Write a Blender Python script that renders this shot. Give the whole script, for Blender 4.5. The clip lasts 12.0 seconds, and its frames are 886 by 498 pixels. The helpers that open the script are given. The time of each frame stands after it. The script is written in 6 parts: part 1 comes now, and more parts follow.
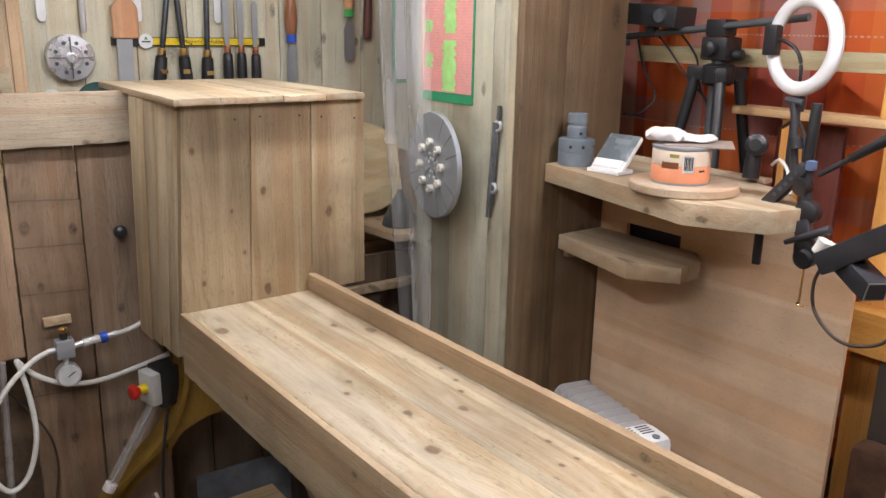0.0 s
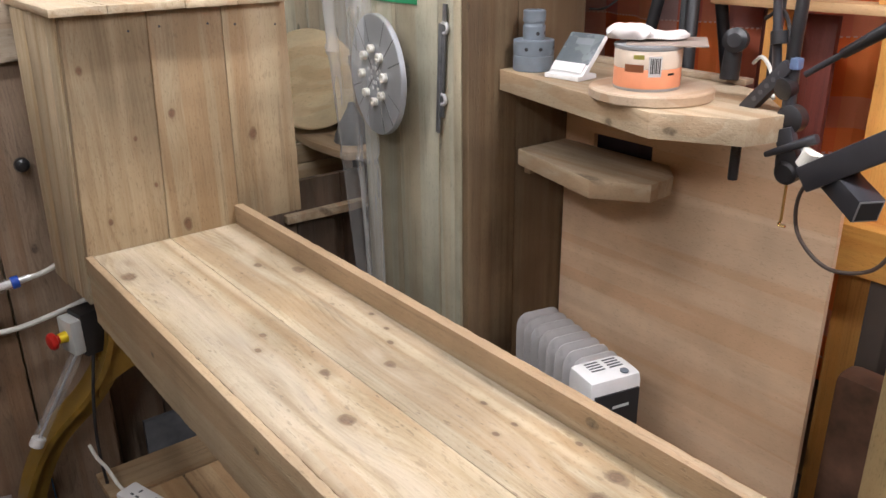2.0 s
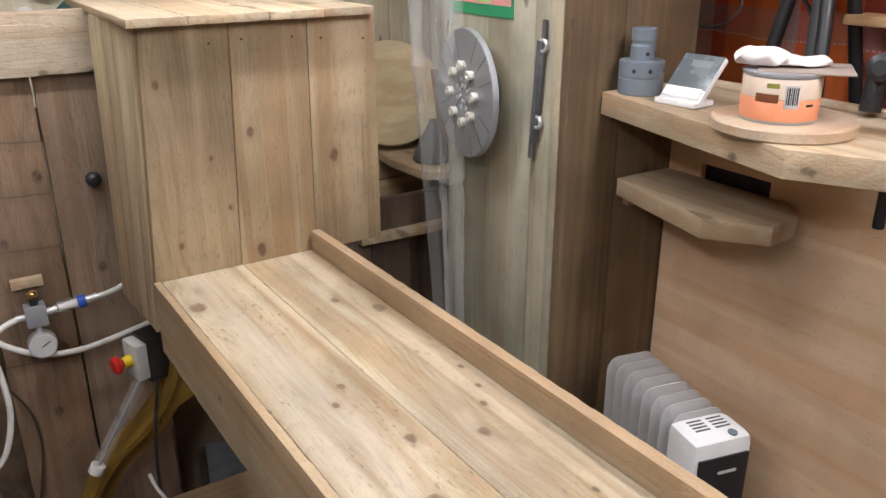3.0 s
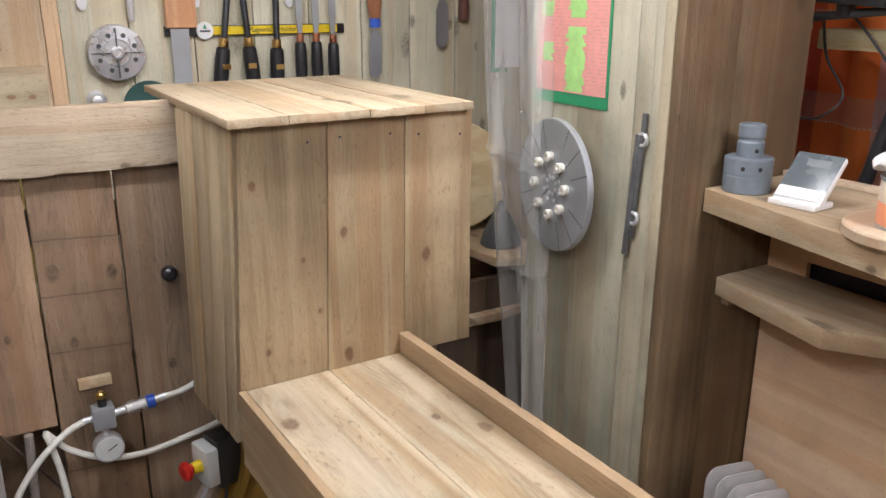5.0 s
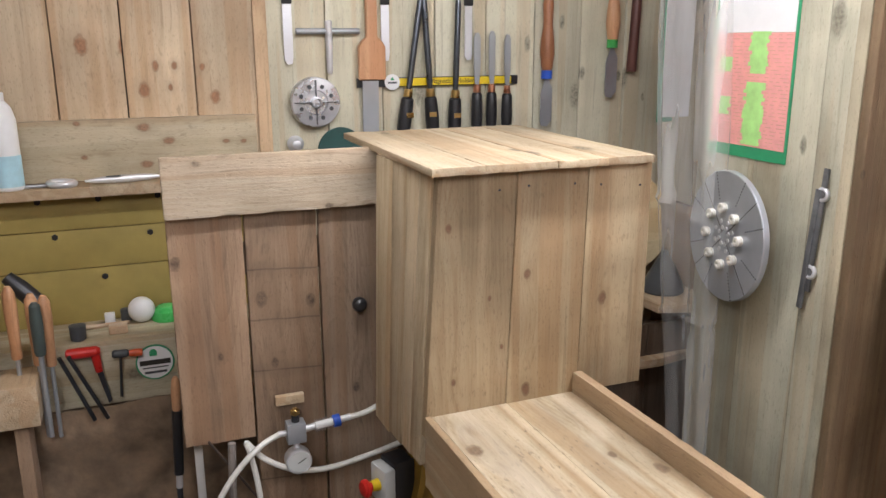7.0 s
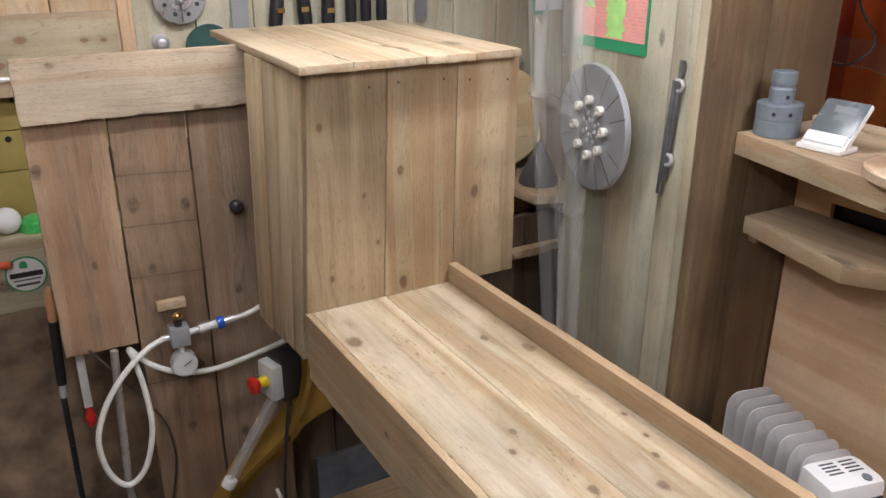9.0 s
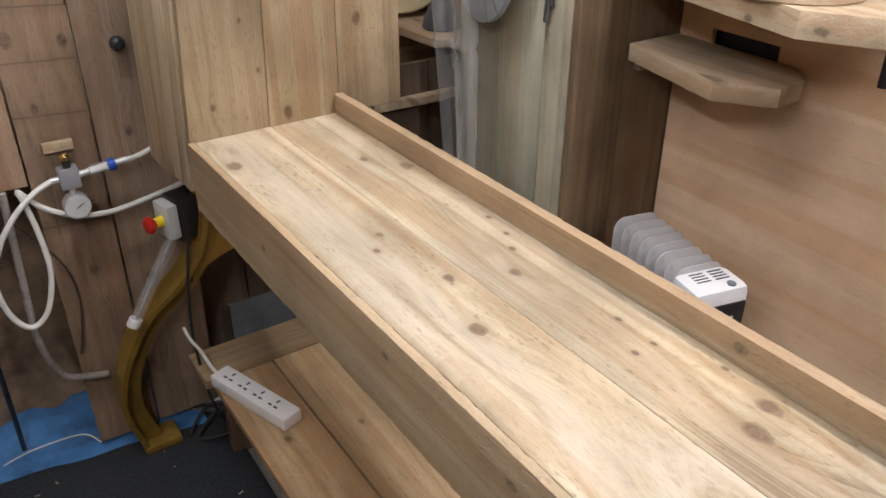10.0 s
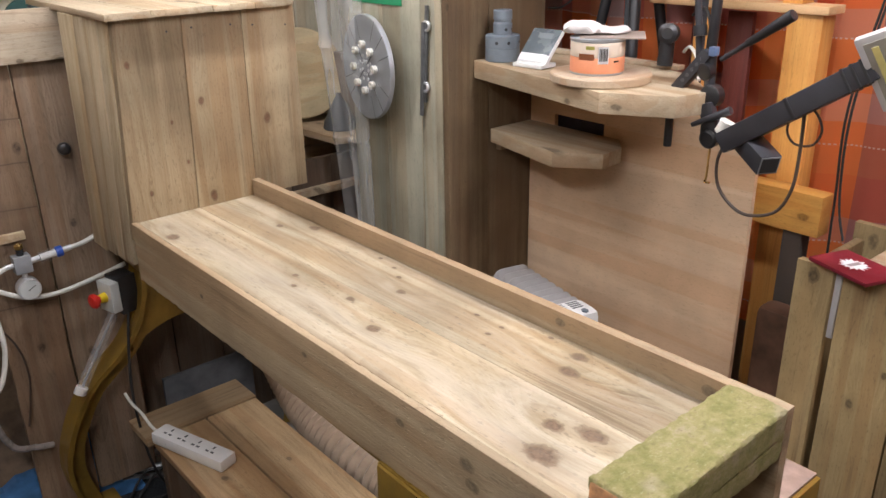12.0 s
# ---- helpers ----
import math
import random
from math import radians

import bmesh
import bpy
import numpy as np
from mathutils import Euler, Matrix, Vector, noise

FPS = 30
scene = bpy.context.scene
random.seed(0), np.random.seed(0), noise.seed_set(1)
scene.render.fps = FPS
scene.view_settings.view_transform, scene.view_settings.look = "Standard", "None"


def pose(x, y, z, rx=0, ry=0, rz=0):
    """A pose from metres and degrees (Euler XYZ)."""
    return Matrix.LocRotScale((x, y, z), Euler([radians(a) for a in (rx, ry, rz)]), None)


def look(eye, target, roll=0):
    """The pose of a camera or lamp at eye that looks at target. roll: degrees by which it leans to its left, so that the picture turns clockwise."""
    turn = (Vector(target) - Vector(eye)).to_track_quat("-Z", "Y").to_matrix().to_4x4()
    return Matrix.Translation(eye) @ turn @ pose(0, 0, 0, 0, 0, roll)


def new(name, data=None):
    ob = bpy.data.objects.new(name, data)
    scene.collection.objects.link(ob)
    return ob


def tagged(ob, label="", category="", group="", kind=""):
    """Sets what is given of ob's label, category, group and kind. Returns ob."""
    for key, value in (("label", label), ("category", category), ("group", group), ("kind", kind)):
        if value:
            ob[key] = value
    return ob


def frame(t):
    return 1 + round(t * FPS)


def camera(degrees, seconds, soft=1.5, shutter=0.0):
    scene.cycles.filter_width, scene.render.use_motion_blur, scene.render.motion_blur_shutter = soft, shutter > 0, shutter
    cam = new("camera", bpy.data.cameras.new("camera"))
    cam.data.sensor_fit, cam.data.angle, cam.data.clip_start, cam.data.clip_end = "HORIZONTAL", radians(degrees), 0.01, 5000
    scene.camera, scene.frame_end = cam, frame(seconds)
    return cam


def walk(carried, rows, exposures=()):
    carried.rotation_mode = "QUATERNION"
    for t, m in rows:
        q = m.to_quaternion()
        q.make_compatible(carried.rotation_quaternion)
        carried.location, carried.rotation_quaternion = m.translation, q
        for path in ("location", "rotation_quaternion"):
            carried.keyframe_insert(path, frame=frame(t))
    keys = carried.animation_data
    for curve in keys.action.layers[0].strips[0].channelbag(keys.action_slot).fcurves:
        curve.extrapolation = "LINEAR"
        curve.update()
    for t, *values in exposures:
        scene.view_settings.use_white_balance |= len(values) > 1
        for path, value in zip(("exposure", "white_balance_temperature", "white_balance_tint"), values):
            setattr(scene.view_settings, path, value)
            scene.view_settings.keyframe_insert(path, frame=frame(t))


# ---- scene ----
cam = camera(57.5, 12.0)
PATH = [
    (0, (0.075, 0.027, 1.54), (1.221, 1.578, 1.014), 1.1),
    (0.5, (0.119, -0.037, 1.545), (1.386, 1.389, 0.944), 0.7),
    (1, (0.113, -0.011, 1.532), (1.4, 1.37, 0.873), -0.1),
    (1.5, (0.178, 0.086, 1.517), (1.387, 1.51, 0.802), -0.7),
    (2, (0.299, 0.134, 1.519), (1.412, 1.618, 0.771), -0.8),
    (2.5, (0.356, 0.198, 1.531), (1.376, 1.745, 0.779), -0.7),
    (3, (0.343, 0.299, 1.518), (1.337, 1.874, 0.789), -0.2),
    (3.5, (0.269, 0.392, 1.567), (1.291, 1.979, 0.905), 0.4),
    (3.7, (0.231, 0.42, 1.58), (1.273, 2.004, 0.942), 0.6),
    (5.3, (0.274, 0.504, 1.57), (1.213, 2.167, 0.977), -0.1),
    (5.5, (0.272, 0.522, 1.566), (1.166, 2.209, 0.972), -0.2),
    (6, (0.22, 0.547, 1.568), (0.996, 2.295, 0.981), -0.6),
    (6.5, (0.157, 0.512, 1.596), (0.853, 2.307, 1.056), -0.6),
    (6.7, (0.144, 0.481, 1.609), (0.832, 2.29, 1.102), -0.4),
    (8.3, (0.152, 0.383, 1.608), (1.007, 2.099, 1.038), 0.1),
    (8.5, (0.171, 0.387, 1.62), (1.032, 2.081, 0.996), -0.1),
    (9, (0.166, 0.395, 1.615), (1.07, 2.017, 0.871), 0.1),
    (9.5, (0.188, 0.375, 1.556), (1.121, 1.908, 0.673), 0.1),
    (10, (0.236, 0.256, 1.517), (1.185, 1.708, 0.521), 0.1),
    (10.5, (0.202, 0.104, 1.517), (1.175, 1.501, 0.467), -0.3),
    (11, (0.082, -0.018, 1.528), (1.117, 1.377, 0.537), -0.9),
    (11.5, (0.04, -0.074, 1.557), (1.184, 1.348, 0.737), -1.1),
    (12, (0.036, -0.097, 1.564), (1.22, 1.326, 0.807), -1.1),
]
EXPOSURES = [(0, -0.04), (3, 0.02), (6, 0.07), (8.5, -0.02), (10, 0.04), (11, 0.10), (12, 0.02)]
walk(cam, [(t, look(eye, target, roll)) for t, eye, target, roll in PATH], EXPOSURES)

# ---------------------------------------------------------------- world and light
FLOOR, TOP = -0.11, 2.22
world = bpy.data.worlds.new("world")
scene.world = world
world.use_nodes = True
world.node_tree.nodes["Background"].inputs[0].default_value = (0.9, 0.95, 1.0, 1)
world.node_tree.nodes["Background"].inputs[1].default_value = 0.05


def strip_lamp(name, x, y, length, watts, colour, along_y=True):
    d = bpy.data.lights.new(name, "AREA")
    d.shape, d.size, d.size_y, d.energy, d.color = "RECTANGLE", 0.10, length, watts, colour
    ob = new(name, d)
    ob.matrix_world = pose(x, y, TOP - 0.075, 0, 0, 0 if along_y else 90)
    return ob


# Assumed battens out of view; places and watts set to balance the brightness.
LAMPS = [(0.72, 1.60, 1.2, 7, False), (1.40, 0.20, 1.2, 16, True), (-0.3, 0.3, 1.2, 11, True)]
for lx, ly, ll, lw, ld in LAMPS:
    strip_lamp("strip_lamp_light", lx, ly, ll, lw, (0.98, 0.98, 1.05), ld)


# ---------------------------------------------------------------- node helpers and materials
def nodes_of(name):
    m = bpy.data.materials.new(name)
    m.use_nodes = True
    return m, m.node_tree.nodes, m.node_tree.links, m.node_tree.nodes["Principled BSDF"]


class G:
    """Short writing for node trees."""

    def __init__(self, name):
        self.m, self.n, self.l, self.p = nodes_of(name)

    def put(self, socket, v):
        if isinstance(v, bpy.types.NodeSocket):
            self.l.new(v, socket)
        elif v is not None:
            socket.default_value = v

    def math(self, op, a, b=None, c=None, clamp=False):
        n = self.n.new("ShaderNodeMath")
        n.operation, n.use_clamp = op, clamp
        for i, v in enumerate((a, b, c)):
            self.put(n.inputs[i], v)
        return n.outputs[0]

    def vec(self, op, a, b=None):
        n = self.n.new("ShaderNodeVectorMath")
        n.operation = op
        self.put(n.inputs[0], a)
        if b is not None:
            self.put(n.inputs[1], b)
        return n.outputs["Value"] if op in ("LENGTH", "DOT_PRODUCT") else n.outputs[0]

    def noise(self, v, scale, detail=3.0, rough=0.55, distort=0.0):
        n = self.n.new("ShaderNodeTexNoise")
        self.put(n.inputs["Vector"], v)
        n.inputs["Scale"].default_value, n.inputs["Detail"].default_value = scale, detail
        n.inputs["Roughness"].default_value, n.inputs["Distortion"].default_value = rough, distort
        return n.outputs["Fac"]

    def ramp(self, f, stops, mode="LINEAR"):
        n = self.n.new("ShaderNodeValToRGB")
        e = n.color_ramp.elements
        n.color_ramp.interpolation = mode
        while len(e) < len(stops):
            e.new(0.5)
        for el, (p, c) in zip(e, stops):
            el.position, el.color = p, (*c, 1)
        self.put(n.inputs[0], f)
        return n.outputs[0]

    def mix(self, f, a, b, mode="MIX"):
        n = self.n.new("ShaderNodeMix")
        n.data_type, n.blend_type = "RGBA", mode
        self.put(n.inputs[0], f)
        self.put(n.inputs[6], a if isinstance(a, bpy.types.NodeSocket) else (*a, 1))
        self.put(n.inputs[7], b if isinstance(b, bpy.types.NodeSocket) else (*b, 1))
        return n.outputs[2]

    def range(self, v, a, b, c=0.0, d=1.0, smooth=True):
        n = self.n.new("ShaderNodeMapRange")
        if smooth:
            n.interpolation_type = "SMOOTHSTEP"
        for i, x in enumerate((v, a, b, c, d)):
            self.put(n.inputs[i], x)
        return n.outputs[0]

    def coords(self, jitter=0.0):
        t = self.n.new("ShaderNodeTexCoord").outputs["Object"]
        if jitter:
            r = self.n.new("ShaderNodeObjectInfo").outputs["Random"]
            s = self.n.new("ShaderNodeVectorMath")
            s.operation = "SCALE"
            s.inputs[0].default_value = (jitter, jitter * 0.7, jitter * 1.3)
            self.l.new(r, s.inputs["Scale"])
            return t, self.vec("ADD", t, s.outputs[0]), r
        return t

    def bump(self, h, strength, dist):
        n = self.n.new("ShaderNodeBump")
        n.inputs["Strength"].default_value, n.inputs["Distance"].default_value = strength, dist
        self.l.new(h, n.inputs["Height"])
        self.l.new(n.outputs[0], self.p.inputs["Normal"])

    def done(self, colour, rough=0.6, metal=0.0):
        self.put(self.p.inputs["Base Color"], colour if isinstance(colour, bpy.types.NodeSocket) else (*colour, 1))
        self.put(self.p.inputs["Roughness"], rough)
        self.put(self.p.inputs["Metallic"], metal)
        return self.m


AX = {"x": 0, "y": 1, "z": 2}


def wood(name, along, pale, mid, dark, ring=9.0, contrast=1.0, knots=(), across=("x",), stains=None, free_knots=1.0,
         rough=0.62, tone=0.25, saw=0.45, aged=True, marks=(), figure=0.17, sapwood=0.40, knot_tint=None, streaks=0.38, pits=0.22):
    """Sawn softwood: stretched rings that bend round knots, fine fibres, broad tone drift. knots: (place along, place across, radius)."""
    if aged:
        pale, mid, dark = [(q[0] * 0.93, q[1] * 1.02, q[2] * 1.08) for q in (pale, mid, dark)]
    g = G(name)
    t, c, rnd = g.coords(7.0)
    sep = g.n.new("ShaderNodeSeparateXYZ")
    g.l.new(t, sep.inputs[0])
    a_out, b_out = sep.outputs[AX[along]], sep.outputs[AX[across[0]]]
    stretch = [1.0, 1.0, 1.0]
    stretch[AX[along]] = 0.036
    knot_mask, push, halo, near = None, None, None, None
    wob = g.math("SUBTRACT", g.noise(t, 70.0, 2.0), 0.5) if knots else None
    for ka, kb, kr in knots:
        da = g.math("SUBTRACT", a_out, ka)
        db = g.math("SUBTRACT", b_out, kb)
        d = g.math("SQRT", g.math("ADD", g.math("POWER", g.math("MULTIPLY", da, 0.66), 2.0), g.math("POWER", db, 2.0)))
        d = g.math("MULTIPLY", d, 1.0 / kr)
        near = d if near is None else g.math("MINIMUM", near, d)
        far = g.math("SQRT", g.math("ADD", g.math("POWER", g.math("MULTIPLY", da, 0.28), 2.0), g.math("POWER", db, 2.0)))
        sway = g.math("MULTIPLY", g.range(far, kr * 4.0, 0.0), kr * 2.2)
        push = sway if push is None else g.math("ADD", push, sway)
    if near is not None:
        near = g.math("ADD", near, g.math("MULTIPLY", wob, 0.7))
        knot_mask = g.range(near, 0.95, 0.45)
        halo = g.range(near, 2.3, 0.5)
        rim = g.range(g.math("ABSOLUTE", g.math("SUBTRACT", near, 0.72)), 0.24, 0.0)
    v = g.n.new("ShaderNodeVectorMath")
    v.operation = "MULTIPLY"
    g.l.new(c, v.inputs[0])
    v.inputs[1].default_value = stretch
    base = v.outputs[0]
    if push is not None:
        comb = g.n.new("ShaderNodeCombineXYZ")
        for ax in range(3):
            if ax != AX[along]:
                g.l.new(push, comb.inputs[ax])
        base = g.vec("ADD", base, comb.outputs[0])
    broad = g.noise(base, ring * 0.55, 2.0, 0.5)
    rings = g.noise(base, ring * 2.6, 4.0, 0.62, 0.15)
    lines = g.math("SINE", g.math("MULTIPLY", broad, 95.0))
    lines = g.range(lines, -0.2, 1.0)
    fibres_v = [260.0, 260.0, 260.0]
    fibres_v[AX[along]] = 9.0
    fv = g.n.new("ShaderNodeVectorMath")
    fv.operation = "MULTIPLY"
    g.l.new(c, fv.inputs[0])
    fv.inputs[1].default_value = fibres_v
    fibres = g.noise(fv.outputs[0], 1.0, 2.0, 0.6)
    f = g.math("ADD", g.math("MULTIPLY", rings, 0.75), g.math("MULTIPLY", lines, 0.12))
    f = g.math("ADD", f, g.math("MULTIPLY", g.math("SUBTRACT", fibres, 0.5), 0.30))
    thin = g.noise(base, ring * 7.5, 3.0, 0.6)
    f = g.math("ADD", f, g.math("MULTIPLY", g.math("SUBTRACT", thin, 0.5), 0.30))
    mott_v = [16.0, 16.0, 16.0]
    mott_v[AX[along]] = 5.0
    mv = g.n.new("ShaderNodeVectorMath")
    mv.operation = "MULTIPLY"
    g.l.new(c, mv.inputs[0])
    mv.inputs[1].default_value = mott_v
    mottle = g.noise(mv.outputs[0], 1.0, 5.0, 0.7)
    f = g.math("ADD", f, g.math("MULTIPLY", g.math("SUBTRACT", mottle, 0.5), 0.36))
    # growth rings of a trunk cut lengthwise: arches where the cut runs tangential, straight lines elsewhere
    sepc = g.n.new("ShaderNodeSeparateXYZ")
    g.l.new(c, sepc.inputs[0])
    other = [q for q in range(3) if q != AX[along]]
    u = g.math("ADD", sepc.outputs[other[0]], sepc.outputs[other[1]])
    if push is not None:
        u = g.math("ADD", u, g.math("MULTIPLY", push, 0.9))
    u = g.math("ADD", u, g.math("MULTIPLY", g.noise(base, ring * 1.6, 2.0), 0.012))
    u = g.math("MULTIPLY", g.math("SUBTRACT", g.math("FRACT", g.math("MULTIPLY", u, 1.0 / 0.27)), 0.5), 0.27)
    long_v = [0.0, 0.0, 0.0]
    long_v[AX[along]] = 1.3
    deep = g.math("MULTIPLY", g.noise(g.vec("MULTIPLY", c, tuple(long_v)), 1.0, 1.0), 0.16)
    dist = g.math("SQRT", g.math("ADD", g.math("POWER", u, 2.0), g.math("POWER", deep, 2.0)))
    late = g.math("POWER", g.math("FRACT", g.math("MULTIPLY", dist, 1.0 / 0.0065)), 2.2)
    late = g.math("MULTIPLY", late, g.range(g.noise(c, 5.0, 2.0), 0.35, 0.65, 0.25, 1.0))
    f = g.math("ADD", f, g.math("MULTIPLY", g.math("SUBTRACT", late, 0.25), figure))
    spread = 0.28 / max(contrast, 0.05)
    col = g.ramp(g.range(f, 0.45 - spread, 0.45 + spread, 0.0, 1.0, False), [(0.0, pale), (0.5, mid), (1.0, dark)])
    bands_v = [1.0, 1.0, 1.0]
    bands_v[AX[along]] = 0.03
    bv = g.n.new("ShaderNodeVectorMath")
    bv.operation = "MULTIPLY"
    g.l.new(c, bv.inputs[0])
    bv.inputs[1].default_value = bands_v
    heart = g.noise(bv.outputs[0], 20.0, 1.0, 0.4)
    col = g.mix(g.math("MULTIPLY", g.range(heart, 0.50, 0.545), 0.55), col, (mid[0] * 0.92, mid[1] * 0.78, mid[2] * 0.66))
    sap = g.noise(g.vec("ADD", bv.outputs[0], (3.3, 5.1, 8.7)), 17.0, 2.0, 0.45)
    col = g.mix(g.math("MULTIPLY", g.range(sap, 0.53, 0.62), sapwood), col, tuple(min(0.9, q * 1.16) for q in pale))
    streak = g.noise(base, ring * 11.0, 2.0, 0.6)
    col = g.mix(g.math("MULTIPLY", g.range(streak, 0.60, 0.72), streaks), col, tuple(q * 0.75 for q in dark))
    fleck_v = [330.0, 330.0, 330.0]
    fleck_v[AX[along]] = 85.0
    fleck = g.noise(g.vec("MULTIPLY", c, tuple(fleck_v)), 1.0, 2.0, 0.7)
    col = g.mix(g.math("MULTIPLY", g.range(fleck, 0.56, 0.70), 0.34), col, tuple(q * 0.7 for q in dark))
    pit_v = [170.0, 170.0, 170.0]
    pit_v[AX[along]] = 48.0
    pit = g.noise(g.vec("MULTIPLY", c, tuple(pit_v)), 1.0, 1.0, 0.5)
    where = g.range(g.noise(c, 6.0, 3.0, 0.6), 0.42, 0.60, 0.25, 1.0)
    pit = g.math("MULTIPLY", g.range(pit, 0.64, 0.71), where)
    col = g.mix(g.math("MULTIPLY", pit, pits), col, tuple(q * 0.55 for q in dark))
    grime = g.noise(c, 14.0, 5.0, 0.72)
    col = g.mix(g.math("MULTIPLY", g.range(grime, 0.55, 0.78), 0.22), col, (dark[0] * 0.85, dark[1] * 0.85, dark[2] * 0.85))
    for mark in marks:
        dm = g.math("ABSOLUTE", g.math("SUBTRACT", g.math("ADD", a_out, g.math("MULTIPLY", b_out, 0.06)), g.math("ADD", mark, g.math("MULTIPLY", g.noise(t, 14.0, 2.0), 0.008))))
        col = g.mix(g.math("MULTIPLY", g.range(dm, 0.0030, 0.0006), 0.6), col, tuple(q * 0.5 for q in dark))
        col = g.mix(g.math("MULTIPLY", g.range(dm, 0.030, 0.004), 0.22), col, tuple(q * 0.7 for q in dark))
    drift = g.noise(c, 2.6, 3.0, 0.6)
    shade = g.range(drift, 0.25, 0.75, 1.0 - tone, 1.0 + tone * 0.6)
    each = g.math("ADD", g.math("MULTIPLY", rnd, tone * 0.9), 1.0 - tone * 0.45)
    tint = g.n.new("ShaderNodeCombineXYZ")
    for i in range(3):
        g.l.new(g.math("MULTIPLY", shade, each), tint.inputs[i])
    col = g.mix(1.0, col, tint.outputs[0], "MULTIPLY")
    if stains:
        sc, amount = stains
        sn = g.noise(base, ring * 1.1, 4.0, 0.65)
        col = g.mix(g.math("MULTIPLY", g.range(sn, 0.42, 0.66), amount), col, sc)
    if free_knots > 0:
        sc = g.n.new("ShaderNodeSeparateXYZ")
        g.l.new(c, sc.inputs[0])
        rest = [q for q in range(3) if q != AX[along]]
        flat = g.n.new("ShaderNodeCombineXYZ")
        g.l.new(g.math("MULTIPLY", sc.outputs[AX[along]], 3.4), flat.inputs[0])
        g.l.new(g.math("MULTIPLY", g.math("ADD", sc.outputs[rest[0]], sc.outputs[rest[1]]), 7.5), flat.inputs[1])
        vo = g.n.new("ShaderNodeTexVoronoi")
        vo.voronoi_dimensions = "2D"
        vo.inputs["Scale"].default_value = 1.0
        g.l.new(flat.outputs[0], vo.inputs["Vector"])
        pick = g.n.new("ShaderNodeSeparateColor")
        g.l.new(vo.outputs["Color"], pick.inputs[0])
        size = g.math("MULTIPLY", g.range(pick.outputs[0], 1.0 - 0.75 * free_knots, 1.0, 0.0, 1.0, False), 0.17)
        dd = g.math("SUBTRACT", vo.outputs["Distance"], g.math("MULTIPLY", g.noise(t, 45.0, 1.0), 0.05))
        km = g.range(dd, size, g.math("MULTIPLY", size, 0.2))
        km = g.math("MULTIPLY", km, g.math("GREATER_THAN", size, 0.02))
        knot_mask = km if knot_mask is None else g.math("MAXIMUM", knot_mask, km)
    if halo is not None:
        col = g.mix(g.math("MULTIPLY", halo, 0.40), col, (mid[0] * 0.66, mid[1] * 0.64, mid[2] * 0.62))
    if knot_mask is not None:
        ringk = g.noise(t, 120.0, 2.0)
        kcol = g.ramp(ringk, [(0.3, tuple(0.30 * q for q in dark)), (0.7, tuple(0.62 * q for q in mid))])
        if knot_tint:
            kcol = g.ramp(ringk, [(0.3, tuple(0.6 * q for q in knot_tint)), (0.7, knot_tint)])
        col = g.mix(g.math("MULTIPLY", knot_mask, 0.88), col, kcol)
    if near is not None:
        year = g.math("MULTIPLY", g.range(g.math("SINE", g.math("MULTIPLY", near, 17.0)), 0.0, 1.0), knot_mask)
        col = g.mix(g.math("MULTIPLY", year, 0.25), col, tuple(0.45 * q for q in dark))
        col = g.mix(g.math("MULTIPLY", g.math("MULTIPLY", rim, g.noise(t, 55.0, 2.0)), 0.5), col, tuple(0.5 * q for q in dark))
    h = g.math("ADD", g.math("ADD", fibres, g.math("MULTIPLY", rings, 0.8)), g.math("SUBTRACT", g.math("MULTIPLY", fleck, 0.7), g.math("MULTIPLY", pit, 0.8)))
    g.bump(h, saw, 0.002)
    return g.done(col, g.range(rings, 0.2, 0.8, rough - 0.1, rough + 0.12))


BED_KNOTS = [(1.636, 0.666, 0.017), (1.254, 0.757, 0.007), (1.212, 0.728, 0.006), (1.084, 0.776, 0.010), (0.958, 0.735, 0.013), (0.547, 0.747, 0.016), (0.495, 0.769, 0.020), (0.514, 0.686, 0.024)]
BED_KNOTS_B = [(1.044, 0.866, 0.010), (1.102, 0.906, 0.006), (1.146, 0.929, 0.005), (1.206, 0.939, 0.005), (0.873, 0.906, 0.005), (0.808, 0.904, 0.005), (0.807, 0.870, 0.005), (0.723, 0.939, 0.005), (0.647, 0.923, 0.014), (0.629, 0.876, 0.016), (1.531, 0.885, 0.010), (1.460, 0.937, 0.014)]
PALE, MID, DARK = (0.445, 0.37, 0.255), (0.35, 0.27, 0.163), (0.21, 0.143, 0.076)
bed_wood_a = wood("pale pine along the bed, outer plank", "y", PALE, MID, DARK, 7, 1.2, BED_KNOTS, ("x",), free_knots=0, aged=False, figure=0.10, sapwood=0.85, knot_tint=(0.19, 0.11, 0.06), streaks=0.2, tone=0.32, stains=((0.58, 0.52, 0.42), 0.5), pits=0.55)
bed_wood_b = wood("pale pine along the bed, inner plank", "y", PALE, MID, DARK, 9, 1.35, BED_KNOTS_B, ("x",), free_knots=0, aged=False, figure=0.16, sapwood=0.65, knot_tint=(0.17, 0.10, 0.055), streaks=0.22, tone=0.32, stains=((0.56, 0.50, 0.40), 0.45), pits=0.5)
side_wood = wood("pine along the side of the bed", "y", (0.43, 0.335, 0.215), (0.345, 0.26, 0.158), (0.20, 0.14, 0.08), 9, 0.85,
                 [(1.43, 0.83, 0.006), (1.02, 0.86, 0.006), (0.75, 0.855, 0.008), (0.60, 0.86, 0.013), (0.59, 0.83, 0.012)], ("z",),
                 free_knots=0.5, aged=False)
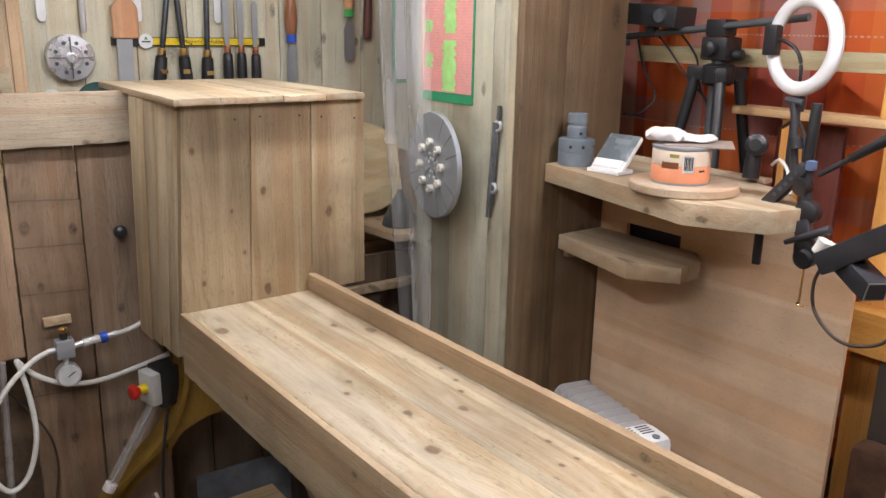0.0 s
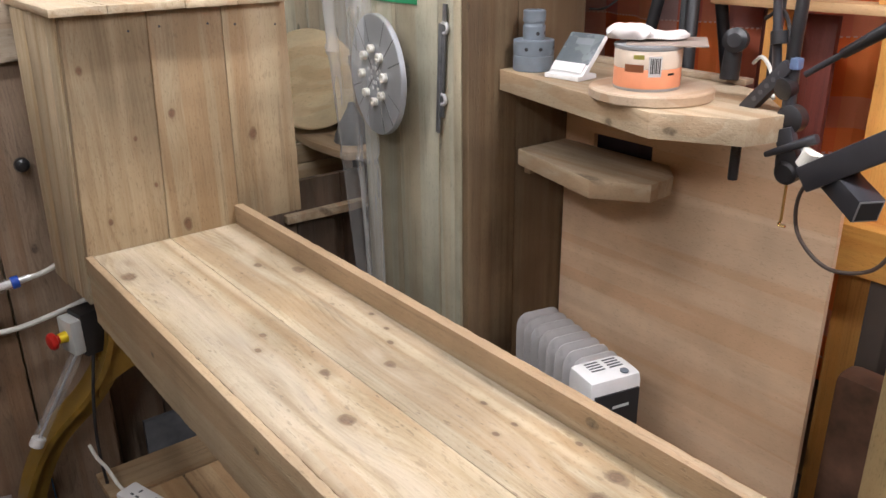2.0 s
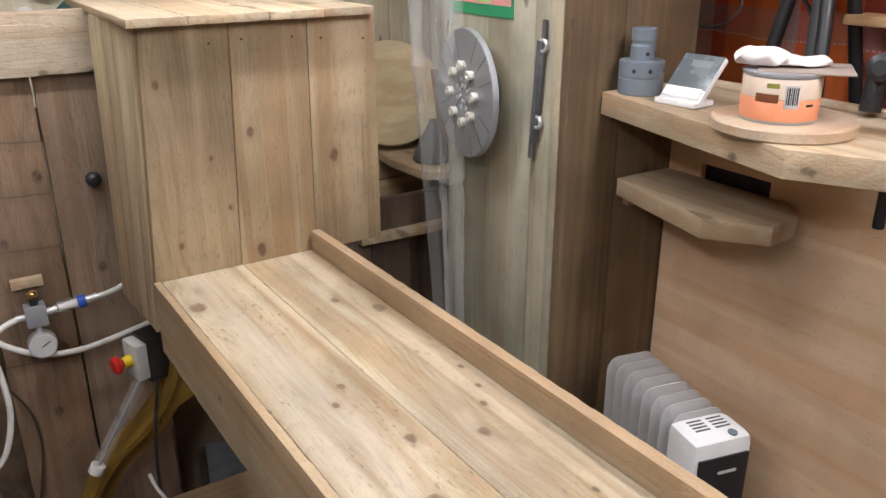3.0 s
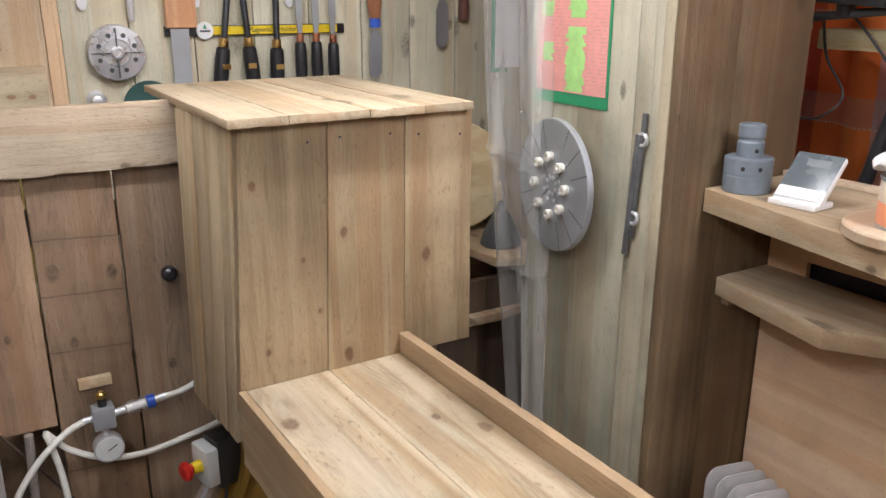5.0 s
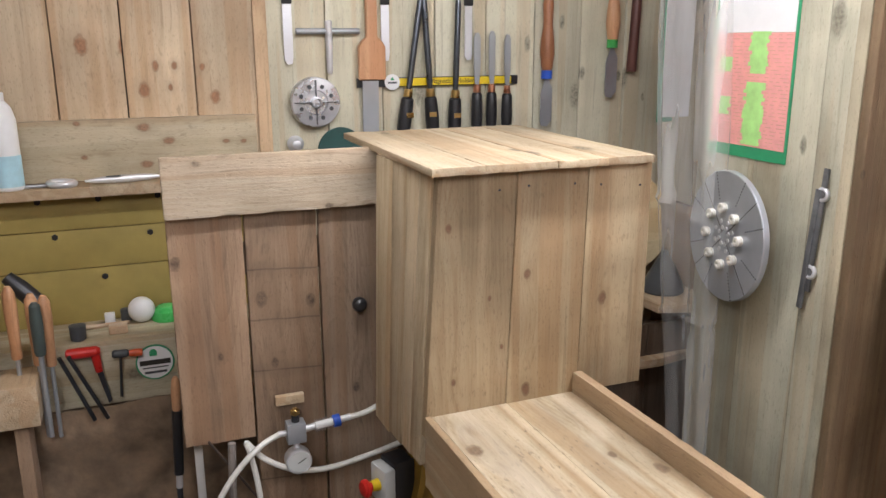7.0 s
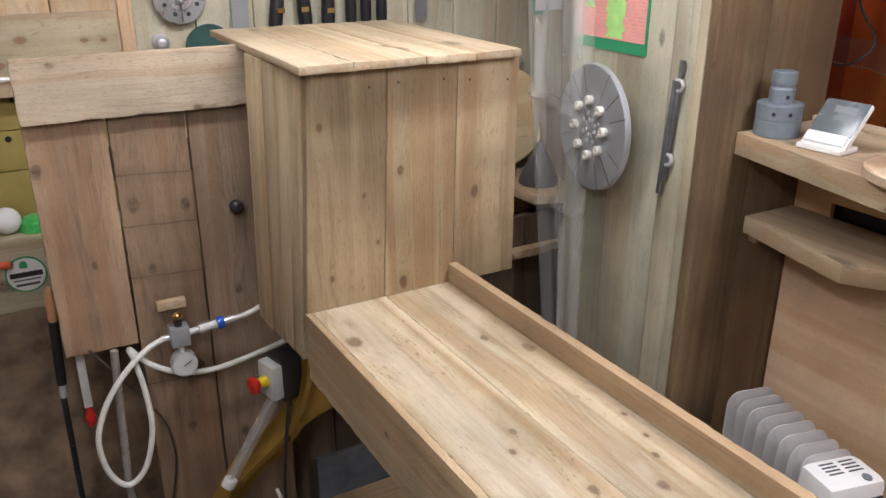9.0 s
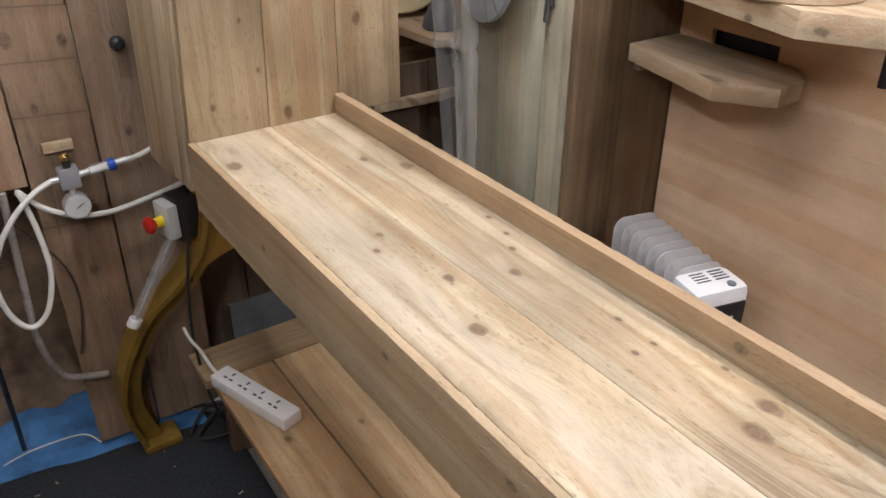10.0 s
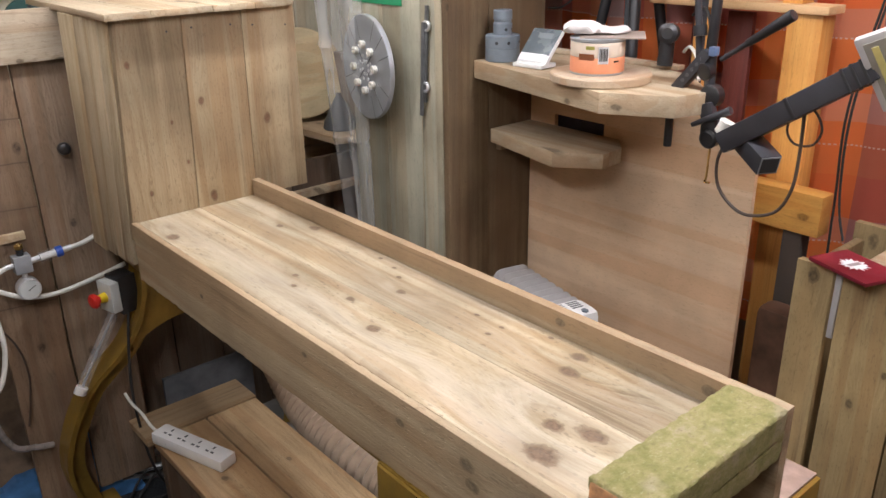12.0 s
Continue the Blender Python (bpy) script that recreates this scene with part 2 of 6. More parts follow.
bed_rail_wood = wood("tan pine rail", "y", (0.48, 0.37, 0.245), (0.39, 0.29, 0.18), (0.24, 0.165, 0.095), 9, 0.8, [(0.43, 0.915, 0.012), (0.72, 0.92, 0.009)], ("z",), free_knots=0.4, aged=False, figure=0.10)
BOX_KNOTS = [(1.162, 0.846, 0.009), (1.093, 1.019, 0.011), (1.019, 0.793, 0.005), (0.959, 0.691, 0.006), (0.92, 0.848, 0.012),
             (1.122, 0.766, 0.005), (1.267, 0.681, 0.008)]
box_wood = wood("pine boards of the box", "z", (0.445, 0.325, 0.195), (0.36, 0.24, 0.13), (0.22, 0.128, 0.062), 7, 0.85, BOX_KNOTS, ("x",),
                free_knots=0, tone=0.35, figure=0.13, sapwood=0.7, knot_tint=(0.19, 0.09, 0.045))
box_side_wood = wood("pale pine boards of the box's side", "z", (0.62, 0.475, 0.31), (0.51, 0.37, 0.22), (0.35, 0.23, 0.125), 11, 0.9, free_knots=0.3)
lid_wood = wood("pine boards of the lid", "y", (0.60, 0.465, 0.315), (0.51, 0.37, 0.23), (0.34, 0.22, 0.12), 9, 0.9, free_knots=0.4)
door_wood = wood("weathered brown boards", "z", (0.39, 0.285, 0.20), (0.30, 0.215, 0.148), (0.165, 0.11, 0.072), 8, 1.0, free_knots=0.9,
                 stains=((0.15, 0.10, 0.062), 0.45), tone=0.3, aged=False)
door_left_wood = wood("reddish brown weathered board", "z", (0.39, 0.265, 0.172), (0.315, 0.207, 0.13), (0.17, 0.105, 0.064), 6, 0.95, [(1.147, 0.213, 0.014), (0.923, 0.292, 0.008)], ("x",),
                      free_knots=0, stains=((0.17, 0.105, 0.065), 0.4), tone=0.35, aged=False)
door_mid_wood = wood("brown weathered board with cross marks", "z", (0.39, 0.268, 0.175), (0.315, 0.21, 0.133), (0.17, 0.107, 0.065), 7, 0.95,
                     [(1.045, 0.389, 0.015), (1.031, 0.499, 0.014), (0.892, 0.411, 0.010), (0.46, 0.45, 0.012)], ("x",),
                     free_knots=0, stains=((0.16, 0.10, 0.062), 0.4), tone=0.35, aged=False, marks=(1.134, 1.017, 0.895, 0.62))
# Greyer board of its own; part of the head box's shade is in its colours.
door_right_wood = wood("grey brown weathered board with some box shade", "z", (0.35, 0.255, 0.18), (0.28, 0.20, 0.135), (0.16, 0.108, 0.07), 8, 1.0, [(0.80, 0.60, 0.010), (0.40, 0.58, 0.012)], ("x",),
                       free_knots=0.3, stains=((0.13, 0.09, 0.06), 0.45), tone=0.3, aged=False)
# Darker brown than door_wood, for boards behind the lathe, under it and in the nook.
hidden_wood = wood("dark brown recess boards", "z", (0.17, 0.12, 0.08), (0.13, 0.09, 0.06), (0.07, 0.047, 0.03), 8, 1.0, free_knots=0.6, tone=0.4, aged=False)
rail_wood = wood("light brown board", "x", (0.68, 0.53, 0.385), (0.57, 0.42, 0.285), (0.37, 0.25, 0.155), 9, 0.9, [(0.27, 1.36, 0.008), (0.545, 1.252, 0.008)], ("z",), free_knots=0.5)
tool_wood = wood("greenish treated pine boards", "z", (0.68, 0.60, 0.44), (0.62, 0.53, 0.375), (0.44, 0.365, 0.24), 8, 0.5, free_knots=0.5, tone=0.2, figure=0.06, sapwood=0.2)
warm_wood = wood("warm knotty pine boards", "z", (0.76, 0.57, 0.38), (0.66, 0.46, 0.285), (0.44, 0.26, 0.14), 7, 0.6,
                 [(1.593, 0.057, 0.020), (1.478, 0.198, 0.017), (1.54, 0.232, 0.011), (1.54, 0.279, 0.009), (1.484, 0.265, 0.008), (1.456, 0.378, 0.016), (1.535, 0.349, 0.009)], ("x",),
                 free_knots=0.3, figure=0.10, knot_tint=(0.42, 0.19, 0.09))
back_board_wood = wood("pale knotty back board", "x", (0.62, 0.49, 0.33), (0.53, 0.40, 0.25), (0.36, 0.24, 0.14), 8, 0.6,
                       [(0.026, 1.400, 0.008), (0.188, 1.385, 0.014), (0.247, 1.348, 0.013), (0.037, 1.313, 0.008), (0.187, 1.288, 0.013), (0.395, 1.339, 0.008), (0.442, 1.337, 0.008)], ("z",),
                       free_knots=0, figure=0.10, knot_tint=(0.34, 0.17, 0.09))
panel_wood = wood("grey green pine panel boards", "z", (0.56, 0.49, 0.36), (0.48, 0.415, 0.295), (0.32, 0.265, 0.175), 7, 0.55, free_knots=0.5, tone=0.35, figure=0.06, sapwood=0.25)
post_wood = wood("brown stained post boards", "z", (0.225, 0.16, 0.09), (0.172, 0.118, 0.065), (0.095, 0.062, 0.032), 8, 0.95, free_knots=1.0, aged=False, figure=0.08, stains=((0.13, 0.078, 0.042), 0.65), tone=0.45, streaks=0.2)
shelf_wood = wood("pale planed shelf board", "y", (0.55, 0.405, 0.265), (0.46, 0.32, 0.195), (0.31, 0.20, 0.11), 9, 0.8, [(1.18, 1.155, 0.010), (1.03, 1.165, 0.009)], ("z",), free_knots=0.5, figure=0.10)
under_wood = wood("worn brown planks", "y", (0.50, 0.36, 0.21), (0.41, 0.28, 0.15), (0.25, 0.155, 0.078), 8, 0.9, [(1.62, 0.70, 0.011), (1.30, 0.69, 0.016), (1.36, 0.735, 0.009), (1.58, 0.87, 0.008)], ("x",), free_knots=0.3, aged=False)
under_cross = wood("worn brown cross plank", "x", (0.40, 0.29, 0.175), (0.33, 0.23, 0.13), (0.20, 0.13, 0.068), 8, 0.9, free_knots=0.4, aged=False)
fence_wood = wood("olive brown upright planks", "z", (0.40, 0.27, 0.125), (0.32, 0.205, 0.092), (0.17, 0.10, 0.045), 7, 0.9, [(0.80, 0.648, 0.016), (0.52, 0.52, 0.010), (0.62, 0.46, 0.007)], ("y",), free_knots=0.5, tone=0.4)
orange_wood = wood("orange varnished pine", "z", (0.74, 0.40, 0.12), (0.64, 0.31, 0.08), (0.44, 0.18, 0.04), 9, 0.7, free_knots=0.4, rough=0.4, aged=False)
ply_wood = wood("pinkish plywood sheet", "y", (0.80, 0.60, 0.42), (0.74, 0.52, 0.335), (0.56, 0.345, 0.195), 1.6, 0.5, [(0.33, 1.00, 0.006), (0.60, 1.12, 0.005), (0.80, 1.25, 0.005), (0.45, 1.35, 0.006)], ("z",), free_knots=0.0, tone=0.3, figure=0.05, sapwood=0.45, streaks=0.12, stains=((0.60, 0.36, 0.20), 0.45), saw=0.12, aged=False, pits=0.06)
disc_wood = wood("pale turned wood", "x", (0.66, 0.48, 0.33), (0.60, 0.42, 0.28), (0.50, 0.34, 0.21), 8, 0.6, free_knots=0, saw=0.1)
handle_wood = wood("reddish turned handle wood", "z", (0.45, 0.21, 0.11), (0.38, 0.165, 0.08), (0.25, 0.10, 0.045), 14, 0.7, free_knots=0, rough=0.4, saw=0.1, aged=False)
pale_handle = wood("pale orange handle wood", "z", (0.62, 0.36, 0.20), (0.54, 0.29, 0.15), (0.42, 0.20, 0.09), 14, 0.6, free_knots=0, rough=0.42, saw=0.1, aged=False)


def green_block():
    g = G("weathered green timber")
    t = g.coords()
    n = g.noise(t, 22.0, 6.0, 0.75)
    fine = g.noise(g.vec("MULTIPLY", t, (0.5, 1.0, 1.0)), 190.0, 4.0, 0.75)
    broad = g.noise(t, 9.0, 3.0, 0.6)
    col = g.ramp(n, [(0.28, (0.12, 0.115, 0.035)), (0.42, (0.205, 0.19, 0.06)), (0.54, (0.27, 0.235, 0.095)), (0.64, (0.33, 0.27, 0.16)), (0.74, (0.20, 0.14, 0.08))])
    col = g.mix(g.math("MULTIPLY", g.range(broad, 0.52, 0.66), 0.7), col, (0.34, 0.285, 0.20))
    col = g.mix(g.math("MULTIPLY", g.range(fine, 0.52, 0.70), 0.55), col, (0.13, 0.115, 0.045))
    col = g.mix(g.math("MULTIPLY", g.range(fine, 0.44, 0.30), 0.35), col, (0.44, 0.40, 0.27))
    g.bump(g.math("ADD", n, g.math("MULTIPLY", fine, 0.6)), 0.5, 0.004)
    return g.done(col, 0.85)


def plain(name, colour, rough=0.5, metal=0.0, vary=0.12, scale=25.0, bump=0.0):
    g = G(name)
    t = g.coords()
    n = g.noise(t, scale, 4.0, 0.6)
    lo, hi = tuple(q * (1 - vary) for q in colour), tuple(min(1, q * (1 + vary)) for q in colour)
    col = g.ramp(n, [(0.3, lo), (0.7, hi)])
    if bump:
        g.bump(g.noise(t, scale * 6, 2.0), bump, 0.002)
    return g.done(col, g.range(n, 0.3, 0.7, max(0.02, rough - 0.08), min(1, rough + 0.08)), metal)


green_mat = green_block()
pad_wood = plain("pinkish brown worn wood", (0.36, 0.25, 0.20), 0.6, 0, 0.25, 30, 0.2)
end_grain = plain("orange end grain", (0.50, 0.26, 0.12), 0.8, 0, 0.35, 60, 0.3)
black_plastic = plain("black plastic", (0.018, 0.018, 0.02), 0.38)
black_metal = plain("black painted metal", (0.040, 0.040, 0.046), 0.38, 0.2)
dark_grey = plain("dark grey plastic", (0.07, 0.075, 0.08), 0.45)
grey_plastic = plain("slate grey plastic", (0.16, 0.19, 0.22), 0.42)
white_plastic = plain("white plastic", (0.78, 0.78, 0.77), 0.35, 0, 0.04)
off_white = plain("off white enamel", (0.50, 0.485, 0.48), 0.35, 0, 0.05)
grey_white = plain("light grey plastic", (0.55, 0.57, 0.56), 0.4, 0, 0.05)
red_plastic = plain("red plastic", (0.55, 0.02, 0.015), 0.35)
yellow_plastic = plain("yellow plastic", (0.75, 0.55, 0.02), 0.35)
blue_plastic = plain("blue plastic", (0.02, 0.09, 0.5), 0.35)
orange_plastic = plain("orange plastic", (0.75, 0.12, 0.03), 0.4)
steel = plain("brushed steel", (0.72, 0.73, 0.75), 0.36, 0.6, 0.04, 9)
dull_steel = plain("dull grey steel", (0.40, 0.42, 0.44), 0.42, 0.6, 0.08, 9)
aluminium = plain("machined aluminium", (0.44, 0.465, 0.50), 0.40, 0.55, 0.10, 14)
cream_rubber = plain("cream rubber", (0.72, 0.70, 0.63), 0.5)
brass = plain("brass", (0.62, 0.42, 0.16), 0.3, 1.0)
gold_paint = plain("ochre gold hammered paint", (0.27, 0.165, 0.03), 0.38, 0.25, 0.25, 18, 0.15)
hose_white = plain("milky white hose", (0.66, 0.65, 0.60), 0.3, 0, 0.06)
cable_black = plain("black rubber cable", (0.02, 0.02, 0.02), 0.55)
brown_cable = plain("brown black cable", (0.06, 0.04, 0.03), 0.5)
paper_pink = plain("pink faded paper", (0.80, 0.36, 0.33), 0.7, 0, 0.08, 40)
paper_green = plain("bright green paper patches", (0.40, 0.72, 0.24), 0.7, 0, 0.15, 30)
board_green = plain("green card edge", (0.03, 0.30, 0.13), 0.55)
paper_white = plain("white paper", (0.80, 0.80, 0.80), 0.7, 0, 0.03)
yellow_paint = plain("mustard painted board", (0.34, 0.255, 0.075), 0.6, 0, 0.15, 9)
hessian = plain("brown hessian", (0.21, 0.145, 0.092), 0.95, 0, 0.45, 12, 0.6)
blue_sheet = plain("blue plastic sheet", (0.07, 0.21, 0.46), 0.4, 0, 0.5, 9)
grey_sheet = plain("pale grey panel", (0.34, 0.33, 0.32), 0.6, 0, 0.15, 5)
concrete = plain("grey dusty concrete", (0.20, 0.19, 0.175), 0.9, 0, 0.3, 7, 0.3)
room_paint = plain("brown timber lining", (0.36, 0.26, 0.16), 0.8, 0, 0.2, 4)
ceiling_paint = plain("off white ceiling board", (0.62, 0.58, 0.52), 0.85, 0, 0.08, 4)
tin_label = plain("orange label", (0.80, 0.32, 0.17), 0.5, 0, 0.08)
tin_cream = plain("cream label", (0.74, 0.62, 0.50), 0.5, 0, 0.08)
bar_ink = plain("dark print", (0.03, 0.025, 0.02), 0.6)
red_card = plain("dark red book cover", (0.19, 0.010, 0.022), 0.5)
green_plastic = plain("green tinted plastic", (0.06, 0.42, 0.10), 0.3)
cloth_white = plain("white crumpled cloth", (0.64, 0.60, 0.58), 0.9, 0, 0.06, 30, 0.4)
ring_diffuser = plain("white ring diffuser", (0.86, 0.86, 0.86), 0.4, 0, 0.02)
# Near-black timber: the shade behind boards and in gaps is put into the colour.
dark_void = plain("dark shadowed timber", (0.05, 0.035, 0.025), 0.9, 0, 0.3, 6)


def rubber_mat():
    g = G("black rubber mat")
    t = g.coords()
    fine = g.noise(t, 130.0, 3.0, 0.7)
    dust = g.noise(t, 7.0, 5.0, 0.7)
    col = g.ramp(fine, [(0.35, (0.008, 0.011, 0.014)), (0.65, (0.030, 0.036, 0.042))])
    col = g.mix(g.math("MULTIPLY", g.range(dust, 0.5, 0.75), 0.18), col, (0.07, 0.06, 0.045))
    g.bump(fine, 0.6, 0.004)
    return g.done(col, 0.8)


mat_rubber = rubber_mat()


def clear_film():
    g = G("clear hanging plastic sheet")
    t = g.coords()
    n = g.noise(g.vec("MULTIPLY", t, (12.0, 12.0, 1.6)), 1.0, 3.0, 0.55)
    g.p.inputs["Alpha"].default_value = 1.0
    g.l.new(g.range(n, 0.34, 0.70, 0.15, 0.40), g.p.inputs["Alpha"])
    return g.done((0.82, 0.82, 0.80), 0.32)


film_mat = clear_film()


def clear_tube():
    g = G("clear acrylic")
    g.p.inputs["Alpha"].default_value = 0.13
    return g.done((0.85, 0.87, 0.90), 0.05)


acrylic = clear_tube()


def plaid():
    g = G("orange and red plaid curtain cloth")
    t = g.coords()
    sep = g.n.new("ShaderNodeSeparateXYZ")
    g.l.new(t, sep.inputs[0])
    up = g.math("FRACT", g.math("MULTIPLY", sep.outputs[2], 1.0 / 0.56))
    along = g.math("FRACT", g.math("ADD", g.math("MULTIPLY", sep.outputs[1], 1.0 / 0.62), 0.22))
    c1 = g.ramp(along, [(0.0, (0.90, 0.20, 0.05)), (0.16, (0.48, 0.05, 0.035)), (0.26, (0.60, 0.42, 0.40)), (0.36, (0.46, 0.14, 0.12)), (0.50, (0.95, 0.27, 0.07)),
                        (0.68, (0.80, 0.12, 0.04)), (0.78, (0.62, 0.46, 0.44)), (0.86, (0.95, 0.30, 0.07))], "CONSTANT")
    c2 = g.ramp(up, [(0.0, (0.95, 0.26, 0.06)), (0.25, (0.62, 0.36, 0.32)), (0.38, (0.90, 0.15, 0.04)), (0.6, (0.95, 0.24, 0.06)),
                     (0.86, (0.78, 0.44, 0.34))], "CONSTANT")
    col = g.mix(0.38, c1, c2)
    weave = g.noise(g.vec("MULTIPLY", t, (1.0, 900.0, 900.0)), 1.0, 1.0)
    col = g.mix(g.math("MULTIPLY", weave, 0.12), col, (0.2, 0.05, 0.03))
    row = g.math("ABSOLUTE", g.math("SUBTRACT", g.math("FRACT", g.math("MULTIPLY", sep.outputs[2], 1.0 / 0.28)), 0.5))
    dash = g.math("GREATER_THAN", g.math("FRACT", g.math("MULTIPLY", sep.outputs[1], 90.0)), 0.45)
    stitch = g.math("MULTIPLY", g.math("LESS_THAN", row, 0.008), dash)
    col = g.mix(g.math("MULTIPLY", stitch, 0.7), col, (0.85, 0.72, 0.62))
    g.bump(weave, 0.15, 0.001)
    g.p.inputs["Transmission Weight"].default_value = 0.0
    return g.done(col, 0.9)


plaid_cloth = plaid()


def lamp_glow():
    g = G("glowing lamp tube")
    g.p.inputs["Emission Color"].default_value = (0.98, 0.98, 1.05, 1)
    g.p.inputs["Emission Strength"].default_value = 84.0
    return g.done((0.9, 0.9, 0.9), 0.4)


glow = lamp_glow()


# ---------------------------------------------------------------- mesh helpers
def block(x0, x1, y0, y1, z0, z1, bevel=0.0, bm=None):
    own = bmesh.new()
    bmesh.ops.create_cube(own, size=1.0, matrix=Matrix.LocRotScale(((x0 + x1) / 2, (y0 + y1) / 2, (z0 + z1) / 2), None, (x1 - x0, y1 - y0, z1 - z0)))
    if bevel:
        bmesh.ops.bevel(own, geom=list(own.edges), offset=bevel, segments=2, profile=0.6, affect="EDGES")
    return merged(own, bm)


def merged(own, bm):
    if bm is None:
        return own
    tmp = bpy.data.meshes.new("tmp")
    own.to_mesh(tmp)
    own.free()
    bm.from_mesh(tmp)
    bpy.data.meshes.remove(tmp)
    return bm


def moved(bm, m):
    bm.transform(m)
    return bm


def rod(p, q, r0, r1=None, seg=18, bevel=0.0, bm=None):
    p, q = Vector(p), Vector(q)
    own = bmesh.new()
    d = q - p
    m = Matrix.Translation((p + q) / 2) @ d.to_track_quat("Z", "Y").to_matrix().to_4x4()
    bmesh.ops.create_cone(own, cap_ends=True, segments=seg, radius1=r0, radius2=r0 if r1 is None else r1, depth=d.length, matrix=m)
    if bevel:
        rims = [e for e in own.edges if any(len(f.verts) > 4 for f in e.link_faces)]
        bmesh.ops.bevel(own, geom=rims, offset=bevel, segments=2, profile=0.6, affect="EDGES")
    return merged(own, bm)


def turned(profile, base, axis, seg=28, bm=None):
    """A solid of revolution: (distance along axis, radius) from one end to the other."""
    own = bmesh.new()
    rot = Vector(axis).to_track_quat("Z", "Y").to_matrix()
    loops = []
    for h, r in profile:
        loops.append([own.verts.new(Vector(base) + rot @ Vector((r * math.cos(a), r * math.sin(a), h)))
                      for a in (2 * math.pi * i / seg for i in range(seg))])
    for a, b in zip(loops, loops[1:]):
        for i in range(seg):
            own.faces.new((a[i], a[(i + 1) % seg], b[(i + 1) % seg], b[i]))
    own.faces.new(loops[0][::-1])
    own.faces.new(loops[-1])
    return merged(own, bm)


def smooth_line(points, steps=8):
    pts = [Vector(p) for p in points]
    out = []
    for i in range(len(pts) - 1):
        p0, p1, p2, p3 = pts[max(i - 1, 0)], pts[i], pts[i + 1], pts[min(i + 2, len(pts) - 1)]
        for k in range(steps):
            t = k / steps
            out.append(0.5 * ((2 * p1) + (p2 - p0) * t + (2 * p0 - 5 * p1 + 4 * p2 - p3) * t * t + (3 * p1 - p0 - 3 * p2 + p3) * t ** 3))
    out.append(pts[-1])
    return out


def hose(points, r, seg=10, steps=8, bm=None):
    line = smooth_line(points, steps)
    own = bmesh.new()
    ref = Vector((0.13, 0.31, 0.94))
    loops = []
    for i, p in enumerate(line):
        d = (line[min(i + 1, len(line) - 1)] - line[max(i - 1, 0)]).normalized()
        u = d.cross(ref)
        u = u.normalized() if u.length > 1e-4 else d.orthogonal().normalized()
        w = u.cross(d)
        loops.append([own.verts.new(p + r * (math.cos(a) * u + math.sin(a) * w)) for a in (2 * math.pi * k / seg for k in range(seg))])
    for a, b in zip(loops, loops[1:]):
        for i in range(seg):
            own.faces.new((a[i], a[(i + 1) % seg], b[(i + 1) % seg], b[i]))
    own.faces.new(loops[0][::-1])
    own.faces.new(loops[-1])
    return merged(own, bm)


def prism(outline, z0, z1, bevel=0.0, bm=None):
    """An upright slab over a plan outline."""
    own = bmesh.new()
    low = [own.verts.new((x, y, z0)) for x, y in outline]
    high = [own.verts.new((x, y, z1)) for x, y in outline]
    own.faces.new(low[::-1])
    own.faces.new(high)
    for i in range(len(low)):
        j = (i + 1) % len(low)
        own.faces.new((low[i], low[j], high[j], high[i]))
    bmesh.ops.recalc_face_normals(own, faces=list(own.faces))
    if bevel:
        bmesh.ops.bevel(own, geom=list(own.edges), offset=bevel, segments=2, profile=0.6, affect="EDGES")
    return merged(own, bm)


def slab_yz(outline, x0, x1):
    """A plate in the y-z plane from an outline, x0 to x1 thick."""
    bm = bmesh.new()
    a = [bm.verts.new((x0, y, z)) for y, z in outline]
    b = [bm.verts.new((x1, y, z)) for y, z in outline]
    bm.faces.new(a)
    bm.faces.new(b[::-1])
    for i in range(len(a)):
        j = (i + 1) % len(a)
        bm.faces.new((a[j], a[i], b[i], b[j]))
    bmesh.ops.recalc_face_normals(bm, faces=list(bm.faces))
    return bm


def mesh_of(name, bm, material, smooth=None):
    me = bpy.data.meshes.new(name)
    bmesh.ops.recalc_face_normals(bm, faces=list(bm.faces))
    bm.to_mesh(me)
    bm.free()
    me.materials.append(material)
    me.shade_smooth()
    me.set_sharp_from_angle(angle=radians(28))
    return me


def part(name, bm, material, parent=None, label=""):
    ob = new(name, mesh_of(name, bm, material))
    if parent is not None:
        ob.parent = parent
        if parent.type == "EMPTY":
            ob.matrix_parent_inverse = Matrix.Translation(parent.location).inverted()
    if label:
        ob["label"] = label
    return ob


def thing(name, at, label, category, group="", kind=""):
    ob = new(name)
    ob.location = at
    ob.empty_display_size = 0.05
    return tagged(ob, label, category, group, kind)


def single(name, bm, material, label, category, group="", kind=""):
    return tagged(part(name, bm, material), label, category, group, kind)


def setting(name, bm, material, label, category):
    return tagged(part(name, bm, material), label, category, "", "structure")


def rough_board(x0, x1, y0, y1, z0, z1, bevel=0.002, jig=0.0, seed=0):
    """A sawn board with slightly uneven arrises."""
    bm = block(x0, x1, y0, y1, z0, z1, bevel)
    if jig:
        r = random.Random(seed)
        for v in bm.verts:
            v.co += Vector((r.uniform(-jig, jig), r.uniform(-jig, jig), r.uniform(-jig, jig)))
    return bm


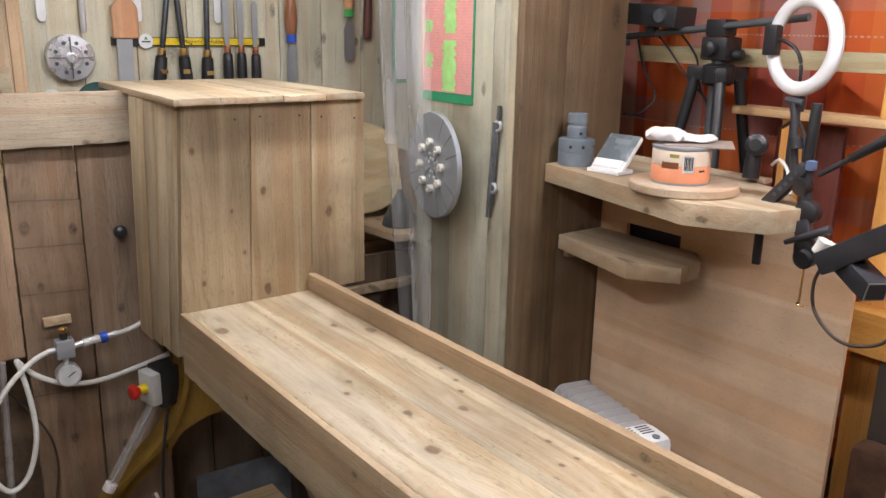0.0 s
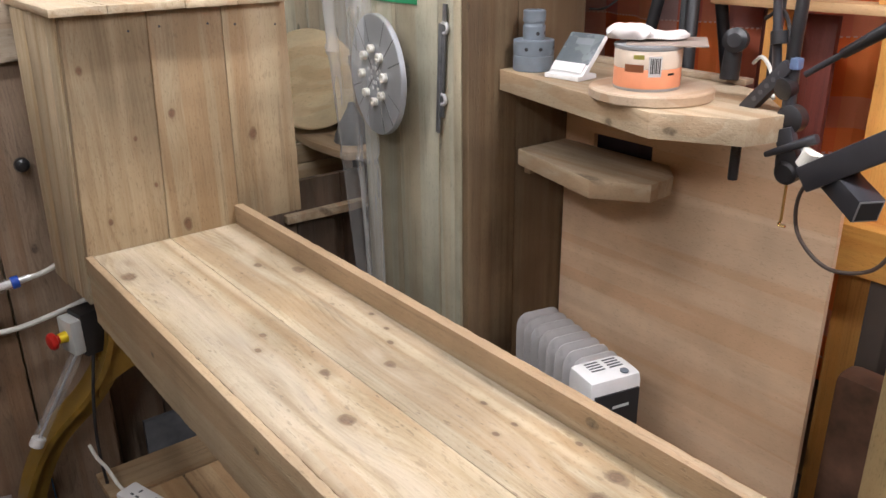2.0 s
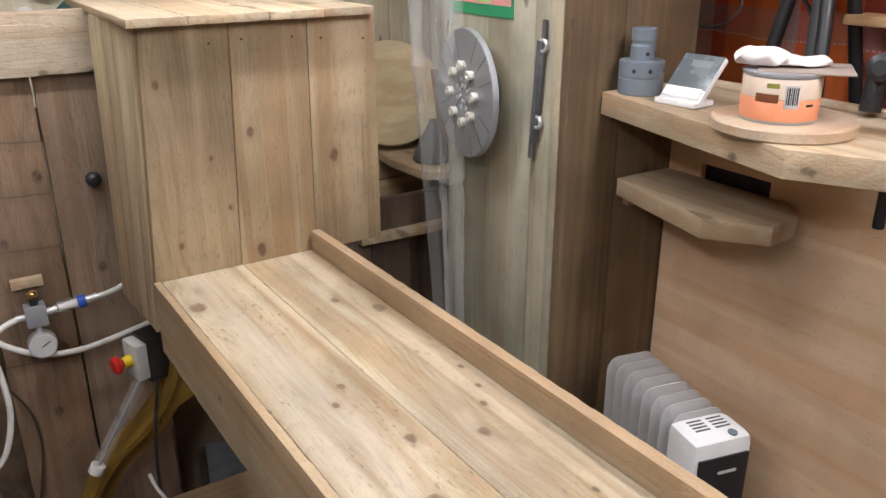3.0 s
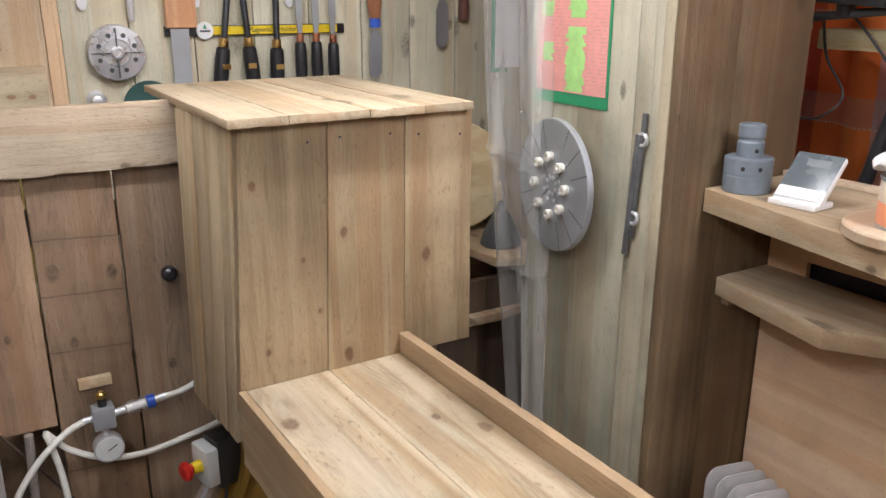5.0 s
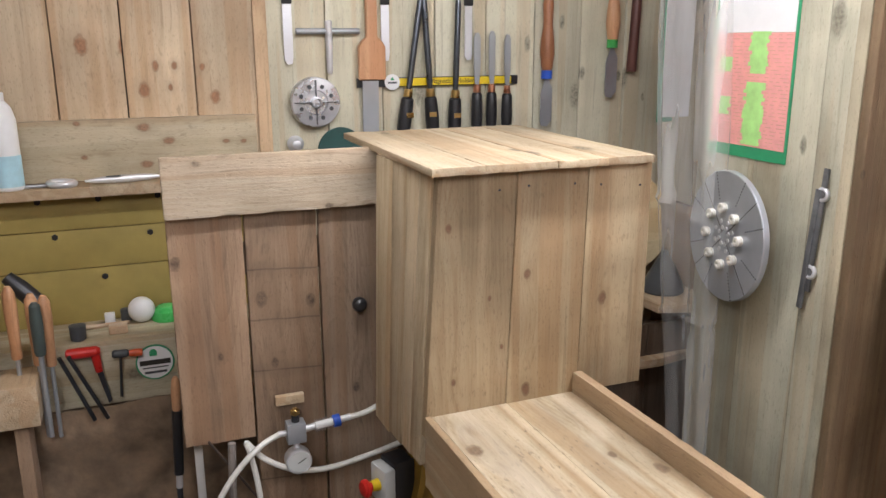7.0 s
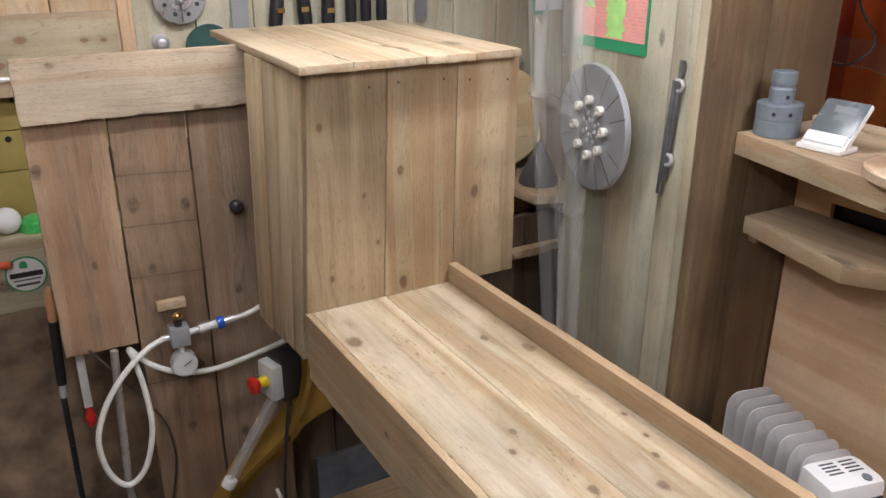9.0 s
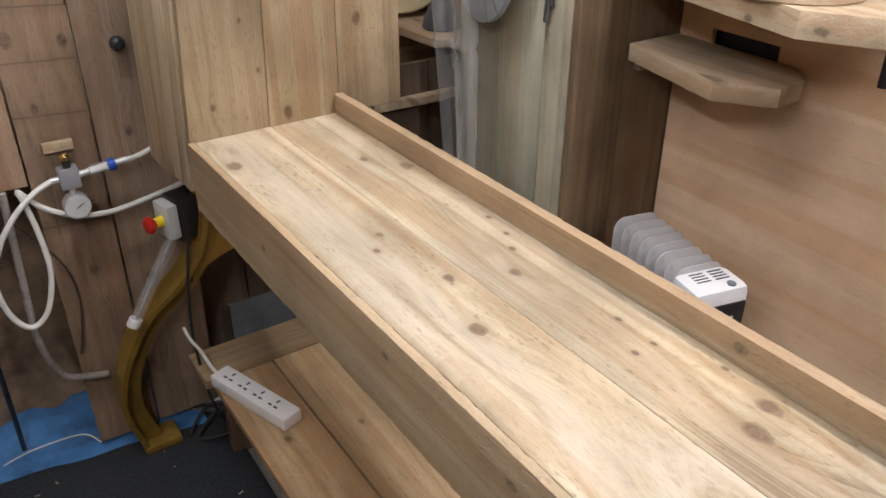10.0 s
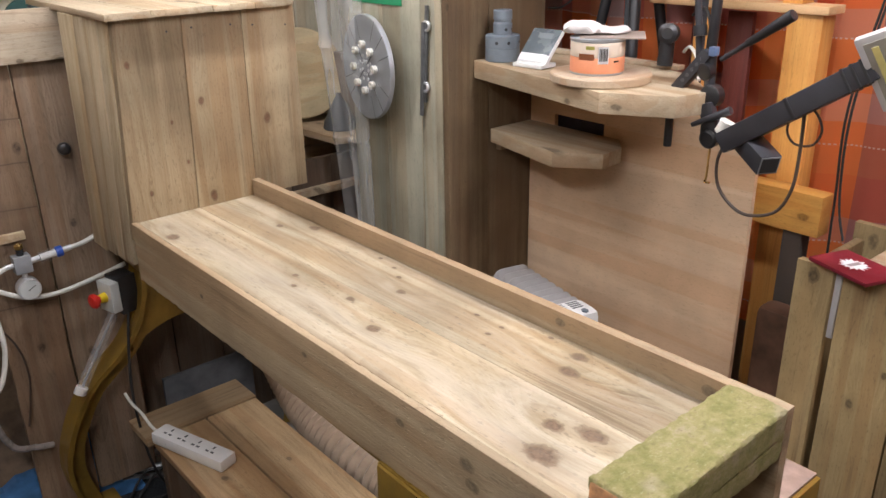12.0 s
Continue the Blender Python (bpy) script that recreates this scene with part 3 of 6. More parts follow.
def worn_board(x0, x1, y0, y1, z0, z1, cuts, wear, seed, rough=38.0):
    """A board cut into a fine mesh whose arrises are chipped and rounded unevenly."""
    bm = bmesh.new()
    nx, ny, nz = cuts
    shift = Vector((seed * 3.7, seed * 1.9, seed * 5.3))
    at = {}

    def corner(i, k, j):
        if (i, k, j) not in at:
            p = Vector((x0 + (x1 - x0) * i / nx, y0 + (y1 - y0) * k / ny, z0 + (z1 - z0) * j / nz))
            ends = [(i in (0, nx), Vector((1 if i == 0 else -1, 0, 0))), (k in (0, ny), Vector((0, 1 if k == 0 else -1, 0))), (j in (0, nz), Vector((0, 0, 1 if j == 0 else -1)))]
            hit = [d for on, d in ends if on]
            chip = max(0.0, noise.noise(p * rough + shift) * 0.9 + noise.noise(p * rough * 2.6 + shift) * 0.6 + 0.18)
            if len(hit) >= 2:
                for d in hit:
                    p = p + d * wear * (0.22 + chip)
            elif hit:
                p = p + hit[0] * wear * 0.12 * noise.noise(p * rough * 1.5 + shift)
            at[i, k, j] = bm.verts.new(p)
        return at[i, k, j]

    for i in range(nx):
        for k in range(ny):
            for j, turn in ((0, -1), (nz, 1)):
                bm.faces.new([corner(a, c, j) for a, c in ((i, k), (i + 1, k), (i + 1, k + 1), (i, k + 1))][::turn])
    for i in range(nx):
        for j in range(nz):
            for k, turn in ((0, 1), (ny, -1)):
                bm.faces.new([corner(a, k, c) for a, c in ((i, j), (i + 1, j), (i + 1, j + 1), (i, j + 1))][::turn])
    for k in range(ny):
        for j in range(nz):
            for i, turn in ((0, -1), (nx, 1)):
                bm.faces.new([corner(i, a, c) for a, c in ((k, j), (k + 1, j), (k + 1, j + 1), (k, j + 1))][::turn])
    return bm


def shifted(ob, dx, dy, dz):
    ob.location += Vector((dx, dy, dz))


# ---------------------------------------------------------------- the room
floor = setting("floor", block(-1.5, 2.6, -1.9, 3.0, FLOOR - 0.08, FLOOR), concrete, "grey dusty concrete workshop floor", "floor")
ceiling = setting("ceiling", block(-1.5, 2.6, -1.9, 3.0, TOP, TOP + 0.05), ceiling_paint, "off white boarded ceiling", "ceiling")
setting("wall_south", block(-1.5, 2.6, -1.98, -1.9, FLOOR, TOP), room_paint, "brown timber lined wall behind the camera", "wall")
setting("wall_west", block(-1.58, -1.5, -1.98, 3.0, FLOOR, TOP), room_paint, "brown timber lined wall", "wall")
setting("wall_east", block(2.45, 2.53, -1.98, 3.0, FLOOR, TOP), room_paint, "brown timber lined wall behind the curtain", "wall")

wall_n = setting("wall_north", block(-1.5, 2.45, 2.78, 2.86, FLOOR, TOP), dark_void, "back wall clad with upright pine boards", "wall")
x = 0.527
while x < 2.2:
    part("board", rough_board(x + 0.0015, x + 0.1635, 2.752, 2.779, FLOOR, TOP, 0.003), tool_wood, wall_n)
    x += 0.165
for i, (a, b) in enumerate([(-0.52, -0.355), (-0.352, -0.19), (-0.187, -0.013), (-0.010, 0.153), (0.156, 0.328), (0.331, 0.489)]):
    part("board", rough_board(a, b, 2.738, 2.778, 1.30, TOP, 0.003), warm_wood, wall_n, "warm knotty pine board")
part("trim", rough_board(0.490, 0.5265, 2.735, 2.778, 0.9, TOP, 0.003), warm_wood, wall_n)
for i in range(5):
    part("board", rough_board(-0.52 + 0.21 * i, -0.313 + 0.21 * i, 2.752, 2.779, FLOOR, 1.29, 0.003), door_wood, wall_n)

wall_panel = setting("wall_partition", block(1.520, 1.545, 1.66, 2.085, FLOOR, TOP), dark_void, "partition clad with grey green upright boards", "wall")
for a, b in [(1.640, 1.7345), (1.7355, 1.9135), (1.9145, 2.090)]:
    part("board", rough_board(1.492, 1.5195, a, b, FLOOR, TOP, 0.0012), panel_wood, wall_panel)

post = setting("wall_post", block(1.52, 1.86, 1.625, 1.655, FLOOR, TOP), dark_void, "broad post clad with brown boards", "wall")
part("board", rough_board(1.478, 1.630, 1.600, 1.6245, FLOOR, TOP, 0.004), post_wood, post)
part("board", rough_board(1.633, 1.862, 1.603, 1.6245, FLOOR, TOP, 0.004), post_wood, post)
part("corner_strip", rough_board(1.478, 1.4915, 1.626, 1.655, FLOOR, TOP, 0.003), panel_wood, post)


def curtain():
    bm = bmesh.new()
    n, m = 170, 24
    y0, y1, z0, z1 = -0.9, 2.1, 0.35, 2.1
    grid = []
    for i in range(n + 1):
        s = i / n
        y = y0 + (y1 - y0) * s
        col = []
        for k in range(m + 1):
            v = k / m
            fold = 0.032 * math.sin(y * 21.0 + 1.6 * math.sin(y * 5.0)) + 0.012 * math.sin(y * 47.0 + 2.0 * v)
            col.append(bm.verts.new((2.22 + fold * (1.15 - 0.5 * v) + 0.015 * math.sin(3 * v + y), y, z0 + (z1 - z0) * v)))
        grid.append(col)
    for i in range(n):
        for k in range(m):
            bm.faces.new((grid[i][k], grid[i + 1][k], grid[i + 1][k + 1], grid[i][k + 1]))
    bmesh.ops.solidify(bm, geom=list(bm.faces), thickness=0.003)
    return bm


single("curtain", curtain(), plaid_cloth, "orange red and grey plaid curtain hanging in folds", "curtain")

single("rubber_mat", block(-1.2, 0.70, -1.0, 2.20, FLOOR + 0.0005, FLOOR + 0.010, 0.003), mat_rubber, "black ribbed rubber mat strewn with shavings", "mat")


def tarp():
    bm = bmesh.new()
    bmesh.ops.create_grid(bm, x_segments=60, y_segments=34, size=0.5, matrix=Matrix.LocRotScale((0.02, 2.45, 0), None, (1.25, 0.50, 1)))
    for v in bm.verts:
        p = v.co
        edge = min(1.0, max(0.0, (p.y - 2.20) / 0.08))
        v.co.z = FLOOR + 0.014 + edge * (0.030 * abs(noise.noise(p * 7.0)) + 0.020 * abs(noise.noise(p * 17.0)) + 0.05 * max(0, p.y - 2.3))
        v.co.y += 0.012 * noise.noise(p * 9.0) - 0.12 * max(0, p.x - 0.1) * (1 - edge)
    bmesh.ops.solidify(bm, geom=list(bm.faces), thickness=0.002)
    return bm


single("plastic_sheet", tarp(), blue_sheet, "crumpled blue plastic sheet lying on the floor", "tarp")

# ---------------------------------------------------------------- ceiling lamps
# Unseen fittings, added as the source of the overhead light.
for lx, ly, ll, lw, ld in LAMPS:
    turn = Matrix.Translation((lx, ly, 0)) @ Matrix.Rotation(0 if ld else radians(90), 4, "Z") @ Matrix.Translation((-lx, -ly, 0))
    lamp = thing("assumed_ceiling_lamp", (lx, ly, TOP), "white batten lamp assumed on the ceiling out of view", "ceiling lamp", "ceiling lamps")
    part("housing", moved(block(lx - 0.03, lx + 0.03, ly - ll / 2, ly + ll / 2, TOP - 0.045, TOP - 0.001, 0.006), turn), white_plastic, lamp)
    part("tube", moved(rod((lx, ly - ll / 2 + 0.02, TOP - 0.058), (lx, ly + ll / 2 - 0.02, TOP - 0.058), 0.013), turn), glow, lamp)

# ---------------------------------------------------------------- the covered lathe
BX0, BY0, BY1, BZ = 0.624, 0.315, 1.79, 0.897
bed = thing("bed_cover", (0.80, 1.79, 0.75), "long pine board cover laid over the lathe bed", "cover")
part("top_plank", rough_board(BX0 + 0.020, 0.8050, BY0 + 0.024, BY1 - 0.002, BZ - 0.022, BZ, 0.0015), bed_wood_a, bed)
part("top_plank", rough_board(0.8070, 0.9560, BY0 + 0.024, BY1 - 0.002, BZ - 0.022, BZ - 0.001, 0.0015), bed_wood_b, bed)
part("side_board", worn_board(BX0 + 0.004, BX0 + 0.019, BY0, 1.7885, 0.752, BZ + 0.002, (3, 220, 9), 0.0016, 3, 34.0), side_wood, bed)
part("rail", worn_board(0.9575, 0.978, BY0, BY1 + 0.006, 0.752, BZ + 0.042, (3, 220, 9), 0.0011, 4, 34.0), bed_rail_wood, bed)
endblock = part("end_block", worn_board(BX0 + 0.021, 0.9560, BY0 - 0.002, 0.404, BZ + 0.0008, BZ + 0.048, (72, 20, 11), 0.0030, 5, 60.0), green_mat, bed, "weathered green end block")
part("end_lip", worn_board(BX0 + 0.0215, 0.9560, BY0 - 0.001, BY0 + 0.022, BZ - 0.034, BZ + 0.0005, (60, 5, 8), 0.0026, 6, 60.0), green_mat, endblock)
part("end_face", worn_board(BX0 + 0.0195, BX0 + 0.0225, BY0 + 0.003, 0.401, BZ + 0.003, BZ + 0.0435, (2, 14, 8), 0.0022, 9, 60.0), end_grain, endblock, "orange end grain")

bed.rotation_euler[2] = radians(1.0)

# head box, its aisle side leaning in towards the top
def tapered(bm):
    for v in bm.verts:
        f = max(0.0, (v.co.z - 0.895) / 0.467)
        back = min(1.0, max(0.0, (v.co.y - 1.80) / 0.29))
        v.co.x = 1.122 + (v.co.x - 1.122) * (1 - (0.062 - 0.030 * back) * f + 0.014 * back)
    return bm


head = thing("head_cover", (0.86, 2.08, 0.76), "tall pine board box covering the lathe headstock", "cover")
FR = [(0.6315, 0.8015), (0.8030, 0.9660), (0.9675, 1.122)]
for a, b in FR:
    z0 = 0.850 if b < 0.97 else 0.893
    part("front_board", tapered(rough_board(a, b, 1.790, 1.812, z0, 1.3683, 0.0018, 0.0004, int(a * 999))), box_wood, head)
SD = [(1.8125, 1.868), (1.8690, 1.925), (1.9260, 2.0), (2.0010, 2.092)]
for i, (a, b) in enumerate(SD):
    z0 = (0.782, 0.778, 0.772, 0.764)[i]
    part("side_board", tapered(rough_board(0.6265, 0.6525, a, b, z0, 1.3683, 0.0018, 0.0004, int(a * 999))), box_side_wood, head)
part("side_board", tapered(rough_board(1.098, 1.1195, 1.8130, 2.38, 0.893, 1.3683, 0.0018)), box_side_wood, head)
part("back_board", rough_board(0.70, 1.0875, 2.36, 2.38, 0.80, 1.3683, 0.0018), door_wood, head)
LX = [(0.640, 0.745), (0.7460, 0.895), (0.8960, 1.005), (1.0060, 1.114)]
for i, (a, b) in enumerate(LX):
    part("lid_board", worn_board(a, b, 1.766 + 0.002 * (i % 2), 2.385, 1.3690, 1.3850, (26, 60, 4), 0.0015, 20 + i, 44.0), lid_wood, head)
for nx, nz in [(0.784, 1.333), (0.845, 1.337), (0.945, 1.335), (1.004, 1.329), (1.095, 1.322)]:
    part("nail_head", rod((nx, 1.7892, nz), (nx, 1.7905, nz), 0.0026, None, 8), black_metal, head)

# dark lathe inside the cover
lathe = thing("lathe", (0.80, 1.2, FLOOR), "ochre gold painted wood lathe under pine covers", "lathe")
part("bed_bar", block(0.68, 0.74, 0.33, 2.3, 0.70, 0.748, 0.004), gold_paint, lathe)
part("bed_bar", block(0.84, 0.90, 0.33, 2.3, 0.70, 0.748, 0.004), gold_paint, lathe)
part("headstock", block(0.70, 1.05, 1.93, 2.30, 0.77, 1.15, 0.02), gold_paint, lathe)


def cast_leg(line, width_y, side=1):
    """A flanged casting swept down a curve in x and z."""
    pts = smooth_line(line, 7)
    bm = bmesh.new()
    loops = []
    for i, p in enumerate(pts):
        d = (pts[min(i + 1, len(pts) - 1)] - pts[max(i - 1, 0)]).normalized()
        nrm = Vector((-d.z, 0, d.x)).normalized() * side
        w = width_y
        shape = [(-w, -0.007), (-w, 0.007), (-0.007, 0.007), (-0.007, 0.05), (0.007, 0.05), (0.007, 0.007), (w, 0.007), (w, -0.007)]
        loops.append([bm.verts.new(p + nrm * b + Vector((0, a, 0))) for a, b in shape])
    k = len(loops[0])
    for a, b in zip(loops, loops[1:]):
        for i in range(k):
            bm.faces.new((a[i], a[(i + 1) % k], b[(i + 1) % k], b[i]))
    bm.faces.new(loops[0][::-1])
    bm.faces.new(loops[-1])
    return bm


LEG = [(0.702, 2.03, 0.735), (0.697, 2.03, 0.63), (0.670, 2.04, 0.53), (0.618, 2.06, 0.445), (0.520, 2.09, 0.34), (0.448, 2.11, 0.19), (0.432, 2.125, 0.06), (0.468, 2.135, FLOOR + 0.02)]
leg = part("leg", cast_leg(LEG, 0.040), gold_paint, lathe, "curved ochre gold cast leg")
part("foot", block(0.455, 0.560, 2.090, 2.180, FLOOR + 0.0105, FLOOR + 0.035, 0.008), gold_paint, leg)
part("leg", cast_leg([(2 * 0.83 - a, b, c) for a, b, c in LEG], 0.040, -1), gold_paint, lathe)


def arch_web():
    """Cast web between the legs with an arched lower edge."""
    bm = bmesh.new()
    low = [(0.648 + 0.364 * k / 16, 0.435 + 0.072 * math.sin(math.pi * k / 16) ** 0.6) for k in range(17)]
    for y in (2.030, 2.046):
        up = [bm.verts.new((min(max(a, 0.69), 0.97), y, 0.735)) for a, _ in low]
        dn = [bm.verts.new((a, y, b)) for a, b in low]
        for i in range(16):
            bm.faces.new((dn[i], dn[i + 1], up[i + 1], up[i]))
    bm.verts.ensure_lookup_table()
    for i in range(16):
        bm.faces.new([bm.verts[q] for q in (17 + i, 18 + i, 52 + i, 51 + i)])
    bmesh.ops.remove_doubles(bm, verts=list(bm.verts), dist=1e-5)
    return bm


part("arch_web", arch_web(), gold_paint, lathe)
part("leg_plate", block(0.665, 0.94, 0.72, 0.75, FLOOR, 0.70, 0.006), gold_paint, lathe)
def flange():
    """Side of the near casting: straight far edge, waisted near edge."""
    near = [(0.750, 0.610), (0.715, 0.628), (0.660, 0.650), (0.600, 0.667), (0.500, 0.680), (0.380, 0.676), (0.250, 0.655), (0.100, 0.625), (FLOOR, 0.600)]
    line = smooth_line([(0, y, z) for z, y in near], 4)
    bm = slab_yz([(p.y, p.z) for p in line] + [(0.838, FLOOR), (0.822, 0.40), (0.812, 0.750)], 0.640, 0.664)
    bmesh.ops.bevel(bm, geom=[e for e in bm.edges if e.is_manifold and e.calc_face_angle(0) > 1.0], offset=0.005, segments=2, affect="EDGES")
    return bm


part("leg_flange", flange(), gold_paint, lathe)
for x0, x1, zt in ((0.905, 1.020, 0.700), (1.085, 1.200, 0.704)):
    lug = part("end_lug", block(x0, x1, 0.340, 0.460, 0.560, zt, 0.006), gold_paint, lathe)
    part("pad", rough_board(x0 + 0.004, x1 - 0.003, 0.348, 0.408, zt + 0.0004, zt + 0.006, 0.0015), pad_wood, lug, "pinkish brown wooden pad")
part("dark_bar", block(0.700, 1.22, 0.415, 0.452, 0.665, 0.7465, 0.004), black_metal, lathe, "dark steel cross bar")
for k in range(3):
    part("cast_mark", block(1.020 + 0.010 * k, 1.025 + 0.010 * k, 0.4125, 0.4151, 0.700, 0.714 + 0.004 * (k == 1)), grey_white, lathe)
part("bed_end", block(0.66, 1.170, 0.462, 0.49, 0.45, 0.69, 0.006), gold_paint, lathe)
part("apron", block(0.985, 1.21, 0.352, 0.440, 0.40, 0.590, 0.012), gold_paint, lathe)
part("apron_bolt", rod((1.052, 0.350, 0.640), (1.052, 0.3405, 0.640), 0.011, None, 12), black_metal, lathe)
tubes = thing("tube_bundle", (0.75, 0.74, 0.50), "clear plastic tubes hung under the lathe bed", "tubes")
for dy in (0.0, 0.030, 0.058):
    part("tube", rod((0.748, 0.790 - dy, 0.40), (0.745, 0.755 - dy, 0.66), 0.0135, None, 16), acrylic, tubes)

# plank shelf below the bed
SHELF_Z = 0.21
chute = thing("low_shelf", (0.80, 1.79, FLOOR), "worn brown plank shelf below the lathe bed", "shelf")
part("plank", rough_board(0.628, 0.7865, 0.45, 1.914, SHELF_Z - 0.024, SHELF_Z, 0.003, 0.0008, 61), under_wood, chute)
part("plank", rough_board(0.7920, 0.952, 0.45, 1.916, SHELF_Z - 0.024, SHELF_Z - 0.001, 0.003, 0.0008, 62), under_wood, chute)
part("cross_plank", rough_board(0.612, 0.958, 1.922, 2.058, SHELF_Z - 0.024, SHELF_Z + 0.001, 0.003, 0.0008, 63), under_cross, chute)
part("skirt", block(0.660, 0.666, 0.46, 1.60, FLOOR, SHELF_Z - 0.0245), grey_sheet, chute, "pale grey skirt panel")
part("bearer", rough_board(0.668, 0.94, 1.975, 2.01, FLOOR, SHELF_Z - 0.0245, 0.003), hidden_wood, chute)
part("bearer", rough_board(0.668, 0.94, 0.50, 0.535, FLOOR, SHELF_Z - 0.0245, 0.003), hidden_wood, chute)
chute.rotation_euler[2] = radians(0.85)


# ---------------------------------------------------------------- boarded door panel beside the head box
door = thing("boarded_panel", (0.42, 2.19, FLOOR), "weathered brown boarded panel with a lighter top rail", "panel")
part("top_rail", worn_board(0.199, 0.70, 2.160, 2.182, 1.246, 1.3755, (80, 3, 20), 0.0020, 31, 34.0), rail_wood, door)
part("board", worn_board(0.201, 0.3575, 2.184, 2.206, 0.716, 1.36, (20, 3, 70), 0.0024, 32, 30.0), door_left_wood, door)
part("board", worn_board(0.3615, 0.5205, 2.185, 2.207, -0.075, 1.36, (20, 3, 150), 0.0024, 33, 30.0), door_mid_wood, door)
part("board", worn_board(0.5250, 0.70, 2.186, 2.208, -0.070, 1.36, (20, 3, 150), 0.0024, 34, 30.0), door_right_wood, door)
part("batten", rough_board(0.21, 0.90, 2.210, 2.235, 1.10, 1.17, 0.002), door_wood, door)
part("upright", rough_board(0.66, 0.71, 2.210, 2.25, FLOOR, 1.36, 0.002), door_wood, door)
part("upright", rough_board(0.375, 0.415, 2.210, 2.25, FLOOR, 1.2, 0.002), door_wood, door)
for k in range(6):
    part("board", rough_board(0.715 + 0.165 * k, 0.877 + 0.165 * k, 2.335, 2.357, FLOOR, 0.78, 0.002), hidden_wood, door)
part("cleat", rough_board(0.405, 0.470, 2.168, 2.1835, 0.790, 0.812, 0.001), shelf_wood, door, "pale wooden cleat")
knob = part("knob", turned([(0, 0.004), (0.012, 0.004), (0.013, 0.010), (0.018, 0.0155), (0.027, 0.0175), (0.036, 0.0150), (0.042, 0.008), (0.043, 0.001)],
                           (0.607, 2.186, 1.015), (0, -1, 0)), black_plastic, door, "black ball knob")

# ---------------------------------------------------------------- shelves, plywood and heater by the post
def ply_sheet():
    """A sheet with a slot cut near its top edge."""
    bm = bmesh.new()
    ys, zs = (0.850, 1.000, 1.315, 1.500, 1.598), (FLOOR, 0.976, 1.024, 1.060, 1.137)
    at = {(i, k): bm.verts.new((1.806, y, z)) for i, y in enumerate(ys) for k, z in enumerate(zs) if not (i == 0 and k == 4)}
    for i in range(4):
        for k in range(4):
            if (i, k) not in ((2, 1), (0, 3)):
                bm.faces.new((at[i, k], at[i + 1, k], at[i + 1, k + 1], at[i, k + 1]))
    out = bmesh.ops.extrude_face_region(bm, geom=list(bm.faces))
    for v in out["geom"]:
        if isinstance(v, bmesh.types.BMVert):
            v.co.x += 0.014
    return bm


single("plywood_sheet", ply_sheet(), ply_wood,
             "pinkish plywood sheet standing on edge beside the post", "plywood")

SH = 1.197
top_shelf = thing("corner_shelf", (1.68, 1.3, SH - 0.049), "thick pale pine corner shelf with clipped corners", "shelf")
part("back_strip", rough_board(1.815, 1.845, 1.10, 1.596, SH + 0.0008, SH + 0.012, 0.001), disc_wood, top_shelf, "thin pale back strip")
part("board", prism([(1.572, 1.598), (1.468, 1.066), (1.548, 0.916), (1.640, 0.895), (1.790, 1.040), (1.846, 1.20), (1.846, 1.598)], SH - 0.049, SH, 0.002), shelf_wood, top_shelf)
low_shelf = thing("corner_shelf", (1.70, 1.40, 0.951), "short thick pine corner shelf below a larger one", "shelf")
part("board", prism([(1.637, 1.598), (1.574, 1.296), (1.653, 1.190), (1.737, 1.197), (1.803, 1.26), (1.803, 1.598)], 0.951, 0.992, 0.002), shelf_wood, low_shelf)
part("cleat", rough_board(1.66, 1.80, 1.578, 1.5985, 0.925, 0.9505, 0.002), shelf_wood, low_shelf)
single("storage_box", block(1.835, 1.93, 1.24, 1.56, FLOOR, 1.05, 0.004), plain("dark navy box", (0.035, 0.03, 0.055), 0.6, 0, 0.4, 20), "dark navy box standing behind the plywood", "box")


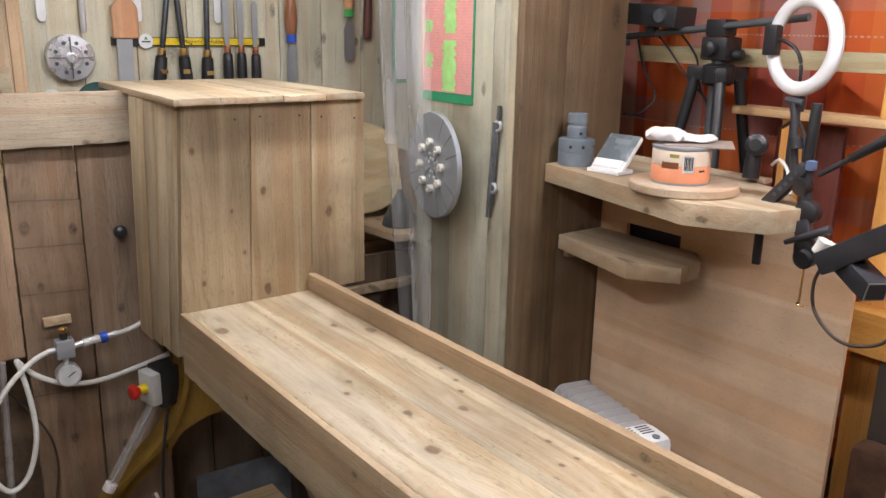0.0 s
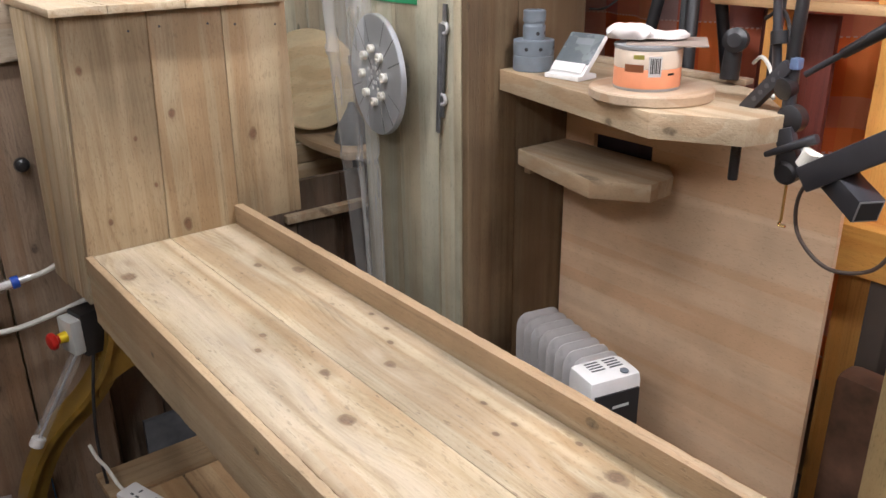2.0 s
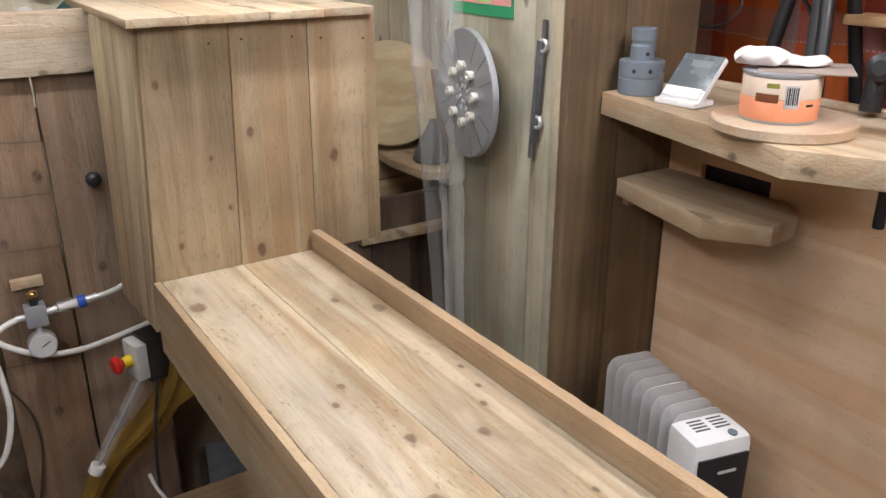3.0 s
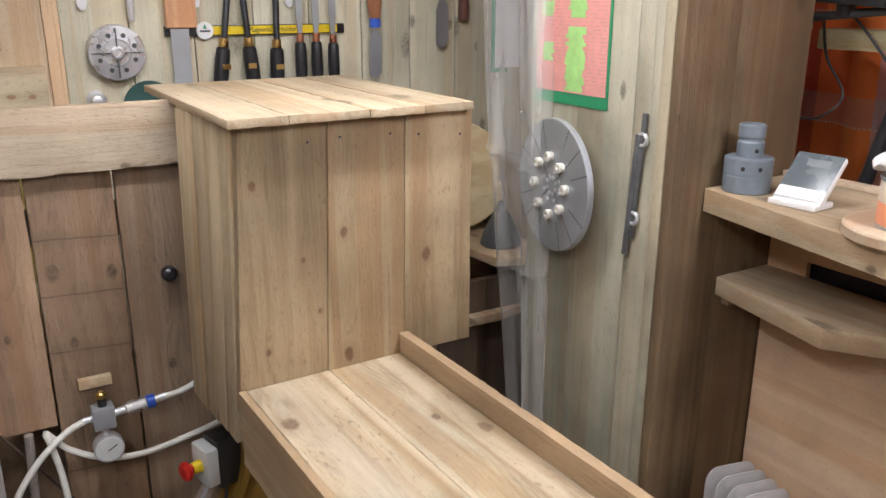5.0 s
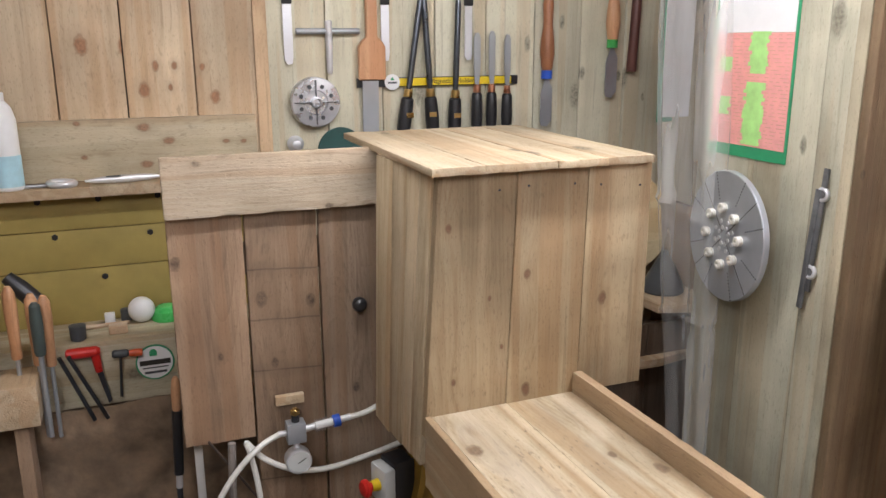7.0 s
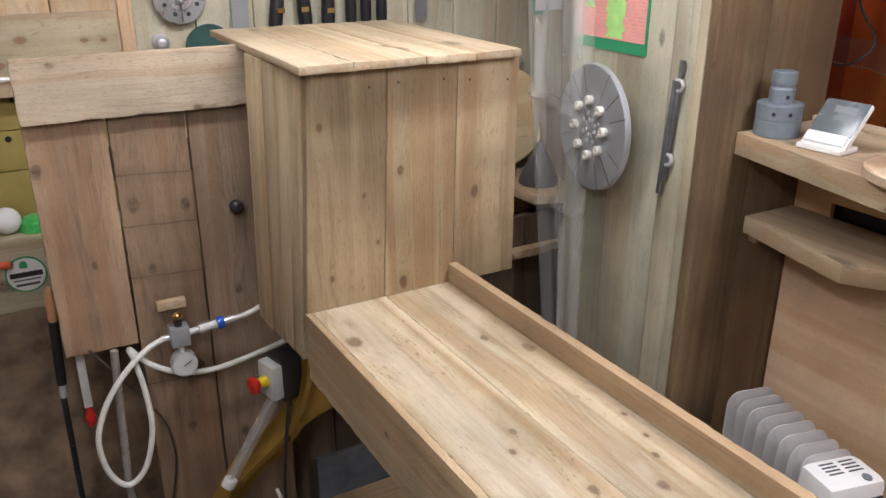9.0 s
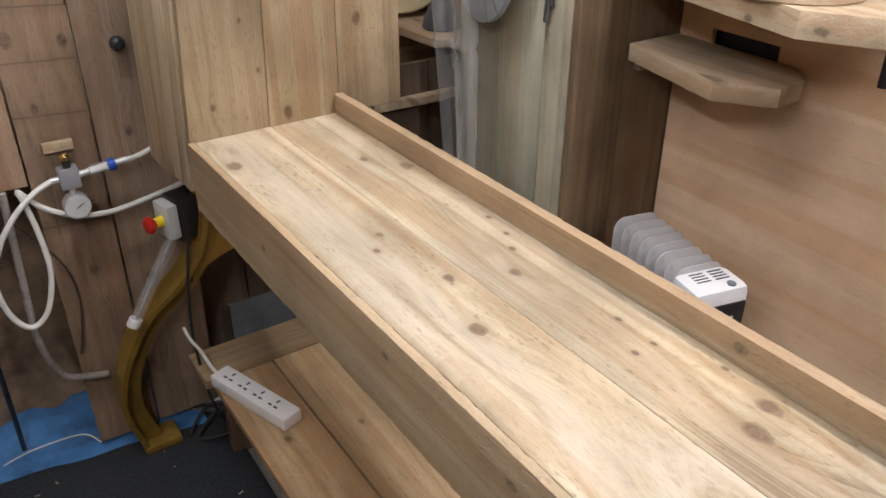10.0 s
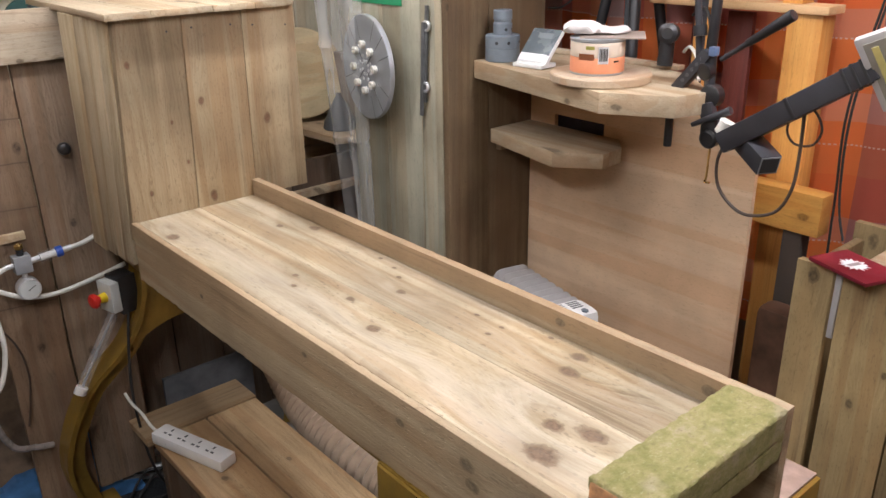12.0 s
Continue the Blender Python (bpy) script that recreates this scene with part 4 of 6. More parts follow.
def heater():
    h = thing("oil_heater", (1.575, 1.296, FLOOR), "grey white finned oil radiator with a black control end", "heater")
    def fin(y):
        bm = bmesh.new()
        x0, x1, z0, z1 = 1.515, 1.665, 0.02, 0.605
        r = 0.035
        outline = []
        for cx, cz, a0 in ((x1 - r, z1 - r, 0), (x0 + r, z1 - r, 90), (x0 + r, z0 + r, 180), (x1 - r, z0 + r, 270)):
            for k in range(6):
                a = radians(a0 + 18 * k)
                outline.append((cx + r * math.cos(a), cz + r * math.sin(a)))
        def ring(inset, yy):
            mx, mz = (x0 + x1) / 2, (z0 + z1) / 2
            out = []
            for px, pz in outline:
                out.append(bm.verts.new((px + inset * (1 if px < mx else -1), yy, pz + inset * (1 if pz < mz else -1))))
            return out
        rings = [ring(0.016, y - 0.0085), ring(0.006, y - 0.0035), ring(0.0, y - 0.0016), ring(0.0, y + 0.0016), ring(0.006, y + 0.0035), ring(0.016, y + 0.0085)]
        bm.faces.new(rings[0][::-1])
        bm.faces.new(rings[-1])
        for a, b in zip(rings, rings[1:]):
            for i in range(len(a)):
                bm.faces.new((a[i], a[(i + 1) % len(a)], b[(i + 1) % len(b)], b[i]))
        return bm
    first = mesh_of("fin", fin(0.0), off_white)
    for i in range(8):
        f = new("fin", first)
        f.parent = h
        f.matrix_parent_inverse = Matrix.Translation(h.location).inverted()
        f.location = (0, 1.490 - 0.0385 * i, 0)
    part("oil_pipe", rod((1.59, 1.20, 0.55), (1.59, 1.495, 0.55), 0.018), off_white, h)
    part("oil_pipe", rod((1.59, 1.20, 0.07), (1.59, 1.495, 0.07), 0.018), off_white, h)
    cap = part("control_box", block(1.485, 1.645, 1.098, 1.200, 0.06, 0.612, 0.022), white_plastic, h, "white control housing")
    part("front_panel", block(1.497, 1.633, 1.0935, 1.1005, 0.10, 0.575, 0.003), black_plastic, cap, "glossy black front panel")
    for k in range(2):
        for j in range(4):
            part("vent", block(1.520 + 0.055 * k, 1.560 + 0.055 * k, 1.142 + 0.011 * j, 1.146 + 0.011 * j, 0.6118, 0.6132), dark_grey, cap)
    part("dial", rod((1.60, 1.118, 0.611), (1.60, 1.118, 0.614), 0.011), grey_plastic, cap)
    part("print", block(1.55, 1.60, 1.0925, 1.0936, 0.535, 0.542), grey_white, cap)
    part("foot", block(1.50, 1.66, 1.13, 1.17, FLOOR + 0.02, 0.03, 0.004), black_plastic, h)
    part("foot", block(1.50, 1.66, 1.42, 1.46, FLOOR + 0.02, 0.03, 0.004), black_plastic, h)
    for fy in (1.15, 1.44):
        for fx in (1.515, 1.645):
            part("castor", rod((fx - 0.008, fy, FLOOR + 0.021), (fx + 0.008, fy, FLOOR + 0.021), 0.021), black_plastic, h)
    h.location = (1.573, 1.315, FLOOR)
    h.rotation_euler[2] = radians(-13)
    h.scale = (0.86, 0.96, 0.972)


heater()


# ---------------------------------------------------------------- helper shapes for small things
def slab_path(outline, y0, y1, bevel=0.0):
    """A flat plate in the x-z plane from an outline, y0 to y1 thick."""
    bm = bmesh.new()
    a = [bm.verts.new((x, y0, z)) for x, z in outline]
    b = [bm.verts.new((x, y1, z)) for x, z in outline]
    bm.faces.new(a)
    bm.faces.new(b[::-1])
    for i in range(len(a)):
        j = (i + 1) % len(a)
        bm.faces.new((a[j], a[i], b[i], b[j]))
    bmesh.ops.recalc_face_normals(bm, faces=list(bm.faces))
    if bevel:
        bmesh.ops.bevel(bm, geom=list(bm.edges), offset=bevel, segments=1, affect="EDGES")
    return bm


def lettering(words, size, m, depth=0.0004):
    cu = bpy.data.curves.new("lettering", "FONT")
    cu.body, cu.size, cu.extrude, cu.align_x, cu.align_y = words, size, depth, "CENTER", "CENTER"
    ob = bpy.data.objects.new("lettering", cu)
    bm = bmesh.new()
    me = bpy.data.meshes.new_from_object(ob)
    bm.from_mesh(me)
    bm.transform(m)
    bpy.data.objects.remove(ob)
    bpy.data.meshes.remove(me)
    return bm


def torus(centre, axis, big, small, seg=40, ring=14):
    bm = bmesh.new()
    rot = Vector(axis).to_track_quat("Z", "Y").to_matrix()
    loops = []
    for i in range(seg):
        a = 2 * math.pi * i / seg
        loops.append([bm.verts.new(Vector(centre) + rot @ Vector(((big + small[0] * math.cos(b)) * math.cos(a), (big + small[0] * math.cos(b)) * math.sin(a), small[1] * math.sin(b))))
                      for b in (2 * math.pi * k / ring for k in range(ring))])
    for i in range(seg):
        a, b = loops[i], loops[(i + 1) % seg]
        for k in range(ring):
            bm.faces.new((a[k], a[(k + 1) % ring], b[(k + 1) % ring], b[k]))
    return bm


# ---------------------------------------------------------------- things on the tool wall
WY = 2.7515


def magnet_bar():
    t = thing("magnetic_tool_bar", (1.03, WY, 1.484), "black magnetic tool bar with a yellow printed strip", "tool bar")
    part("bar", block(0.777, 1.291, WY - 0.012, WY - 0.0005, 1.470, 1.497, 0.002), black_plastic, t)
    lab = part("printed_strip", block(0.862, 1.268, WY - 0.0128, WY - 0.0118, 1.4725, 1.4945), yellow_plastic, t, "yellow printed strip")
    part("lettering", lettering("Magnetic", 0.019, Matrix.Translation((1.035, WY - 0.0133, 1.4835)) @ Euler((radians(90), 0, 0)).to_matrix().to_4x4()), bar_ink, lab)
    part("lettering", lettering("Holder", 0.019, Matrix.Translation((1.115, WY - 0.0133, 1.4835)) @ Euler((radians(90), 0, 0)).to_matrix().to_4x4()), bar_ink, lab)
    badge = part("badge", rod((0.882, WY - 0.0150, 1.484), (0.882, WY - 0.0125, 1.484), 0.023, None, 28), white_plastic, t, "round white badge")
    part("mark", slab_path([(0.876, 1.489), (0.888, 1.489), (0.882, 1.500)], WY - 0.0158, WY - 0.0149), board_green, badge)
    part("mark", block(0.868, 0.896, WY - 0.0157, WY - 0.0149, 1.480, 1.485), dark_grey, badge)


magnet_bar()


def gouge(x, tilt, handle_top, top, big):
    """A turning tool held upright by the magnetic bar, handle down."""
    y = WY - 0.026
    t = thing("turning_gouge", (x, y, handle_top), "turning gouge with a black handle and %s ferrule on the bar" % ("brass" if big else "copper"), "turning tool", "turning tools on the bar")
    r = 0.0185 if big else 0.0155
    lean = Vector((tilt, 0, 1)).normalized()
    base = Vector((x, y, handle_top))
    part("handle", turned([(-0.19, 0.006), (-0.185, r * 0.8), (-0.13, r * 0.95), (-0.07, r * 1.12), (-0.025, r * 1.05), (-0.006, r * 0.98), (-0.001, r * 0.8), (0, r * 0.7)], base, lean, 20), black_plastic, t)
    part("ferrule", turned([(0.0, r * 0.68), (0.002, r * 0.72), (0.022, r * 0.66), (0.024, r * 0.5)], base, lean, 20), brass if big else copper, t, "brass ferrule" if big else "copper ferrule")
    if big:
        part("blade", turned([(0.022, 0.0075), (0.05, 0.009), (top - 0.03, 0.009), (top - 0.01, 0.007), (top, 0.003)], base, lean, 14), dark_steel, t, "dark steel flute")
        part("print", block(x - 0.011, x + 0.011, y - r * 1.13, y - r * 1.05, handle_top - 0.058, handle_top - 0.044), brass, t)
    else:
        w = 0.0105
        out = [(x - w * 0.6, handle_top + 0.022), (x + w * 0.6, handle_top + 0.022), (x + w, handle_top + 0.07), (x + w, handle_top + top - 0.015), (x + w * 0.5, handle_top + top),
               (x - w * 0.5, handle_top + top), (x - w, handle_top + top - 0.015), (x - w, handle_top + 0.07)]
        part("blade", slab_path(out, y - 0.002, y + 0.002, 0.0006), dull_steel, t)


copper = plain("copper", (0.75, 0.36, 0.24), 0.3, 1.0)
dark_steel = plain("dark tool steel", (0.10, 0.11, 0.125), 0.35, 0.9)
gouge(0.925, 0.155, 1.440, 0.30, True)
gouge(0.997, -0.07, 1.440, 0.30, True)
gouge(1.076, 0.035, 1.434, 0.30, True)
gouge(1.147, 0.0, 1.448, 0.175, False)
gouge(1.196, 0.0, 1.448, 0.180, False)
gouge(1.248, 0.0, 1.443, 0.175, False)


def flat_scraper():
    t = thing("wide_scraper", (0.817, WY - 0.02, 1.49), "wide steel scraper with a pale orange wooden handle", "scraper")
    y = WY - 0.020
    part("blade", slab_path([(0.789, 1.33), (0.836, 1.33), (0.838, 1.49), (0.790, 1.49)], y - 0.002, y + 0.002), dull_steel, t)
    out = [(0.779, 1.492), (0.859, 1.492), (0.859, 1.585), (0.850, 1.600), (0.836, 1.612), (0.836, 1.76), (0.803, 1.76), (0.803, 1.612), (0.789, 1.600), (0.779, 1.585)]
    part("handle", slab_path(out, y - 0.010, y + 0.008, 0.003), pale_handle, t)


flat_scraper()


def knife_blade(x, z0, z1, w, label):
    t = thing("spatula_knife", (x, WY - 0.01, z0), label, "knife", "knives on the wall")
    y = WY - 0.012
    out = [(x - w, z1), (x - w, z0 + 0.012), (x - w * 0.3, z0), (x + w * 0.7, z0 + 0.002), (x + w, z0 + 0.02), (x + w, z1)]
    part("blade", slab_path(out, y - 0.0015, y + 0.0015), steel, t)
    part("handle", block(x - w * 1.1, x + w * 1.1, y - 0.008, y + 0.008, z1, z1 + 0.11, 0.004), black_plastic, t)


knife_blade(0.584, 1.538, 1.70, 0.0125, "narrow bright steel knife hanging blade down")
knife_blade(0.864, 1.543, 1.70, 0.012, "narrow dull steel knife hanging blade down")
knife_blade(1.124, 1.543, 1.70, 0.012, "bright steel knife hanging blade down")


def tee_key():
    t = thing("tee_handle_key", (0.695, WY - 0.02, 1.62), "steel tee handled key hanging on the boards", "key")
    part("cross_bar", rod((0.605, WY - 0.016, 1.628), (0.786, WY - 0.016, 1.628), 0.0085, None, 14, 0.002), dull_steel, t)
    part("stem", turned([(0, 0.006), (0.012, 0.009), (0.05, 0.0095), (0.11, 0.0105), (0.145, 0.0105), (0.147, 0.007)], (0.697, WY - 0.018, 1.510), (0, 0, 1), 16), steel, t)


tee_key()


def scroll_chuck(c, r, name, label, cat):
    t = thing(name, c, label, cat)
    part("body", turned([(0, r * 0.9), (0.004, r), (0.030, r), (0.034, r * 0.96), (0.036, r * 0.5), (0.033, r * 0.46), (0.033, r * 0.24), (0.048, r * 0.22), (0.050, r * 0.16), (0.044, r * 0.12)], c, (0, -1, 0), 44), plain("polished chuck steel", (0.66, 0.67, 0.70), 0.30, 0.75, 0.10, 14), t)
    for k in range(4):
        a = math.pi / 2 * k
        d = Vector((math.cos(a), 0, math.sin(a)))
        p = Vector(c) + d * r * 0.55 + Vector((0, -0.0385, 0))
        part("jaw_slide", moved(block(-r * 0.33, r * 0.33, -0.004, 0.004, -0.0012, 0.0012), Matrix.Translation(p) @ Matrix.Rotation(-a, 4, "Y")), dark_grey, t)
    for k in range(8):
        a = math.pi / 4 * k + 0.39
        p = Vector(c) + Vector((math.cos(a) * r * 0.66, -0.0362, math.sin(a) * r * 0.66))
        part("screw_hole", rod(p, p + Vector((0, -0.0008, 0)), r * 0.085, None, 12), dark_grey, t)


scroll_chuck((0.650, WY, 1.434), 0.070, "lathe_chuck", "round bright steel lathe chuck hung on the boards", "chuck")
t = thing("steel_centre", (0.590, WY, 1.318), "small bright steel centre hung on the boards", "centre")
part("body", turned([(0, 0.022), (0.014, 0.024), (0.020, 0.016), (0.034, 0.012), (0.036, 0.006)], (0.590, WY, 1.318), (0, -1, 0), 24), steel, t)
t = thing("green_disc", (0.72, WY, 1.30), "dark green abrasive disc on a spindle", "disc")
part("disc", turned([(0, 0.066), (0.010, 0.068), (0.014, 0.066), (0.0142, 0.001)], (0.722, WY - 0.002, 1.292), (0, -1, 0), 36), plain("dark green cloth", (0.03, 0.085, 0.075), 0.8, 0, 0.2), t)
part("hole", rod((0.735, WY - 0.0155, 1.335), (0.735, WY - 0.0175, 1.335), 0.006), black_plastic, t)


def hung_tool(x, zs, r, mats, label, name, blade=None):
    t = thing(name, (x, WY - r, zs[0]), label, "hand tool")
    y = WY - r - 0.002
    part("handle", turned([(0, r * 0.7), (0.01, r * 0.85), (0.05, r * 1.08), (0.09, r), (0.14, r * 0.7), (0.20, r * 0.8), (0.23, r * 0.6)], (x, y, zs[1]), (0, 0, 1), 20), mats[0], t)
    if blade:
        part("ferrule", rod((x, y, zs[1] - 0.024), (x, y, zs[1] + 0.002), r * 0.82), mats[1], t)
        w = blade
        out = [(x - 0.005, zs[1] - 0.024), (x + 0.005, zs[1] - 0.024), (x + w, zs[1] - 0.055), (x + w, zs[0] + 0.02), (x + w * 0.2, zs[0]), (x - w * 0.8, zs[0] + 0.004), (x - w, zs[0] + 0.02), (x - w, zs[1] - 0.07)]
        part("blade", slab_path(out, y - 0.0018, y + 0.0018), dull_steel, t)


hung_tool(1.386, (1.335, 1.508), 0.021, (handle_wood, blue_plastic), "scraper with a reddish handle and blue ferrule", "hand_scraper", 0.020)
hung_tool(1.620, (1.418, 1.600), 0.021, (pale_handle, green_plastic), "knife with an orange handle and green band", "hand_knife", 0.021)
t = single("dark_rod", rod((1.700, WY - 0.018, 1.500), (1.712, WY - 0.018, 1.80), 0.0165, 0.015, 18, 0.003), plain("dark red brown handle", (0.12, 0.045, 0.035), 0.45), "dark red brown wooden rod hung on the boards", "rod")

# ---------------------------------------------------------------- left bench corner
ledge = thing("wall_ledge", (0.0, 2.68, 1.235), "narrow pine ledge with a pale back board", "shelf")
part("back_board", rough_board(-0.52, 0.478, 2.708, 2.735, 1.253, 1.408, 0.002), back_board_wood, ledge)
part("ledge_board", rough_board(-0.52, 0.478, 2.610, 2.737, 1.226, 1.2515, 0.002), shelf_wood, ledge)
t = thing("metal_pen", (0.13, 2.64, 1.262), "silver pen lying on the ledge", "pen")
part("barrel", turned([(0, 0.003), (0.02, 0.006), (0.05, 0.009), (0.10, 0.010), (0.155, 0.008), (0.18, 0.004)], (0.035, 2.640, 1.2625), (1, 0.1, 0), 16), steel, t)
part("window", block(0.085, 0.120, 2.635, 2.641, 1.2705, 1.2730), dark_grey, t)
single("steel_ring", torus((-0.018, 2.645, 1.260), (0.05, 0, 1), 0.030, (0.007, 0.008)), steel, "bright steel ring lying on the ledge", "ring")
single("steel_strip", rod((-0.115, 2.642, 1.2565), (-0.04, 2.650, 1.2565), 0.0045), dull_steel, "thin grey steel strip on the ledge", "strip")
t = thing("spray_bottle", (-0.135, 2.645, 1.2515), "white and pale blue plastic bottle on the ledge", "bottle")
part("body", turned([(0, 0.030), (0.004, 0.034), (0.17, 0.034), (0.20, 0.026), (0.215, 0.014), (0.235, 0.014)], (-0.135, 2.645, 1.2518), (0, 0, 1)), white_plastic, t)
part("label", turned([(0, 0.0343), (0.0005, 0.0347), (0.075, 0.0347), (0.0755, 0.0343)], (-0.135, 2.645, 1.262), (0, 0, 1)), plain("pale blue label", (0.42, 0.66, 0.74), 0.5), t, "pale blue label")

rack = thing("yellow_back_panel", (0.0, 2.70, 0.88), "mustard yellow boards with a few black sockets", "panel")
YB = [(1.135, 1.222), (1.030, 1.1325), (0.880, 1.0275)]
for i, (a, b) in enumerate(YB):
    part("board", rough_board(-0.52, 0.50, 2.672, 2.694, a, b, 0.0015), yellow_paint, rack)
for hx, hz in [(-0.082, 1.212), (0.060, 1.211), (0.205, 1.210), (-0.052, 1.118), (0.178, 1.112), (0.056, 1.003)]:
    part("socket", rod((hx, 2.6735, hz), (hx, 2.6700, hz), 0.0085, None, 6), black_plastic, rack)

tool_block = thing("tool_rack", (0.0, 2.57, 0.715), "thick pine tool rack board with hand tools hung on it", "rack")
part("board", rough_board(-0.52, 0.45, 2.500, 2.670, 0.715, 0.884, 0.003), wood("pale pine rack", "x", (0.60, 0.50, 0.35), (0.50, 0.40, 0.26), (0.34, 0.25, 0.16), 8, 0.6, free_knots=0.7), tool_block)
bd = part("badge", rod((0.157, 2.4985, 0.812), (0.157, 2.4955, 0.812), 0.047, None, 40), board_green, tool_block, "round white badge with a green edge")
part("badge_face", rod((0.157, 2.4957, 0.812), (0.157, 2.4945, 0.812), 0.043, None, 40), paper_white, bd)
part("badge_mark", slab_path([(0.145, 0.830), (0.163, 0.830), (0.163, 0.842), (0.158, 0.848), (0.150, 0.848), (0.145, 0.842)], 2.4935, 2.4946), board_green, bd)
part("badge_bar", block(0.120, 0.194, 2.4935, 2.4946, 0.806, 0.819), bar_ink, bd)
part("badge_bar", block(0.126, 0.188, 2.4935, 2.4946, 0.797, 0.800), dark_grey, bd)
part("badge_bar", block(0.130, 0.184, 2.4935, 2.4946, 0.783, 0.789), dark_grey, bd)
single("white_ball", turned([(0.034 * (1 - math.cos(math.pi * k / 14)), max(0.0004, 0.034 * math.sin(math.pi * k / 14))) for k in range(15)], (0.137, 2.615, 0.8845), (0, 0, 1), 26), white_plastic, "white dimpled ball on the tool rack", "ball")
t = thing("green_tub", (0.195, 2.56, 0.884), "translucent green plastic tub on the tool rack", "tub")
part("dome", turned([(0, 0.040), (0.006, 0.041), (0.024, 0.036), (0.036, 0.022), (0.040, 0.004)], (0.200, 2.620, 0.8845), (0, 0, 1)), green_plastic, t)
single("turned_stick", rod((-0.03, 2.60, 0.8905), (0.105, 2.61, 0.8895), 0.006, 0.0045), disc_wood, "pale wooden stick lying on the rack", "stick")
single("wood_offcut", block(0.055, 0.100, 2.535, 2.572, 0.8845, 0.905, 0.004), disc_wood, "small pale wooden offcut", "offcut")
single("white_peg", block(0.045, 0.070, 2.625, 2.645, 0.8845, 0.912, 0.002), white_plastic, "small white plastic peg", "peg")
single("dark_pot", turned([(0, 0.014), (0.03, 0.014), (0.032, 0.01)], (0.098, 2.645, 0.8845), (0, 0, 1)), dark_grey, "small dark plastic pot", "pot")
t = thing("hook_tool", (0.0, 2.49, 0.87), "red handled hook tool hung on the rack", "hand tool")
part("grip", turned([(0, 0.008), (0.004, 0.013), (0.03, 0.014), (0.07, 0.013), (0.078, 0.008)], (-0.045, 2.478, 0.868), (1, 0, 0), 18), red_plastic, t)
part("stem", rod((0.020, 2.478, 0.866), (0.026, 2.478, 0.815), 0.0115, 0.009), red_plastic, t)
part("blade", slab_path([(0.020, 0.815), (0.034, 0.815), (0.048, 0.735), (0.040, 0.728)], 2.476, 2.481), dark_steel, t)
t = thing("small_driver", (0.08, 2.49, 0.85), "small driver with grey and orange handle hung on the rack", "hand tool")
part("grip", turned([(0, 0.007), (0.005, 0.010), (0.035, 0.010), (0.04, 0.007)], (0.058, 2.482, 0.853), (1, 0, -0.06), 16), dark_grey, t)
part("end", turned([(0, 0.008), (0.018, 0.010), (0.030, 0.009), (0.032, 0.005)], (0.098, 2.482, 0.850), (1, 0, -0.04), 16), orange_plastic, t)
part("shaft", rod((0.078, 2.484, 0.845), (0.070, 2.484, 0.737), 0.0035), dark_steel, t)
t = thing("angle_grinder", (-0.075, 2.52, 0.93), "black angle tool resting on the rack", "power tool")
part("body", moved(turned([(0, 0.010), (0.01, 0.022), (0.07, 0.022), (0.11, 0.016), (0.112, 0.010)], (0, 0, 0), (0, 0, 1)), look((-0.085, 2.54, 0.975), (-0.02, 2.52, 0.905))), black_plastic, t)
part("cup", turned([(0, 0.010), (0.004, 0.018), (0.04, 0.020), (0.042, 0.014)], (-0.015, 2.525, 0.884), (0, 0, 1)), dark_grey, t)
for i, (px, top, mat_h) in enumerate([(-0.140, 1.070, pale_handle), (-0.098, 1.045, pale_handle), (-0.073, 1.035, pale_handle)]):
    t = thing("rack_chisel", (px, 2.42, top - 0.2), "wooden handled chisel standing in a rack", "chisel", "rack chisels")
    part("handle", turned([(0, 0.010), (0.004, 0.012), (0.05, 0.0125), (0.12, 0.0150), (0.16, 0.0135), (0.175, 0.006)], (px, 2.42 + 0.01 * i, top - 0.175), (0, 0, 1), 18), mat_h, t)
    part("blade", rod((px, 2.42 + 0.01 * i, top - 0.36), (px, 2.42 + 0.01 * i, top - 0.17), 0.005), dull_steel, t)
t = thing("file", (-0.088, 2.40, 0.80), "file with a dark green handle standing in a rack", "file")
part("handle", turned([(0, 0.010), (0.01, 0.013), (0.08, 0.014), (0.12, 0.012), (0.128, 0.006)], (-0.088, 2.395, 0.905), (0, 0, 1), 18), plain("dark green grey grip", (0.06, 0.08, 0.075), 0.5), t)
part("blade", rod((-0.088, 2.395, 0.70), (-0.088, 2.395, 0.905), 0.006), dull_steel, t)
for i in range(2):
    single("steel_rod", rod((-0.055 + 0.02 * i, 2.43, 0.88), (0.005 + 0.03 * i, 2.45, 0.70), 0.005), dark_steel, "dark steel rod leaning on the rack", "rod", "leaning rods")
t = thing("tool_holder", (-0.13, 2.40, 0.70), "pale wooden tool holder with tools in it", "tool holder")
part("block", rough_board(-0.40, -0.10, 2.34, 2.47, 0.755, 0.855, 0.004), shelf_wood, t)
part("upright", rough_board(-0.16, -0.13, 2.36, 2.45, FLOOR, 0.755, 0.003), door_wood, t)
part("bracket", rough_board(-0.35, -0.31, 2.36, 2.45, FLOOR, 0.755, 0.003), door_wood, t)


